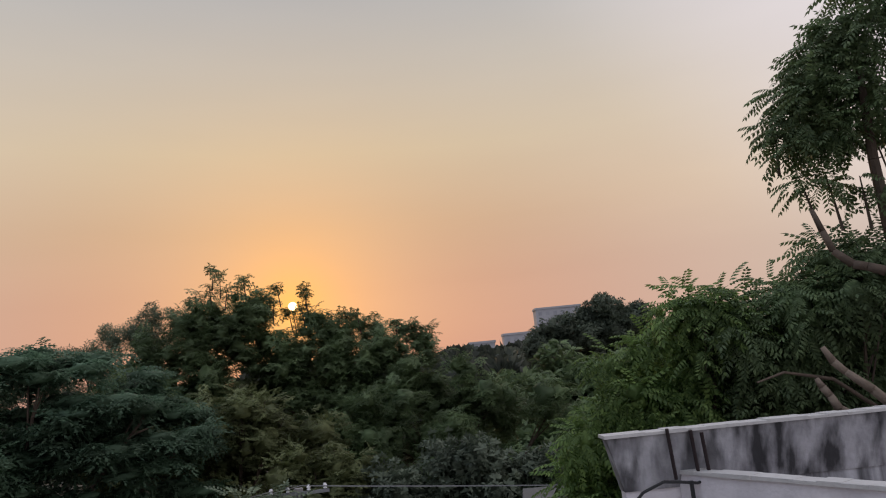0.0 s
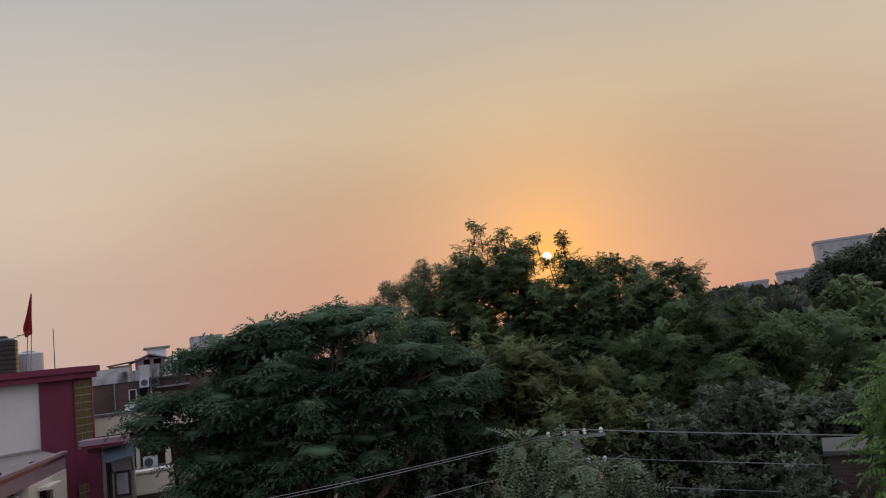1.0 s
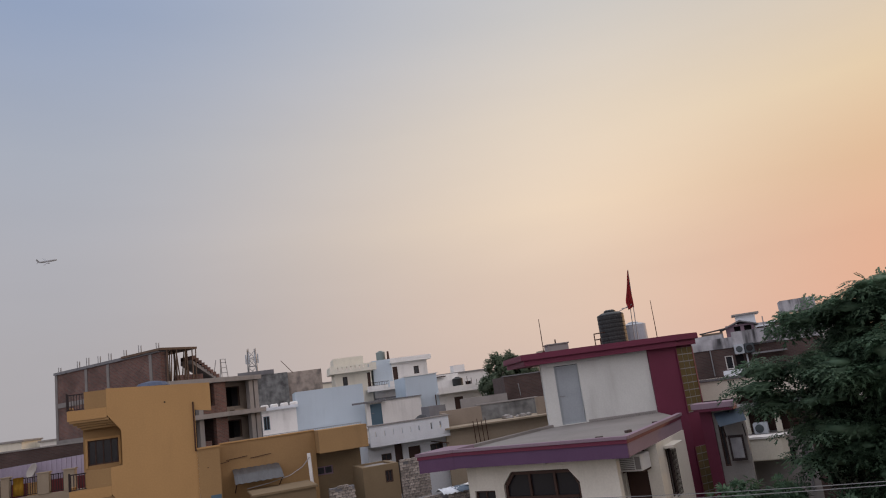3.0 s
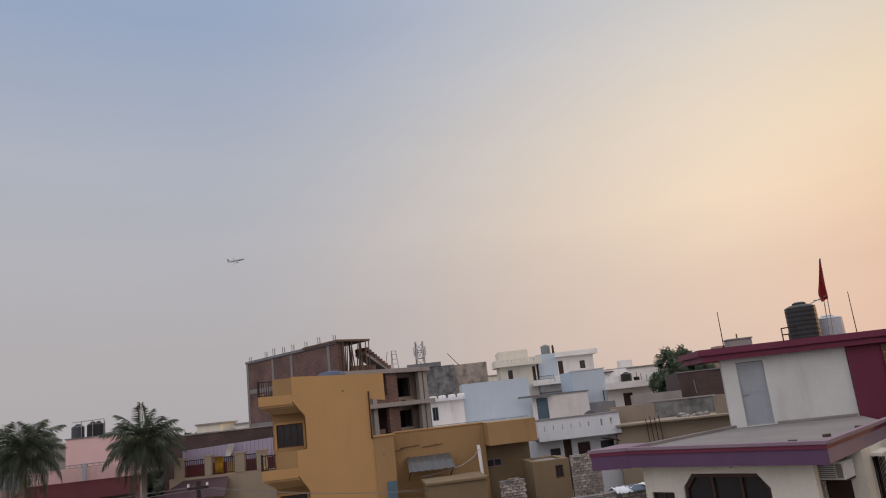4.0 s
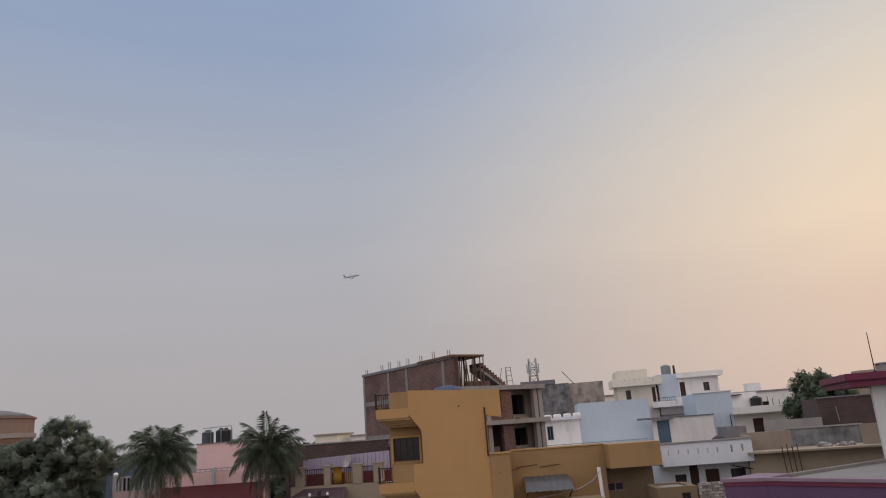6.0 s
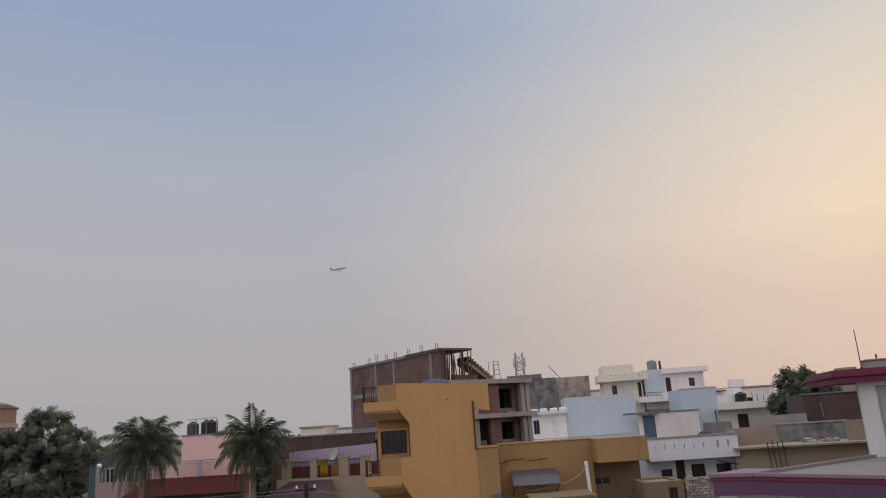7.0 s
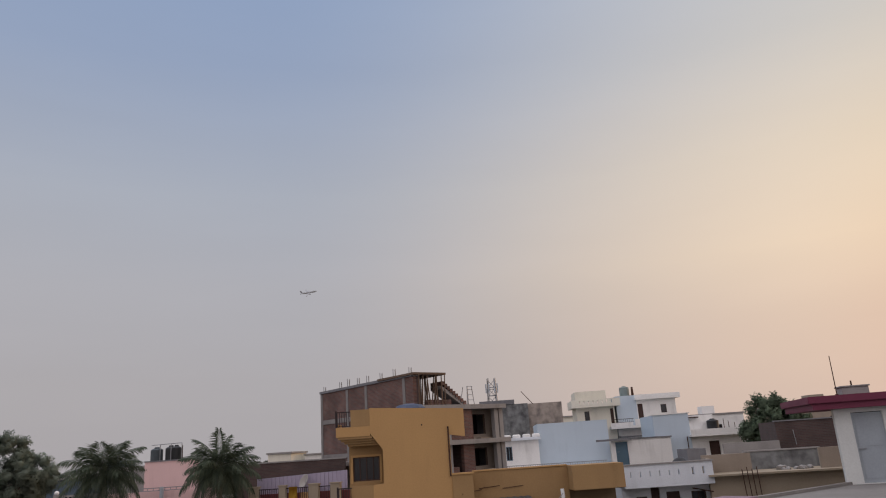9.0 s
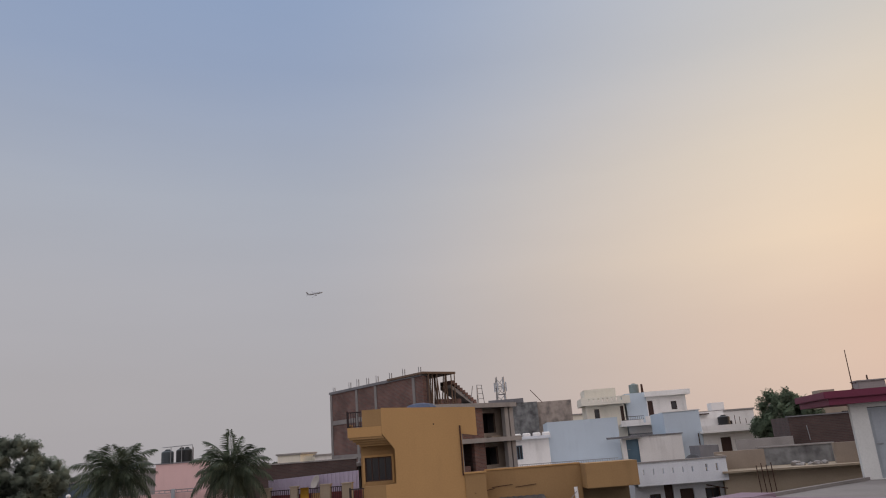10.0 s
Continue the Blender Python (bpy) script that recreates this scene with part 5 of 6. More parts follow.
    part("balcony_floor", boxes((1.1, 2.5, -.617, -.003, 8.75, 8.83)), WHITE_B, h3)
    part("side", boxes((-1.5, -1.2, .303, 6, 0, 10.3)), CONC_D, h3)
    part("roof", boxes((-1.2, 6.0, .303, 6, 10.1, 10.25)), CONCRETE, h3)
    part("upper_parapet", boxes((1.85, 3.9, -.35, -.2, 10.3, 10.98)), STAINED, h3, "grey-blue stained parapet")
    part("parapet_floor", boxes((1.85, 3.9, -.197, -.063, 10.3, 10.4)), CONCRETE, h3)
    part("drain_pipe", tube(bmesh.new(), (2.4, -.1, 9.1), (2.4, -.1, 10.25), .04), WHITE_B, h3)
    part("drain_pipe", tube(bmesh.new(), (.7, -.06, 8.9), (.7, -.06, 10.2), .03), STEEL, h3)
    part("canopy", boxes((2.6, 4.2, -.9, -.003, 9.75, 9.83)), CONC_D, h3)
    for i in range(2):
        a = thing("air_conditioner_unit", "pale outdoor air conditioner unit on a ledge" if i == 0 else "dark grey outdoor air conditioner unit on a ledge", "air conditioner", h3.matrix_world @ Matrix.Translation((1.85 + .48 * i, -.5, 9.85)), "outdoor units")
        part("casing", boxes((0, .45, 0, .35, 0, .48)), TANKWHITE if i == 0 else TANKGREY, a, bevel=.02)
        part("fan_grille", lathe(bmesh.new(), [(.16, 0), (.16, .02), (.05, .03)], 16), DARK if i else TANKGREY, a, m=pose(.22, -.003, .24, 90, 0, 0))
        part("bracket", boxes((.05, .1, 0, .5, -.05, -.003), (.35, .4, 0, .5, -.05, -.003)), RUST, a)
    h4 = thing("house", "low cream house with wide roof slab", "house", place(-23.9, 21.9, -42))
    part("wall", boxes((-1.0, 6.0, 0, .3, 0, 8.1)), BRICK_D, h4)
    part("fascia", boxes((-1.2, 6.2, -.6, -.4, 8.1, 9.0)), CREAM, h4)
    part("roof", boxes((-1.2, 6.2, -.397, 5, 8.6, 8.75)), CONCRETE, h4)
    part("soffit", boxes((-1.2, 6.2, -.397, -.003, 8.1, 8.2)), MAUVE, h4)
    part("roof_band", boxes((-1.25, 6.25, -.68, -.603, 8.9, 9.0)), CONC_D, h4)
    for x in (1.25, 1.45):
        part("vent_slot", boxes((x, x + .05, -.606, -.59, 8.72, 8.84), (x, x + .05, -.606, -.59, 8.32, 8.44)), DARK, h4)
    # annexe beside the maroon house
    h5 = thing("house", "narrow maroon annexe with blue sheet awning", "house", place(-17.6, 16.6, -55))
    part("wall", boxes((-.6, -.22, .5, .75, 0, 8.2)), PURPLE, h5)
    part("wall", holed(bmesh.new(), -.217, .75, 0, 8.2, .6, .8, [(-.1, .08, 6.35, 7.7)]), CONCRETE, h5)
    window(h5, -.1, .08, 6.35, 7.7, .66, bars=0)
    part("roof_edge", boxes((-.75, .62, .1, .9, 8.3, 8.47)), MAUVE, h5)
    part("roof_edge", boxes((-.7, .58, .15, .85, 8.203, 8.297)), PURPLE, h5)
    bm = bmesh.new()
    v = [bm.verts.new(p) for p in ((.12, -.25, 7.72), (.98, -.25, 7.86), (.75, .55, 8.2), (-.16, .55, 8.1))]
    bm.faces.new(v)
    bmesh.ops.solidify(bm, geom=bm.faces[:], thickness=.03)
    part("awning", bm, SHEET_B, h5, "slate blue sheet awning")
    for x in (.1, .72):
        part("strut", tube(bmesh.new(), (x + .1, -.2, 7.74), (x, .58, 7.3), .02), IRON, h5)
    sh = part("open_shutter", boxes((.17, .23, .44, .5, 6.53, 7.35), (.59, .65, .44, .5, 6.53, 7.35), (.233, .587, .44, .5, 6.53, 6.61), (.233, .587, .44, .5, 7.27, 7.35)), IRON, h5, "open iron-framed shutter")
    part("shutter_pane", boxes((.233, .587, .46, .48, 6.613, 7.267)), STAINED, h5, "dusty shutter pane")
    h6 = thing("house", "low cream house with a curved balcony under the trees", "house", place(-18.6, 18.8, -50))
    part("wall", holed(bmesh.new(), -.6, 2.0, 0, 7.0, .6, .8, [(1.2, 1.4, 5.9, 6.5)]), CONCRETE, h6)
    part("balcony_front", prism(bmesh.new(), [(-.6, .0), (.6, -.1), (1.05, .05), (1.25, .4), (1.25, .58), (-.6, .58)], 6.2, 6.95), CREAM, h6, "curved cream balcony front", bevel=.03)
    part("balcony_rail", prism(bmesh.new(), [(-.6, -.05), (.62, -.15), (1.1, .02), (1.32, .38), (1.32, .58), (-.6, .58)], 6.953, 7.02), WHITE, h6)
    part("window_pane", boxes((1.2, 1.4, .7, .73, 5.9, 6.5)), GLASS, h6)
    part("pillar", boxes((.95, 1.15, 1.2, 1.4, 7.0, 7.9), (-.05, .08, 1.2, 1.4, 7.0, 7.9)), CREAM, h6)
    part("back_wall", boxes((-.6, 1.7, 1.9, 2.1, 0, 7.9)), BROWN, h6)
    part("terrace_floor", boxes((-.6, 2.0, .803, 1.897, 6.85, 7.0)), CONCRETE, h6)
    part("canopy", boxes((-.8, 2.0, .9, 2.3, 7.903, 8.03)), CONC_D, h6)
    part("drain_pipe", tube(bmesh.new(), (1.75, .55, 5.0), (1.75, .55, 7.0), .04), CONC_D, h6)
    a = thing("air_conditioner_unit", "pale outdoor air conditioner unit behind a balcony", "air conditioner", h6.matrix_world @ Matrix.Translation((.2, .85, 7.003)), "outdoor units")
    part("casing", boxes((0, .5, 0, .3, 0, .4)), TANKWHITE, a, bevel=.02)
    part("fan_grille", lathe(bmesh.new(), [(.15, 0), (.15, .02), (.05, .03)], 16), TANKGREY, a, m=pose(.2, -.003, .2, 90, 0, 0))


mixed_rear_houses()


# ---- neighbour's parapet ----
def near_parapet():
    h = thing("parapet_wall", "soot-stained concrete roof parapet flaring outward", "parapet", pose(3.47, 7.75, -.05, 0, 0, 3.5))
    # flared upper band: its top leans out beyond the wall below
    bm = bmesh.new()
    sec = [(0, 9.16), (.22, 9.16), (.42, 8.5), (.2, 8.5)]
    a = [bm.verts.new((0 + (0 if z > 9 else .2), y, z)) for y, z in sec]
    b = [bm.verts.new((9, y, z)) for y, z in sec]
    bm.faces.new(a[::-1]), bm.faces.new(b)
    for i in range(4):
        j = (i + 1) % 4
        bm.faces.new((a[i], a[j], b[j], b[i]))
    part("flared_band", bm, SOOT, h)
    bm = bmesh.new()
    rnd = random.Random(3)
    for i in range(36):
        x = -.03 + i * .251
        box(bm, x, x + .249, -.03 + rnd.uniform(-.006, .006), .26, 9.163, 9.2 + rnd.uniform(-.006, .008))
    part("coping", bm, STAIN_TOP, h, "pale worn coping")
    part("wall", boxes((.21, 1.0, .22, .42, 0, 8.497)), LIMEWALL, h, "pale flaking limewashed wall")
    part("wall", boxes((1.003, 9, .22, .42, 0, 8.497)), SOOT, h)
    part("side_wall", prism(bmesh.new(), [(.21, .423), (.43, .423), (.95, 2.2), (.73, 2.2)], 0, 8.497), STAINED, h)
    part("roof", prism(bmesh.new(), [(.44, .423), (9, .423), (9, 2.2), (.96, 2.2)], 8.2, 8.35), CONCRETE, h)
    # lower wall standing before it
    l = thing("low_wall", "lower whitewashed wall with flaking stained top", "wall", pose(4.33, 8.0, 0, 0, 0, -55.5))
    part("wall", boxes((.0, 5, 0, .2, 0, 8.6)), LIMEWALL, l)
    bm = bmesh.new()
    for i in range(20):
        box(bm, i * .25, i * .25 + .2505, -.02 - rnd.uniform(0, .018), .21, 8.603 - rnd.uniform(0, .0), 8.64 + rnd.uniform(0, .012))
    part("coping", bm, STAIN_TOP, l, "chipped pale coping")
    for i, x in enumerate((.72, 1.0, 1.13)):
        p = thing("iron_rod", "rusty iron rod standing against the parapet", "rod", h.matrix_world @ Matrix.Translation((x, -.04, 0)), "iron rods")
        part("rod", tube(bmesh.new(), (.06, .06, 8.62), (0, -.03, 9.22 - .04 * i), .022), IRON, p)
    c = thing("cable", "black cable sagging over the wall corner", "cable", h.matrix_world)
    bm = bmesh.new()
    pts = [(.12, .1, 8.25), (.35, -.02, 8.52), (.6, -.05, 8.62), (.8, -.05, 8.6), (1.0, -.06, 8.57), (1.2, -.06, 8.62)]
    for a, b in zip(pts, pts[1:]):
        tube(bm, a, b, .018)
    part("strand", bm, BLACK, c)
    d = thing("downpipe", "thin black pipe down the white wall", "pipe", h.matrix_world)
    part("pipe", tube(bmesh.new(), (.95, -.05, 4), (.93, -.05, 8.6), .025), BLACK, d)


near_parapet()


def lane_hut():
    h = thing("hut", "small grey concrete hut roof among the foliage", "hut", place(2.95, 16.3, -95))
    part("wall", boxes((.1, 1.5, .1, .25, 0, 6.85)), BRICK_D, h)
    part("wall", boxes((.1, .25, .253, 1.5, 0, 6.85)), BRICK_D, h)
    part("roof", boxes((0, 1.7, 0, 1.7, 6.853, 6.95)), SHEET, h, bevel=.015)


lane_hut()


# ---- the roof underfoot ----
def own_roof():
    h = thing("own_building", "flat screeded roof terrace of a three-storey house", "building", pose(3.5, -5.5, 0, 0, 0, 0))
    part("wall", boxes((-5.2, 5.2, -6, 6.2, 0, 8.3)), WHITE, h)
    part("roof", boxes((-5.3, 5.3, -6.1, 6.3, 8.303, 8.5)), DECK, h)


own_roof()


# ---- blocks on the far ridge ----
def far_blocks():
    for x0, x1, y, z, fl in ((5.6, 14.5, 249, 18.2, 5), (18.8, 30.5, 268, 20.9, 6), (33.9, 52, 286, 30.6, 9)):
        h = thing("apartment_block", "distant apartment block, haze mixed into its pale grey colour", "building", pose(x0, y, 0), "far blocks")
        w = x1 - x0
        # no haze in the air here; the pale wall and window colours carry it
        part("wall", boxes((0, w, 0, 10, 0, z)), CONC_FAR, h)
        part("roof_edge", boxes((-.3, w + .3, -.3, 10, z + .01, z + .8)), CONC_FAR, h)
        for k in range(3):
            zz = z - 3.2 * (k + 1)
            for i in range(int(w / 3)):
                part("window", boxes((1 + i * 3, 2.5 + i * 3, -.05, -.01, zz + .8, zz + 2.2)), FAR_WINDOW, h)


far_blocks()


# ---- aeroplane ----
def aeroplane():
    az, el, d = radians(94.97), radians(12.62), 1500
    m = pose(-math.sin(az) * d * math.cos(el), math.cos(az) * d * math.cos(el), 10 + d * math.sin(el), 38, -8, 92)
    a = thing("aeroplane", "grey twin-engined airliner climbing in the haze", "aeroplane", m)
    part("fuselage", lathe(bmesh.new(), [(.2, -17), (.9, -14.5), (1.7, -10), (1.95, -4), (1.95, 9), (1.7, 13), (1.0, 15.5), (.2, 16.8)], 16), PLANE, a, m=pose(0, 0, 0, 0, 90, 0), smooth=True)

    def wing(pts, z0, z1):
        return prism(bmesh.new(), pts, z0, z1)
    for s in (-1, 1):
        part("wing", wing([(3.5, s * 1.5), (-2.5, s * 1.5), (-7, s * 16.5), (-5.5, s * 16.5)], -.6, -.2), PLANE, a)
        part("tailplane", wing([(-13, s * .8), (-16, s * .8), (-17.5, s * 6), (-16, s * 6)], .4, .6), PLANE, a)
        part("engine", lathe(bmesh.new(), [(.7, 0), (1.0, .6), (1.0, 2.5), (.6, 3.6)], 12), PLANE, a, m=pose(3.8, s * 5.5, -1.8, 0, -90, 0))
    part("fin", upright(bmesh.new(), [(-12, 1.5), (-16, 1.5), (-17.5, 7), (-15.5, 7)], -.2, .2), PLANE, a)


aeroplane()


# ---- trees ----
def leaf_quads(rows):
    """Leaflets (base, tip, half width, lift) as quads."""
    v, f = [], []
    for b, t, w, up in rows:
        b, t = np.array(b, float), np.array(t, float)
        d = t - b
        s = np.cross(d, (0, 0, 1.0))
        s = s / (np.linalg.norm(s) + 1e-9) * w
        mid = b + d * .45 + np.array((0, 0, up))
        k = len(v)
        v += [b, mid + s, t, mid - s]
        f.append((k, k + 1, k + 2, k + 3))
    return np.array(v), np.array(f)


def pinnate(n, length, leaf, width, sweep=.35, droop=.25):
    rows = []
    for i in range(n):
        u = (i + .8) / n
        x, z = length * u, -droop * length * u * u
        s = leaf * (1 - .45 * abs(u - .45))
        for sd in (-1, 1):
            rows.append(((x, 0, z), (x + s * sweep, sd * s, z - .18 * s), width, .0))
    rows.append(((length, 0, -droop * length), (length + leaf * .8, 0, -droop * length * 1.3), width, 0))
    return leaf_quads(rows)


def neem_leaf(n, length, leaf, width, droop=.35):
    """A compound leaf whose pointed leaflets hang from its stalk."""
    rows = []
    for i in range(n):
        u = (i + .7) / n
        x, z = length * u, -droop * length * u * u
        k = leaf * (1 - .4 * abs(u - .5))
        for sd in (-1, 1):
            rows.append(((x, 0, z), (x + k * .35, sd * k * .72, z - .62 * k), width, .004))
    rows.append(((length, 0, -droop * length), (length + leaf * .6, 0, -droop * length - leaf * .6), width, 0))
    rows.append(((0, 0, 0), (length, 0, -droop * length), .006, droop * length * .2))
    return leaf_quads(rows)


def rosette(fronds, pairs, length, leaf, width, droop, rnd):
    """Drooping compound leaves spreading like a parasol from one twig end."""
    rows = []
    for q in range(fronds):
        a = 2 * math.pi * (q + rnd.uniform(-.25, .25)) / fronds
        c, w = math.cos(a), math.sin(a)
        ln = length * rnd.uniform(.8, 1.15)

        def at(x, y, z):
            return (x * c - y * w, x * w + y * c, z)
        for i in range(pairs):
            u = (i + 1) / (pairs + .4)
            x, z = ln * u, ln * (.28 * u - droop * u * u)
            k = leaf * (1.1 - .5 * u)
            for sd in (-1, 1):
                rows.append((at(x, 0, z), at(x + k * .5, sd * k * .8, z - .3 * k), width, .006))
        z = ln * (.28 - droop)
        rows.append((at(ln * .55, 0, z * .4), at(ln * 1.12, 0, z * 1.25), width, .004))
    return leaf_quads(rows)


def tuft(n, leaf, width, rnd):
    rows = []
    for i in range(n):
        a, e = rnd.uniform(0, 2 * math.pi), rnd.uniform(-.4, .8)
        d = np.array((math.cos(a) * math.cos(e), math.sin(a) * math.cos(e), math.sin(e)))
        o = d * leaf * rnd.uniform(.05, .5)
        rows.append((o, o + d * leaf, width, leaf * .08))
    return leaf_quads(rows)


def spray(rng, template, pos, out, scale, droop=.35, wild=.6, level=1.0):
    """Copies of a leaf spray at pos, pointing along out with some droop."""
    tv, tf = template
    n = len(pos)
    f = out * (1, 1, level) + rng.normal(0, wild, (n, 3)) * (1, 1, level)
    f[:, 2] -= droop
    f /= np.linalg.norm(f, axis=1, keepdims=True) + 1e-9
    up = np.tile((0, 0, 1.0), (n, 1)) + out * .6 * level + rng.normal(0, .25, (n, 3))
    s = np.cross(up, f)
    s /= np.linalg.norm(s, axis=1, keepdims=True) + 1e-9
    u = np.cross(f, s)
    m = np.stack([f, s, u], 2) * scale[:, None, None]
    v = np.einsum("nij,kj->nki", m, tv) + pos[:, None]
    faces = tf[None] + (np.arange(n) * len(tv))[:, None, None]
    v, faces = v.reshape(-1, 3), faces.reshape(-1, tf.shape[1])
    # leaves turn their upper side outward
    nf = np.cross(v[faces[:, 1]] - v[faces[:, 0]], v[faces[:, 3]] - v[faces[:, 0]])
    face_out = np.repeat(out, len(tf), axis=0)
    back = (nf * face_out).sum(1) < 0
    faces[back] = faces[back][:, ::-1]
    return v, faces


def mesh_from(name, v, f, material, parent, label="", kind="", soft=None):
    me = bpy.data.meshes.new(name)
    me.vertices.add(len(v))
    me.vertices.foreach_set("co", np.ascontiguousarray(v, dtype=np.float32).ravel())
    k = f.shape[1]
    me.loops.add(len(f) * k)
    me.loops.foreach_set("vertex_index", np.ascontiguousarray(f, dtype=np.int32).ravel())
    me.polygons.add(len(f))
    me.polygons.foreach_set("loop_start", np.arange(0, len(f) * k, k, dtype=np.int32))
    me.update(calc_edges=True)
    if soft is not None:
        fn = np.cross(v[f[:, 1]] - v[f[:, 0]], v[f[:, -1]] - v[f[:, 0]])
        fn /= np.linalg.norm(fn, axis=1, keepdims=True) + 1e-12
        vn = np.zeros((len(v), 3))
        vn[f] = fn[:, None]
        vn = vn * .4 + soft
        vn /= np.linalg.norm(vn, axis=1, keepdims=True) + 1e-12
        me.polygons.foreach_set("use_smooth", np.ones(len(f), dtype=bool))
        me.normals_split_custom_set_from_vertices(vn.tolist())
    me.materials.append(material)
    ob = new(name, me)
    ob.parent = parent
    return tagged(ob, label, kind=kind)


def clumps_on(rng, masses, count, r0, r1, bottom=-.45):
    """Clump centres over the skins of some ellipsoids, so that the outline is lobed."""
    out = []
    area = np.array([m[3] * m[5] + m[4] * m[5] + m[3] * m[4] for m in masses])
    for m, k in zip(masses, np.maximum(4, (count * area / area.sum()).astype(int))):
        d = rng.normal(size=(k * 3, 3))
        d /= np.linalg.norm(d, axis=1, keepdims=True)
        d = d[d[:, 2] > bottom][:k]
        c = np.array(m[:3]) + d * np.array(m[3:6]) * rng.uniform(.80, 1.03, (len(d), 1))
        out += [(*p, rng.uniform(r0, r1)) for p in c]
    return np.array(out)


def tree(name, label, base, masses, count, r0, r1, template, per, material, seed, scale=(.8, 1.2), droop=.35, wild=.6, trunk_r=.3, limbs=7, trunk_mat=None, core=.36, extra=(), bottom=-.45, flat=1.0, wisps=0, level=1.0):
    rng = np.random.default_rng(seed)
    t = thing(name, label, "tree", pose(*base))
    cl = clumps_on(rng, masses, count, r0, r1, bottom)
    body = len(cl)
    if len(extra):
        cl = np.vstack([cl, np.array(extra)])
    pos, out = [], []
    for x, y, z, r in cl:
        n = max(8, int(2.1 * per * r * r))
        d = rng.normal(size=(n, 3))
        d /= np.linalg.norm(d, axis=1, keepdims=True)
        rad = r * rng.uniform(.15, 1.12, (n, 1)) ** .5
        p = d * rad * np.array((1, 1, flat))
        pos.append(p + (x, y, z)), out.append(d)
    if wisps:
        pick = cl[rng.integers(0, len(cl), wisps)]
        d = rng.normal(size=(wisps, 3))
        d[:, 2] = np.abs(d[:, 2]) + .4
        d /= np.linalg.norm(d, axis=1, keepdims=True)
        for k in range(4):
            pos.append(pick[:, :3] + d * pick[:, 3:4] * (1.0 + .14 * k) + rng.normal(0, .05, (wisps, 3))), out.append(d)
    pos, out = np.vstack(pos), np.vstack(out)
    v, f = spray(rng, template, pos, out, rng.uniform(*scale, len(pos)), droop, wild, level)
    # a ragged filler ball added in each clump to block light and deepen shade
    if core:
        bm = bmesh.new()
        bmesh.ops.create_icosphere(bm, subdivisions=2, radius=1)
        iv = np.array([q.co[:] for q in bm.verts])
        jf = np.array([[q.index for q in fc.verts] + [fc.verts[2].index] for fc in bm.faces])
        bm.free()
        heart, hf = [], []
        for i, (x, y, z, r) in enumerate(cl[:body]):
            heart.append(iv * np.array((1, 1, flat)) * core * r * rng.uniform(.45, 1.2, (len(iv), 1)) + (x, y, z))
            hf.append(jf[:, :3] + i * len(iv))
        mesh_from("inner_foliage", np.vstack(heart) - np.array(base), np.vstack(hf), material, t, kind="stuff")
    mesh_from("crown", v - np.array(base), f, material, t, kind="stuff", soft=np.repeat(out, len(template[0]), axis=0))
    # trunk and limbs
    b = np.array(base, float)
    ctr = np.mean([m[:3] for m in masses], axis=0)
    fork = np.array((b[0] * .6 + ctr[0] * .4, b[1] * .6 + ctr[1] * .4, b[2] + (ctr[2] - b[2]) * .55))
    part("trunk", tube(tube(bmesh.new(), (0, 0, 0), (fork - b) * .5 + (.1, .05, 0), trunk_r, trunk_r * .82, 10), (fork - b) * .5 + (.1, .05, 0), fork - b, trunk_r * .82, trunk_r * .6, 10), trunk_mat or BARK, t)
    if body < len(cl):
        for x, y, z, r in cl[body:]:
            tip = np.array((x, y, z + r * .3)) - b
            part("twig", tube(bmesh.new(), tip - (rng.normal(0, .12), 0, .9), tip, .03, .01, 5), trunk_mat or BARK, t)
    for i in range(limbs):
        c = cl[rng.integers(0, body)][:3] - (0, 0, .25)
        mid = fork + (c - fork) * .5 + rng.normal(0, .3, 3)
        bm = tube(bmesh.new(), fork - b, mid - b, trunk_r * .5, trunk_r * .3, 7)
        tube(bm, mid - b, c - b, trunk_r * .3, trunk_r * .08, 6)
        for k in range(3):
            e = c + rng.normal(0, .3, 3)
            tube(bm, mid + (c - mid) * (.4 + .2 * k) - b, e - b, trunk_r * .14, trunk_r * .03, 5)
        part("limb", bm, trunk_mat or BARK, t)
    return t


RN = random.Random(11)
NEEM_ROS = rosette(6, 3, .25, .11, .026, .55, RN)
SMALL_ROS = rosette(6, 2, .19, .10, .03, .5, RN)
NEEM_NEAR = neem_leaf(6, .40, .13, .025, .4)
FEATHER_ROS = rosette(7, 4, .40, .12, .03, .62, RN)
TUFT = tuft(11, .26, .06, RN)
TUFT_S = tuft(10, .17, .04, RN)
TUFT_F = tuft(7, .11, .016, RN)
TUFT_L = tuft(10, .5, .13, RN)

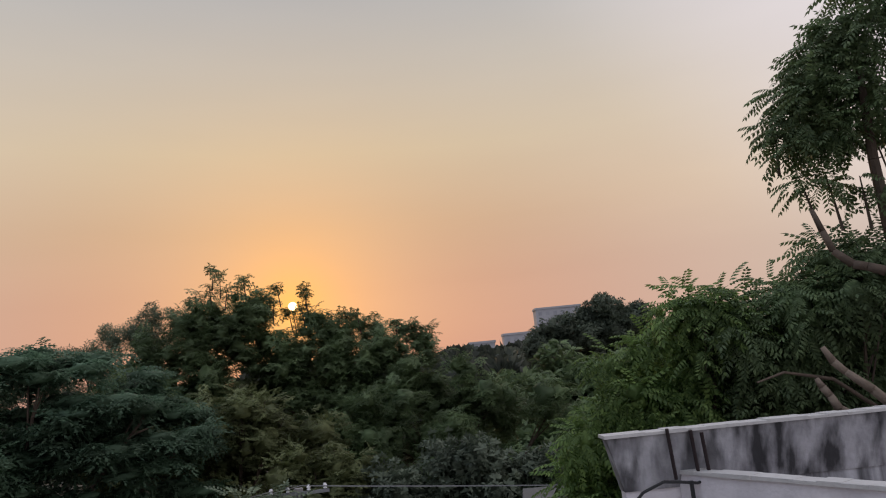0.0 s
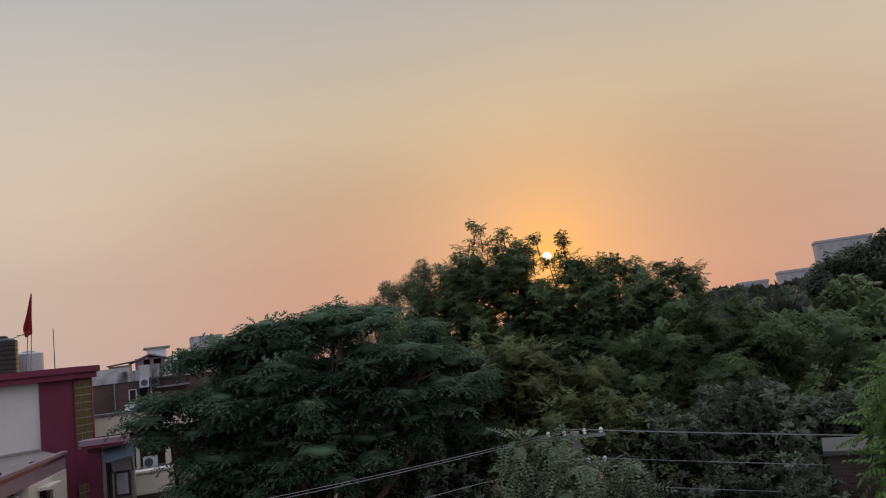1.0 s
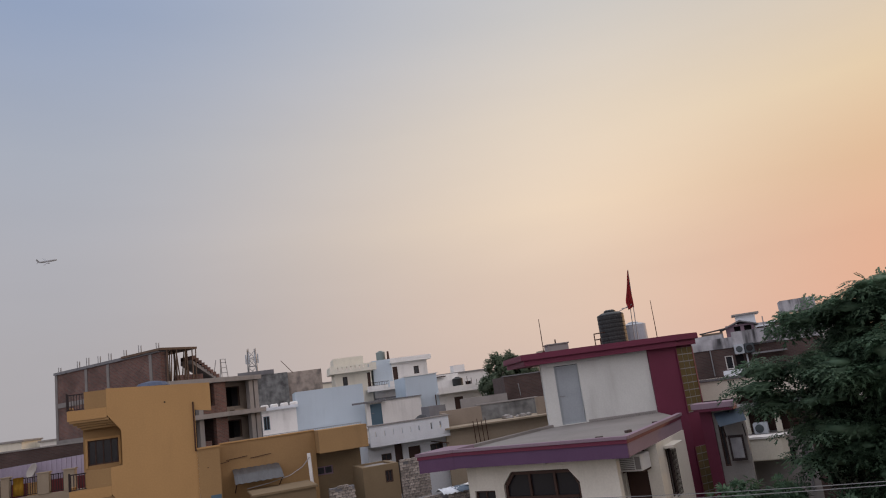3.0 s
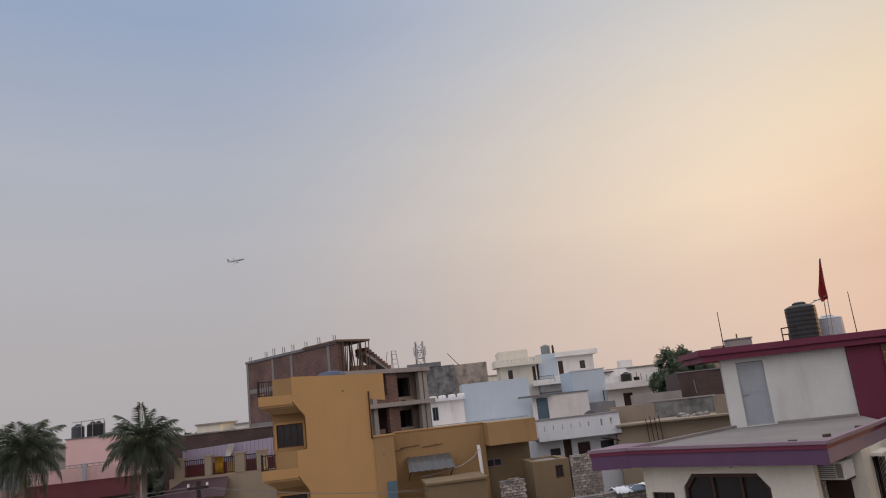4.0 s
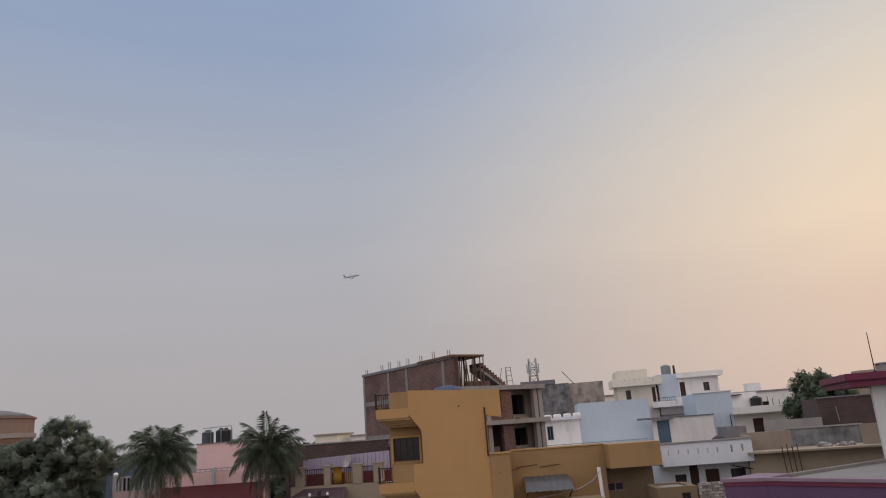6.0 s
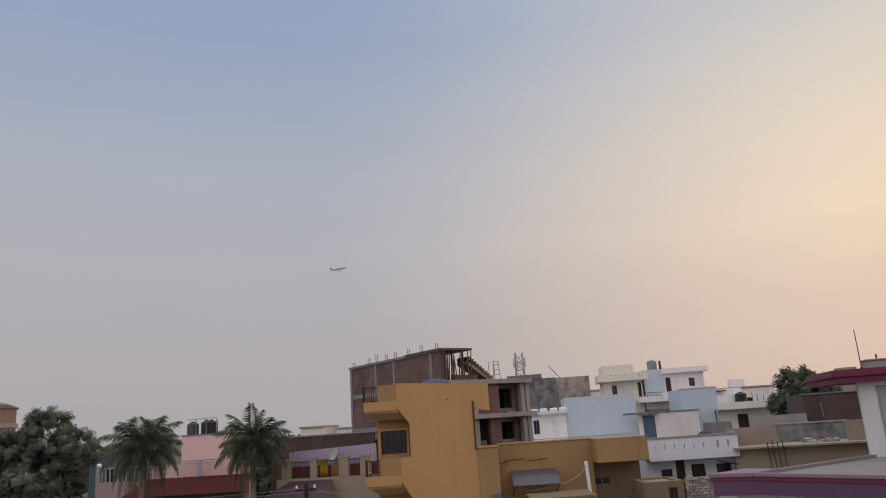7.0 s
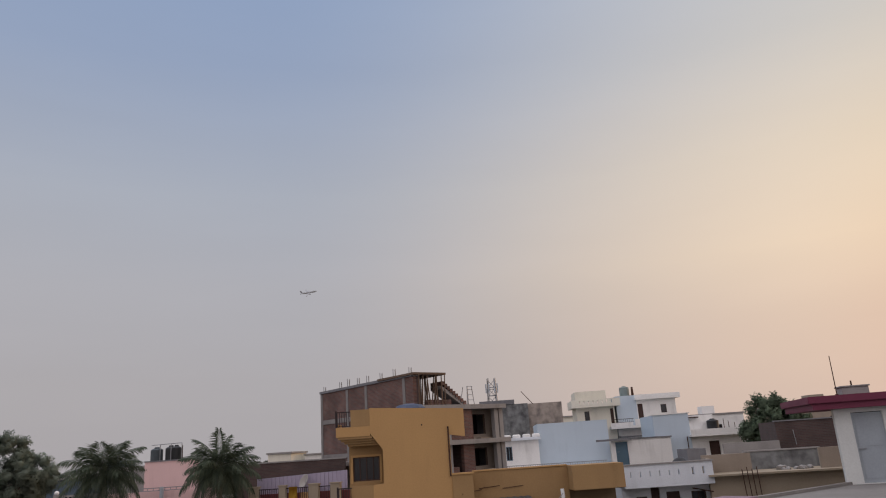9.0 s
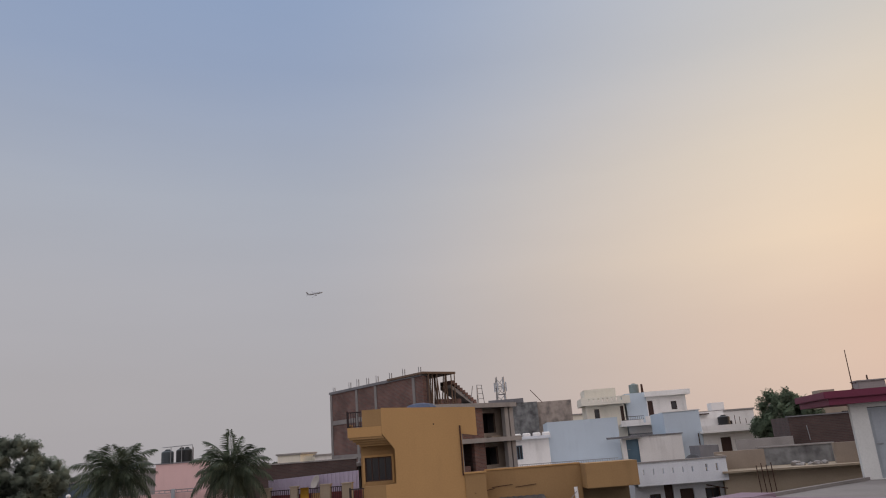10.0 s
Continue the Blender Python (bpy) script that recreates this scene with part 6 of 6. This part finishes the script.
# the tall neem with the sun behind it
tree("neem_tree", "tall dark neem tree against the setting sun", (-4.5, 30.0, 0),
     [(-7.4, 27.5, 12.3, 1.6, 1.8, 1.75), (-6.1, 27.9, 12.0, 1.3, 1.8, 1.6), (-8.9, 27.0, 11.9, 1.5, 1.6, 1.7), (-4.2, 28.3, 10.95, 1.5, 1.8, 1.7), (-2.5, 28.6, 10.9, 1.5, 1.8, 1.7), (-.7, 28.9, 10.5, 1.5, 1.7, 1.65), (-11.6, 27.2, 8.8, 2.2, 1.4, 2.0), (-13.4, 26.6, 8.4, 1.8, 1.2, 1.8), (-9.4, 23.8, 9.2, 1.6, 1.2, 1.6), (-11.0, 23.8, 8.9, 1.6, 1.2, 1.6), (-8.2, 25.5, 9.9, 1.4, 1.2, 1.3), (-5.4, 27.3, 10.8, 1.2, 1.2, 1.1), (-9.2, 26.0, 10.4, 1.2, 1.0, 1.2), (1.0, 29.0, 8.6, 1.4, 1.6, 1.6), (-10.3, 26.6, 10.1, 1.5, 1.5, 1.9), (-4.0, 28.3, 7.4, 6.2, 2.4, 3.0), (-6.8, 27.6, 9.6, 2.6, 1.6, 1.6), (-9.3, 26.6, 8.6, 1.9, 1.5, 1.6), (-2.4, 28.4, 8.8, 2.4, 1.6, 1.4)],
     430, .45, .8, NEEM_ROS, 35, NEEM, 21, limbs=9, trunk_r=.45, droop=.1, wild=.35, level=.5, core=.42,
     extra=[(-7.7, 27.0, 14.95, .22), (-7.45, 27.0, 14.6, .26), (-7.9, 27.0, 14.3, .34), (-8.4, 26.8, 13.9, .42), (-7.2, 27.1, 14.1, .34), (-6.6, 27.3, 14.5, .26), (-6.75, 27.3, 14.05, .34), (-6.2, 27.3, 13.6, .4), (-5.35, 27.6, 14.1, .24), (-5.75, 27.5, 13.75, .32), (-5.5, 27.6, 13.4, .3), (-4.3, 27.8, 13.95, .24), (-4.75, 27.7, 12.85, .34), (-4.95, 27.7, 13.0, .3), (-4.4, 27.7, 13.15, .26), (-4.0, 27.9, 12.7, .4), (-3.6, 27.9, 12.4, .4), (-4.2, 27.8, 13.6, .2), (-2.75, 28.1, 12.85, .3), (-3.15, 28.0, 12.5, .34), (-2.25, 28.2, 12.7, .28), (-2.4, 28.2, 12.2, .4), (.1, 28.4, 12.0, .3), (-.65, 28.4, 12.3, .26), (-.3, 28.4, 11.9, .36), (-1.3, 28.3, 12.1, .34), (.4, 28.4, 11.4, .36), (-9.2, 26.4, 13.2, .36), (-8.8, 26.5, 12.9, .4)])
# thin-leaved lighter tree at its shoulder
tree("acacia_tree", "thin-leaved pale tree behind the neem", (-12.5, 29.5, 0), [(-10.5, 28.6, 12.6, 1.2, 1.1, 1.2), (-11.9, 28.0, 11.8, 1.3, 1.2, 1.3), (-13.5, 27.2, 11.1, 1.5, 1.2, 1.2), (-15.2, 27.0, 9.9, 1.8, 1.4, 1.4)], 170, .22, .42, TUFT_F, 210, GREYLEAF, 5, core=0, limbs=16, trunk_r=.16)
# feathery-leaved tree before it
tree("gulmohar_tree", "dark feathery-leaved spreading tree by the houses", (-9.8, 17.4, 0),
     [(-9.6, 16.6, 9.75, 2.2, 2.2, 1.85), (-11.3, 15.6, 9.6, 1.7, 1.8, 1.35), (-12.4, 14.7, 9.0, 1.1, 1.2, .9), (-8.0, 17.7, 9.75, 1.8, 1.9, 1.85), (-9.9, 16.6, 7.4, 2.4, 2.0, 1.5), (-6.7, 18.6, 8.4, 1.4, 1.5, 1.8), (-11.6, 15.4, 7.6, 1.3, 1.2, 1.0)],
     170, .5, .9, FEATHER_ROS, 19, FEATHER, 8, droop=.05, wild=.28, flat=.38, level=.3, limbs=11, trunk_r=.28, bottom=-.6, core=.72)
# olive-toned tree in the middle
tree("olive_toned_tree", "olive green leafy tree below the neem", (-5.0, 22.5, 0),
     [(-5.9, 22.0, 8.0, 2.3, 2.0, 2.1), (-4.0, 21.8, 7.0, 2.2, 2.0, 2.0), (-7.0, 22.4, 6.6, 2.0, 2.0, 2.0), (-8.4, 23.0, 7.6, 2.2, 2.0, 2.2), (-7.2, 20.0, 5.6, 1.6, 1.4, 1.6)],
     120, .5, .85, SMALL_ROS, 42, OLIVELEAF, 14, droop=.1, wild=.4, level=.5, core=.5, limbs=6, trunk_r=.25)
tree("dark_tree", "dark dense tree below the neem", (1.2, 26.5, 0),
     [(.6, 26.0, 8.2, 3.2, 2.4, 2.6), (3.4, 26.5, 7.2, 2.8, 2.4, 2.4), (-1.4, 25.6, 6.6, 2.6, 2.2, 2.4), (2.2, 24.5, 5.4, 3.2, 2, 2.2)],
     110, .6, .95, NEEM_ROS, 24, NEEM, 31, droop=.1, wild=.4, level=.5, core=.5, limbs=6, trunk_r=.3)
tree("small_leafy_tree", "small dense tree with upright rounded sprays", (-1.6, 21.0, 0),
     [(-2.0, 20.6, 6.6, 1.5, 1.3, 1.4), (-.6, 20.6, 5.9, 1.5, 1.3, 1.3)], 44, .35, .55, SMALL_ROS, 60, OLIVELEAF, 17, droop=.1, wild=.4, level=.5, limbs=4, trunk_r=.16, extra=[(-2.15, 20.55, 8.0, .42), (-2.75, 20.5, 7.6, .4)])
tree("grey_green_tree", "dusty grey-green drooping tree under the wires", (-2.6, 16.6, 0),
     [(-2.9, 16.0, 6.2, 1.35, 1.1, 1.3), (-1.7, 16.2, 5.8, 1.1, 1.0, 1.2)], 45, .35, .6, pinnate(6, .4, .13, .03, .3, .6), 75, GREYLEAF, 19, droop=.8, limbs=5, trunk_r=.14)
# bright neem beside the parapet; its shaded right part is split off below
tree("bright_neem_tree", "bright green neem with long leaf sprays beside the parapet", (6.4, 13.0, 0),
     [(5.1, 12.0, 9.35, .8, .8, .75), (4.55, 12.1, 8.5, .75, .7, .8), (6.15, 11.7, 10.15, .75, .8, .7), (5.6, 12.5, 8.6, 1.2, .8, 1.2), (4.3, 12.3, 7.4, .9, .7, .9)],
     72, .3, .5, NEEM_NEAR, 170, NEEM_B, 23, core=.45, droop=.2, wild=.4, level=.7, limbs=6, trunk_r=.16, scale=(.8, 1.2), wisps=10)
# same neem farther right, its shade painted by the duller leaf colour
tree("shaded_neem_tree", "right part of the parapet neem, shade put in as duller leaves", (8.6, 12.6, 0),
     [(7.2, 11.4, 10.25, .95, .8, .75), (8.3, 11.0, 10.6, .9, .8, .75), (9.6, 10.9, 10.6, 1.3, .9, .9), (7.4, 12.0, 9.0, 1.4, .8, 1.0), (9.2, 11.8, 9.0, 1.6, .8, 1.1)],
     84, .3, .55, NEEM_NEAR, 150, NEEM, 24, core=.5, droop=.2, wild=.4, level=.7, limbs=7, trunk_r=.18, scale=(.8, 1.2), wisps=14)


def bough(base, pts):
    """A crooked bough through points (x, y, z, radius)."""
    bm = bmesh.new()
    o = Vector(base)
    for a, b in zip(pts, pts[1:]):
        tube(bm, Vector(a[:3]) - o, Vector(b[:3]) - o, a[3], b[3], 9)
    return bm


def tall_neem():
    base = (9.7, 11.6, 0)
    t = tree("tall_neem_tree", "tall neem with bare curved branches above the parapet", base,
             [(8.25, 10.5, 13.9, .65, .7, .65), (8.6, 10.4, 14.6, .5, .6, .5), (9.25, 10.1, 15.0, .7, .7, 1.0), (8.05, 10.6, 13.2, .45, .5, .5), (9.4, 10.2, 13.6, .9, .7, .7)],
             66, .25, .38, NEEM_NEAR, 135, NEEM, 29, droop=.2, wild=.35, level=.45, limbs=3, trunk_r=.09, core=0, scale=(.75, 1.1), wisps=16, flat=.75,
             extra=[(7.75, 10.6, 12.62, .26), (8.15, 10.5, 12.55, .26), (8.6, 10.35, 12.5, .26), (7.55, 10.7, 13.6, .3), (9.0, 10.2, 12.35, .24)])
    part("bent_branch", bough(base, [(9.6, 11.5, 7, .12), (9.35, 11.0, 10.4, .11), (8.9, 10.35, 11.7, .095), (8.78, 10.2, 12.8, .08), (8.82, 10.15, 14.4, .05)]), BARK, t)
    part("bent_branch", bough(base, [(9.4, 11.1, 9.9, .1), (9.0, 9.9, 10.72, .092), (8.56, 9.2, 10.9, .085), (8.3, 9.3, 10.96, .072), (8.14, 9.4, 10.92, .078), (7.95, 9.5, 11.02, .066), (7.8, 9.6, 11.08, .068), (7.6, 9.7, 11.32, .052), (7.52, 9.75, 11.64, .05), (7.44, 9.8, 12.0, .035)]), BARK, t, smooth=True)
    part("bare_limb", bough(base, [(6.75, 8.85, 9.93, .035), (6.84, 8.8, 9.72, .055), (6.95, 8.75, 9.58, .048), (7.2, 8.65, 9.33, .062), (7.6, 8.8, 8.98, .07), (9.5, 11.3, 7.0, .12)]), PALEBARK, t, "bare pale cut limb", smooth=True)
    part("bare_limb", bough(base, [(6.62, 8.9, 9.52, .03), (6.67, 8.88, 9.4, .052), (6.74, 8.85, 9.28, .05), (6.8, 8.8, 9.1, .06), (7.6, 9.4, 8.7, .11), (9.5, 11.3, 6.6, .12)]), PALEBARK, t, "bare pale cut limb", smooth=True)
    part("bare_limb", bough(base, [(6.1, 9.6, 9.5, .012), (6.6, 9.8, 9.6, .02), (7.6, 10.4, 9.4, .03), (9.4, 11.2, 8.2, .05)]), BARK, t)


tall_neem()

# trees farther off
# growth added as dark filling where the ground below the gulmohar is shaded
tree("dark_shrub", "dark leafy filling added to deepen the shade under the feathery tree", (-9.8, 17.2, 0), [(-12.4, 16.4, 6.5, 1.0, .9, 1.1), (-11.2, 17.2, 6.9, 1.3, 1.0, 1.2), (-9.6, 18.2, 6.4, 1.7, 1.2, 1.3), (-10.6, 15.6, 4.4, 1.6, 1.1, 1.2), (-7.6, 18.6, 5.6, 1.8, 1.2, 1.4)], 62, .45, .75, TUFT_S, 85, DARKLEAF, 73, limbs=4, trunk_r=.1)
tree("dark_shrub", "dark leafy shrub in the lane below the wires", (4.2, 17.2, 0), [(3.6, 17.0, 4.6, 1.7, 1.2, 1.4), (5.8, 16.4, 4.4, 1.7, 1.2, 1.5), (1.6, 18.4, 4.6, 1.7, 1.2, 1.4), (7.4, 15.4, 5.0, 1.6, 1.2, 1.6), (-.2, 20.2, 5.6, 1.6, 1.1, 1.6), (1.6, 20.6, 6.2, 1.5, 1.1, 1.5), (3.4, 20.2, 6.0, 1.6, 1.1, 1.5)], 95, .5, .85, TUFT_S, 95, DARKLEAF, 67, limbs=4, trunk_r=.1)
tree("round_tree", "dark round tree far behind the garden", (13.0, 60, 0), [(9.3, 58, 10.9, 1.8, 2, 1.9), (11.6, 58, 11.8, 2.0, 2, 2.0), (13.8, 58, 12.3, 1.9, 2, 2.1), (16.0, 58, 11.6, 2.0, 2, 2.0), (17.8, 59, 9.8, 1.6, 2, 2.0), (13, 59, 8.4, 4.6, 2, 2.6)], 150, .6, 1.0, TUFT, 45, DARKLEAF, 37, limbs=4)
tree("garden_tree", "dull green tree in the middle distance", (9, 42, 0), [(7.5, 41, 7.2, 4, 3, 2.4), (12.5, 40, 7.4, 4, 3, 2.4), (4.2, 40, 5.8, 3, 2.5, 2.2), (9, 36, 5.0, 5, 2.5, 2.2)], 90, .9, 1.5, TUFT_L, 16, NEEM, 41, limbs=4)
tree("garden_tree", "dull green tree in the middle distance", (10, 25, 0), [(8.5, 25, 5.6, 3.5, 2.4, 2.4), (5.6, 21, 4.6, 2.6, 2.0, 2.0), (13, 24, 7.5, 3.5, 2.4, 3)], 70, .7, 1.2, TUFT, 28, NEEM, 43, limbs=4)
tree("roof_height_tree", "leafy tree rising behind the white houses", (-46.8, 25.0, 0), [(-46.8, 24.9, 10.4, 1.7, 1.5, 1.5), (-46.2, 25.8, 9.8, 1.3, 1.2, 1.3), (-47.4, 24.2, 9.6, 1.0, 1.0, 1.2)], 70, .35, .6, SMALL_ROS, 55, HAZEGREEN, 47, limbs=5, trunk_r=.2, core=.6, droop=.1, extra=[(-47.2, 24.2, 12.1, .35), (-46.6, 25.2, 12.1, .3)])
# the veil of haze over these two crowns is in their leaf colour
tree("tall_roadside_tree", "tall tree beyond the palms, haze mixed into its grey-green leaves", (-55.5, -28.3, 0), [(-55.4, -28.0, 10.9, 1.7, 1.6, 2.2), (-56.4, -26.1, 9.6, 1.4, 1.3, 1.8), (-54.4, -30.4, 9.6, 2.2, 1.7, 1.9), (-55, -28.5, 7, 3.4, 2, 2.8), (-55.2, -27.2, 9.3, 1.6, 1.6, 2.0), (-53.6, -32, 8.6, 2.2, 1.8, 2.4)], 230, .42, .7, SMALL_ROS, 70, HAZELEAF, 53, limbs=6, trunk_r=.25, core=.7, droop=.1)
tree("tall_roadside_tree", "tall tree beyond the palms, haze mixed into its grey-green leaves", (-52, -34.5, 0), [(-52, -34, 8.6, 2.6, 2.0, 2.4), (-50.5, -31, 7.0, 2.6, 2, 2.2)], 110, .5, .8, SMALL_ROS, 70, HAZELEAF, 59, limbs=4, trunk_r=.25, core=.7, droop=.1)
tree("shrub", "leafy shrub below the maroon house", (-12.9, 13.4, 0), [(-13.4, 13.6, 5.4, 1.4, 1.2, 1.1), (-12, 13, 4.6, 1.5, 1.2, 1.2), (-11, 13.6, 5.0, 1.4, 1.2, 1.2)], 40, .35, .6, TUFT_S, 110, FEATHER, 61, limbs=3, trunk_r=.1)


def far_woods():
    rng = np.random.default_rng(71)
    vs, fs, k = [], [], 0
    for az0, az1, d0, d1, h0, h1, n in ((-60, 16, 75, 230, 8.5, 16.5, 420), (16, 75, 90, 260, 6, 10.0, 240), (75, 140, 110, 300, 5, 8.2, 300)):
        az, d = np.radians(rng.uniform(az0, az1, n)), rng.uniform(d0, d1, n)
        for a, dd in zip(az, d):
            h = h0 + (h1 - h0) * (dd - d0) / (d1 - d0) * rng.uniform(.6, 1)
            r = rng.uniform(2, 4)
            c = np.array((-math.sin(a) * dd, math.cos(a) * dd, h - r * .7))
            m = 44
            dirs = rng.normal(size=(m, 3))
            dirs /= np.linalg.norm(dirs, axis=1, keepdims=True)
            p = c + dirs * r * rng.uniform(.7, 1.1, (m, 1)) * (1, 1, .8)
            v, f = spray(rng, FARTUFT, p, dirs, rng.uniform(.8, 1.3, m), .1, .6)
            vs.append(v), fs.append(f + k)
            k += len(v)
            stem = np.array([(-.6, 0, 0), (.6, 0, 0), (.8, 0, c[2]), (-.8, 0, c[2])]) + (c[0], c[1], 0)
            vs.append(stem), fs.append(np.array([[0, 1, 2, 3]]) + k)
            k += 4
    w = mesh_from("far_woods", np.vstack(vs), np.vstack(fs), FARLEAF, None)
    tagged(w, "belt of distant mixed trees, haze mixed into their leaf colour", "woods", kind="stuff")


FARTUFT = tuft(3, 1.7, .7, RN)
far_woods()


def palm(base, height, crown, seed, label, spears=1):
    rng = random.Random(seed)
    t = thing("palm_tree", label, "palm", pose(*base), "palms")
    bm = bmesh.new()
    n = 12
    for i in range(n):
        z0, z1 = height * i / n, height * (i + 1) / n
        tube(bm, (0, 0, z0), (0, 0, z1), .17 - .05 * i / n, .155 - .05 * i / n, 10, False)
    part("trunk", bm, PALMTRUNK, t, "ringed grey trunk")
    part("crownshaft", lathe(bmesh.new(), [(.13, height - .01), (.15, height + .2), (.07, height + .7)], 10), PALMLEAF, t, "green crownshaft")
    for i in range(40):
        a = 2 * math.pi * i * .381966
        u0 = i / 39
        up = 1.3 - 2.1 * u0 ** .85 if i >= spears else 1.5 - .1 * i
        L = crown * rng.uniform(.85, 1.1) * (.72 + .4 * u0 if i >= spears else .72)
        bend = .75 + 1.0 * u0 if i >= spears else .45
        pos, spine = Vector((0, 0, height + .35)), []
        for k in range(11):
            e = max(-1.45, up - bend * (k / 10) ** 1.4)
            spine.append(pos.copy())
            pos = pos + Vector((math.cos(a) * math.cos(e), math.sin(a) * math.cos(e), math.sin(e))) * L / 10
        bm = bmesh.new()
        for n, (p, q) in enumerate(zip(spine, spine[1:])):
            tube(bm, p, q, .022 - .0015 * n, .0205 - .0015 * n, 4, False)
            d = (q - p).normalized()
            s = Vector((-math.sin(a), math.cos(a), 0))
            for j in range(5):
                u = (n + j / 5) / 10
                if u < .12:
                    continue
                o = p.lerp(q, j / 5)
                ln = (.62 * math.sin(math.pi * min(.93, .18 + .78 * u)) + .14) * rng.uniform(.8, 1.2)
                for sd in (-1, 1):
                    hang = .25 + .9 * min(1.0, u0 * 1.5) + rng.uniform(-.2, .25)
                    way = (s * sd * .75 + d * .75 + Vector((0, 0, -hang * .55))).normalized()
                    if i < spears:
                        way, hang, ln = (s * sd * .7 + d * .9).normalized(), .6, ln * .75
                    mid = o + way * ln * .55
                    tip = mid + (way + Vector((0, 0, -hang * 1.1))).normalized() * ln * .55
                    wv = d * .022
                    v = [bm.verts.new(o), bm.verts.new(mid - wv), bm.verts.new(tip), bm.verts.new(mid + wv)]
                    bm.faces.new(v)
        part("frond", bm, PALMLEAF, t)
    return t


palm((-35.4, -13.9, 0), 9.75, 2.35, 1, "royal palm with drooping dark fronds before the pink house", 0)
palm((-34.8, -8.6, 0), 9.6, 2.2, 2, "royal palm with arching dark fronds and upright spears", 2)


# ---- electricity pole and wires ----
def electricity_pole():
    p = thing("electricity_pole", "concrete electricity pole with cross-arm and white insulators", "pole", pose(-2.45, 17.1, 0, 0, 0, 10))
    part("post", boxes((-.11, .11, -.09, .09, 0, 7.6)), CONCRETE, p, bevel=.015)
    for z in (7.45, 6.75):
        part("cross_arm", boxes((-.75, .75, -.13, -.093, z, z + .08)), STEEL, p)
        for x in (-.65, -.25, .25, .65):
            part("insulator", lathe(bmesh.new(), [(.02, z + .083), (.05, z + .1), (.03, z + .14), (.055, z + .16), (.03, z + .22)], 10, x, -.11), PORCELAIN, p)
    return p


electricity_pole()


def sagging(a, b, sag, r=.014, label="aluminium overhead wire sagging between poles", n=16):
    w = thing("overhead_wire", label, "wire", None, "overhead wires")
    bm = bmesh.new()
    a, b = Vector(a), Vector(b)
    pts = [a.lerp(b, i / n) - Vector((0, 0, 4 * sag * (i / n) * (1 - i / n))) for i in range(n + 1)]
    rings = []
    for p in pts:
        rings.append([bm.verts.new(p + Vector((0, 0, r)) if k == 0 else p + Vector((r * .87 * (1 if k == 1 else -1) * .7, r * .87 * (1 if k == 1 else -1) * -.7, -r * .5))) for k in range(3)])
    for p, q in zip(rings, rings[1:]):
        for k in range(3):
            bm.faces.new((p[k], p[(k + 1) % 3], q[(k + 1) % 3], q[k]))
    part("strand", bm, WIRE, w)


for k, (dx, z) in enumerate(((-.12, 7.68), (.1, 7.67), (.0, 7.0), (.2, 6.98), (.1, 6.35))):
    if k != 3:
        sagging((-2.45 + dx, 17.0, z), (-17.5 + .2 * k, 6.2 - .8 * k, z - .42 + .02 * k), .3, .009)
    sagging((-2.45 + dx, 17.0, z), (24.0, 17.6 + .3 * k, z - 1.7), .25, .009)


# ---- second pole before the ochre house ----
def street_pole():
    p = thing("electricity_pole", "slim dark electricity pole with a short cross-arm", "pole", pose(-23.3, -4.6, -.25, 0, 0, 85))
    part("post", boxes((-.055, .055, -.055, .055, 0, 8.85)), IRON, p, bevel=.01)
    part("cross_arm", boxes((-.32, .32, -.12, -.083, 8.62, 8.7)), IRON, p)
    for x in (-.28, .28):
        part("insulator", lathe(bmesh.new(), [(.03, 8.703), (.045, 8.73), (.03, 8.77), (.04, 8.8)], 10, x, -.1), PORCELAIN, p)


street_pole()
for k, z in enumerate((8.7, 8.6)):
    sagging((-23.3, -4.6 + .25 * k, z - .25), (-17.5, -22.0 - k, z + .6), .25, .008)
    sagging((-23.3, -4.6 + .25 * k, z - .25), (-26.5, 3.4 + k, z - 1.6), .2, .008)
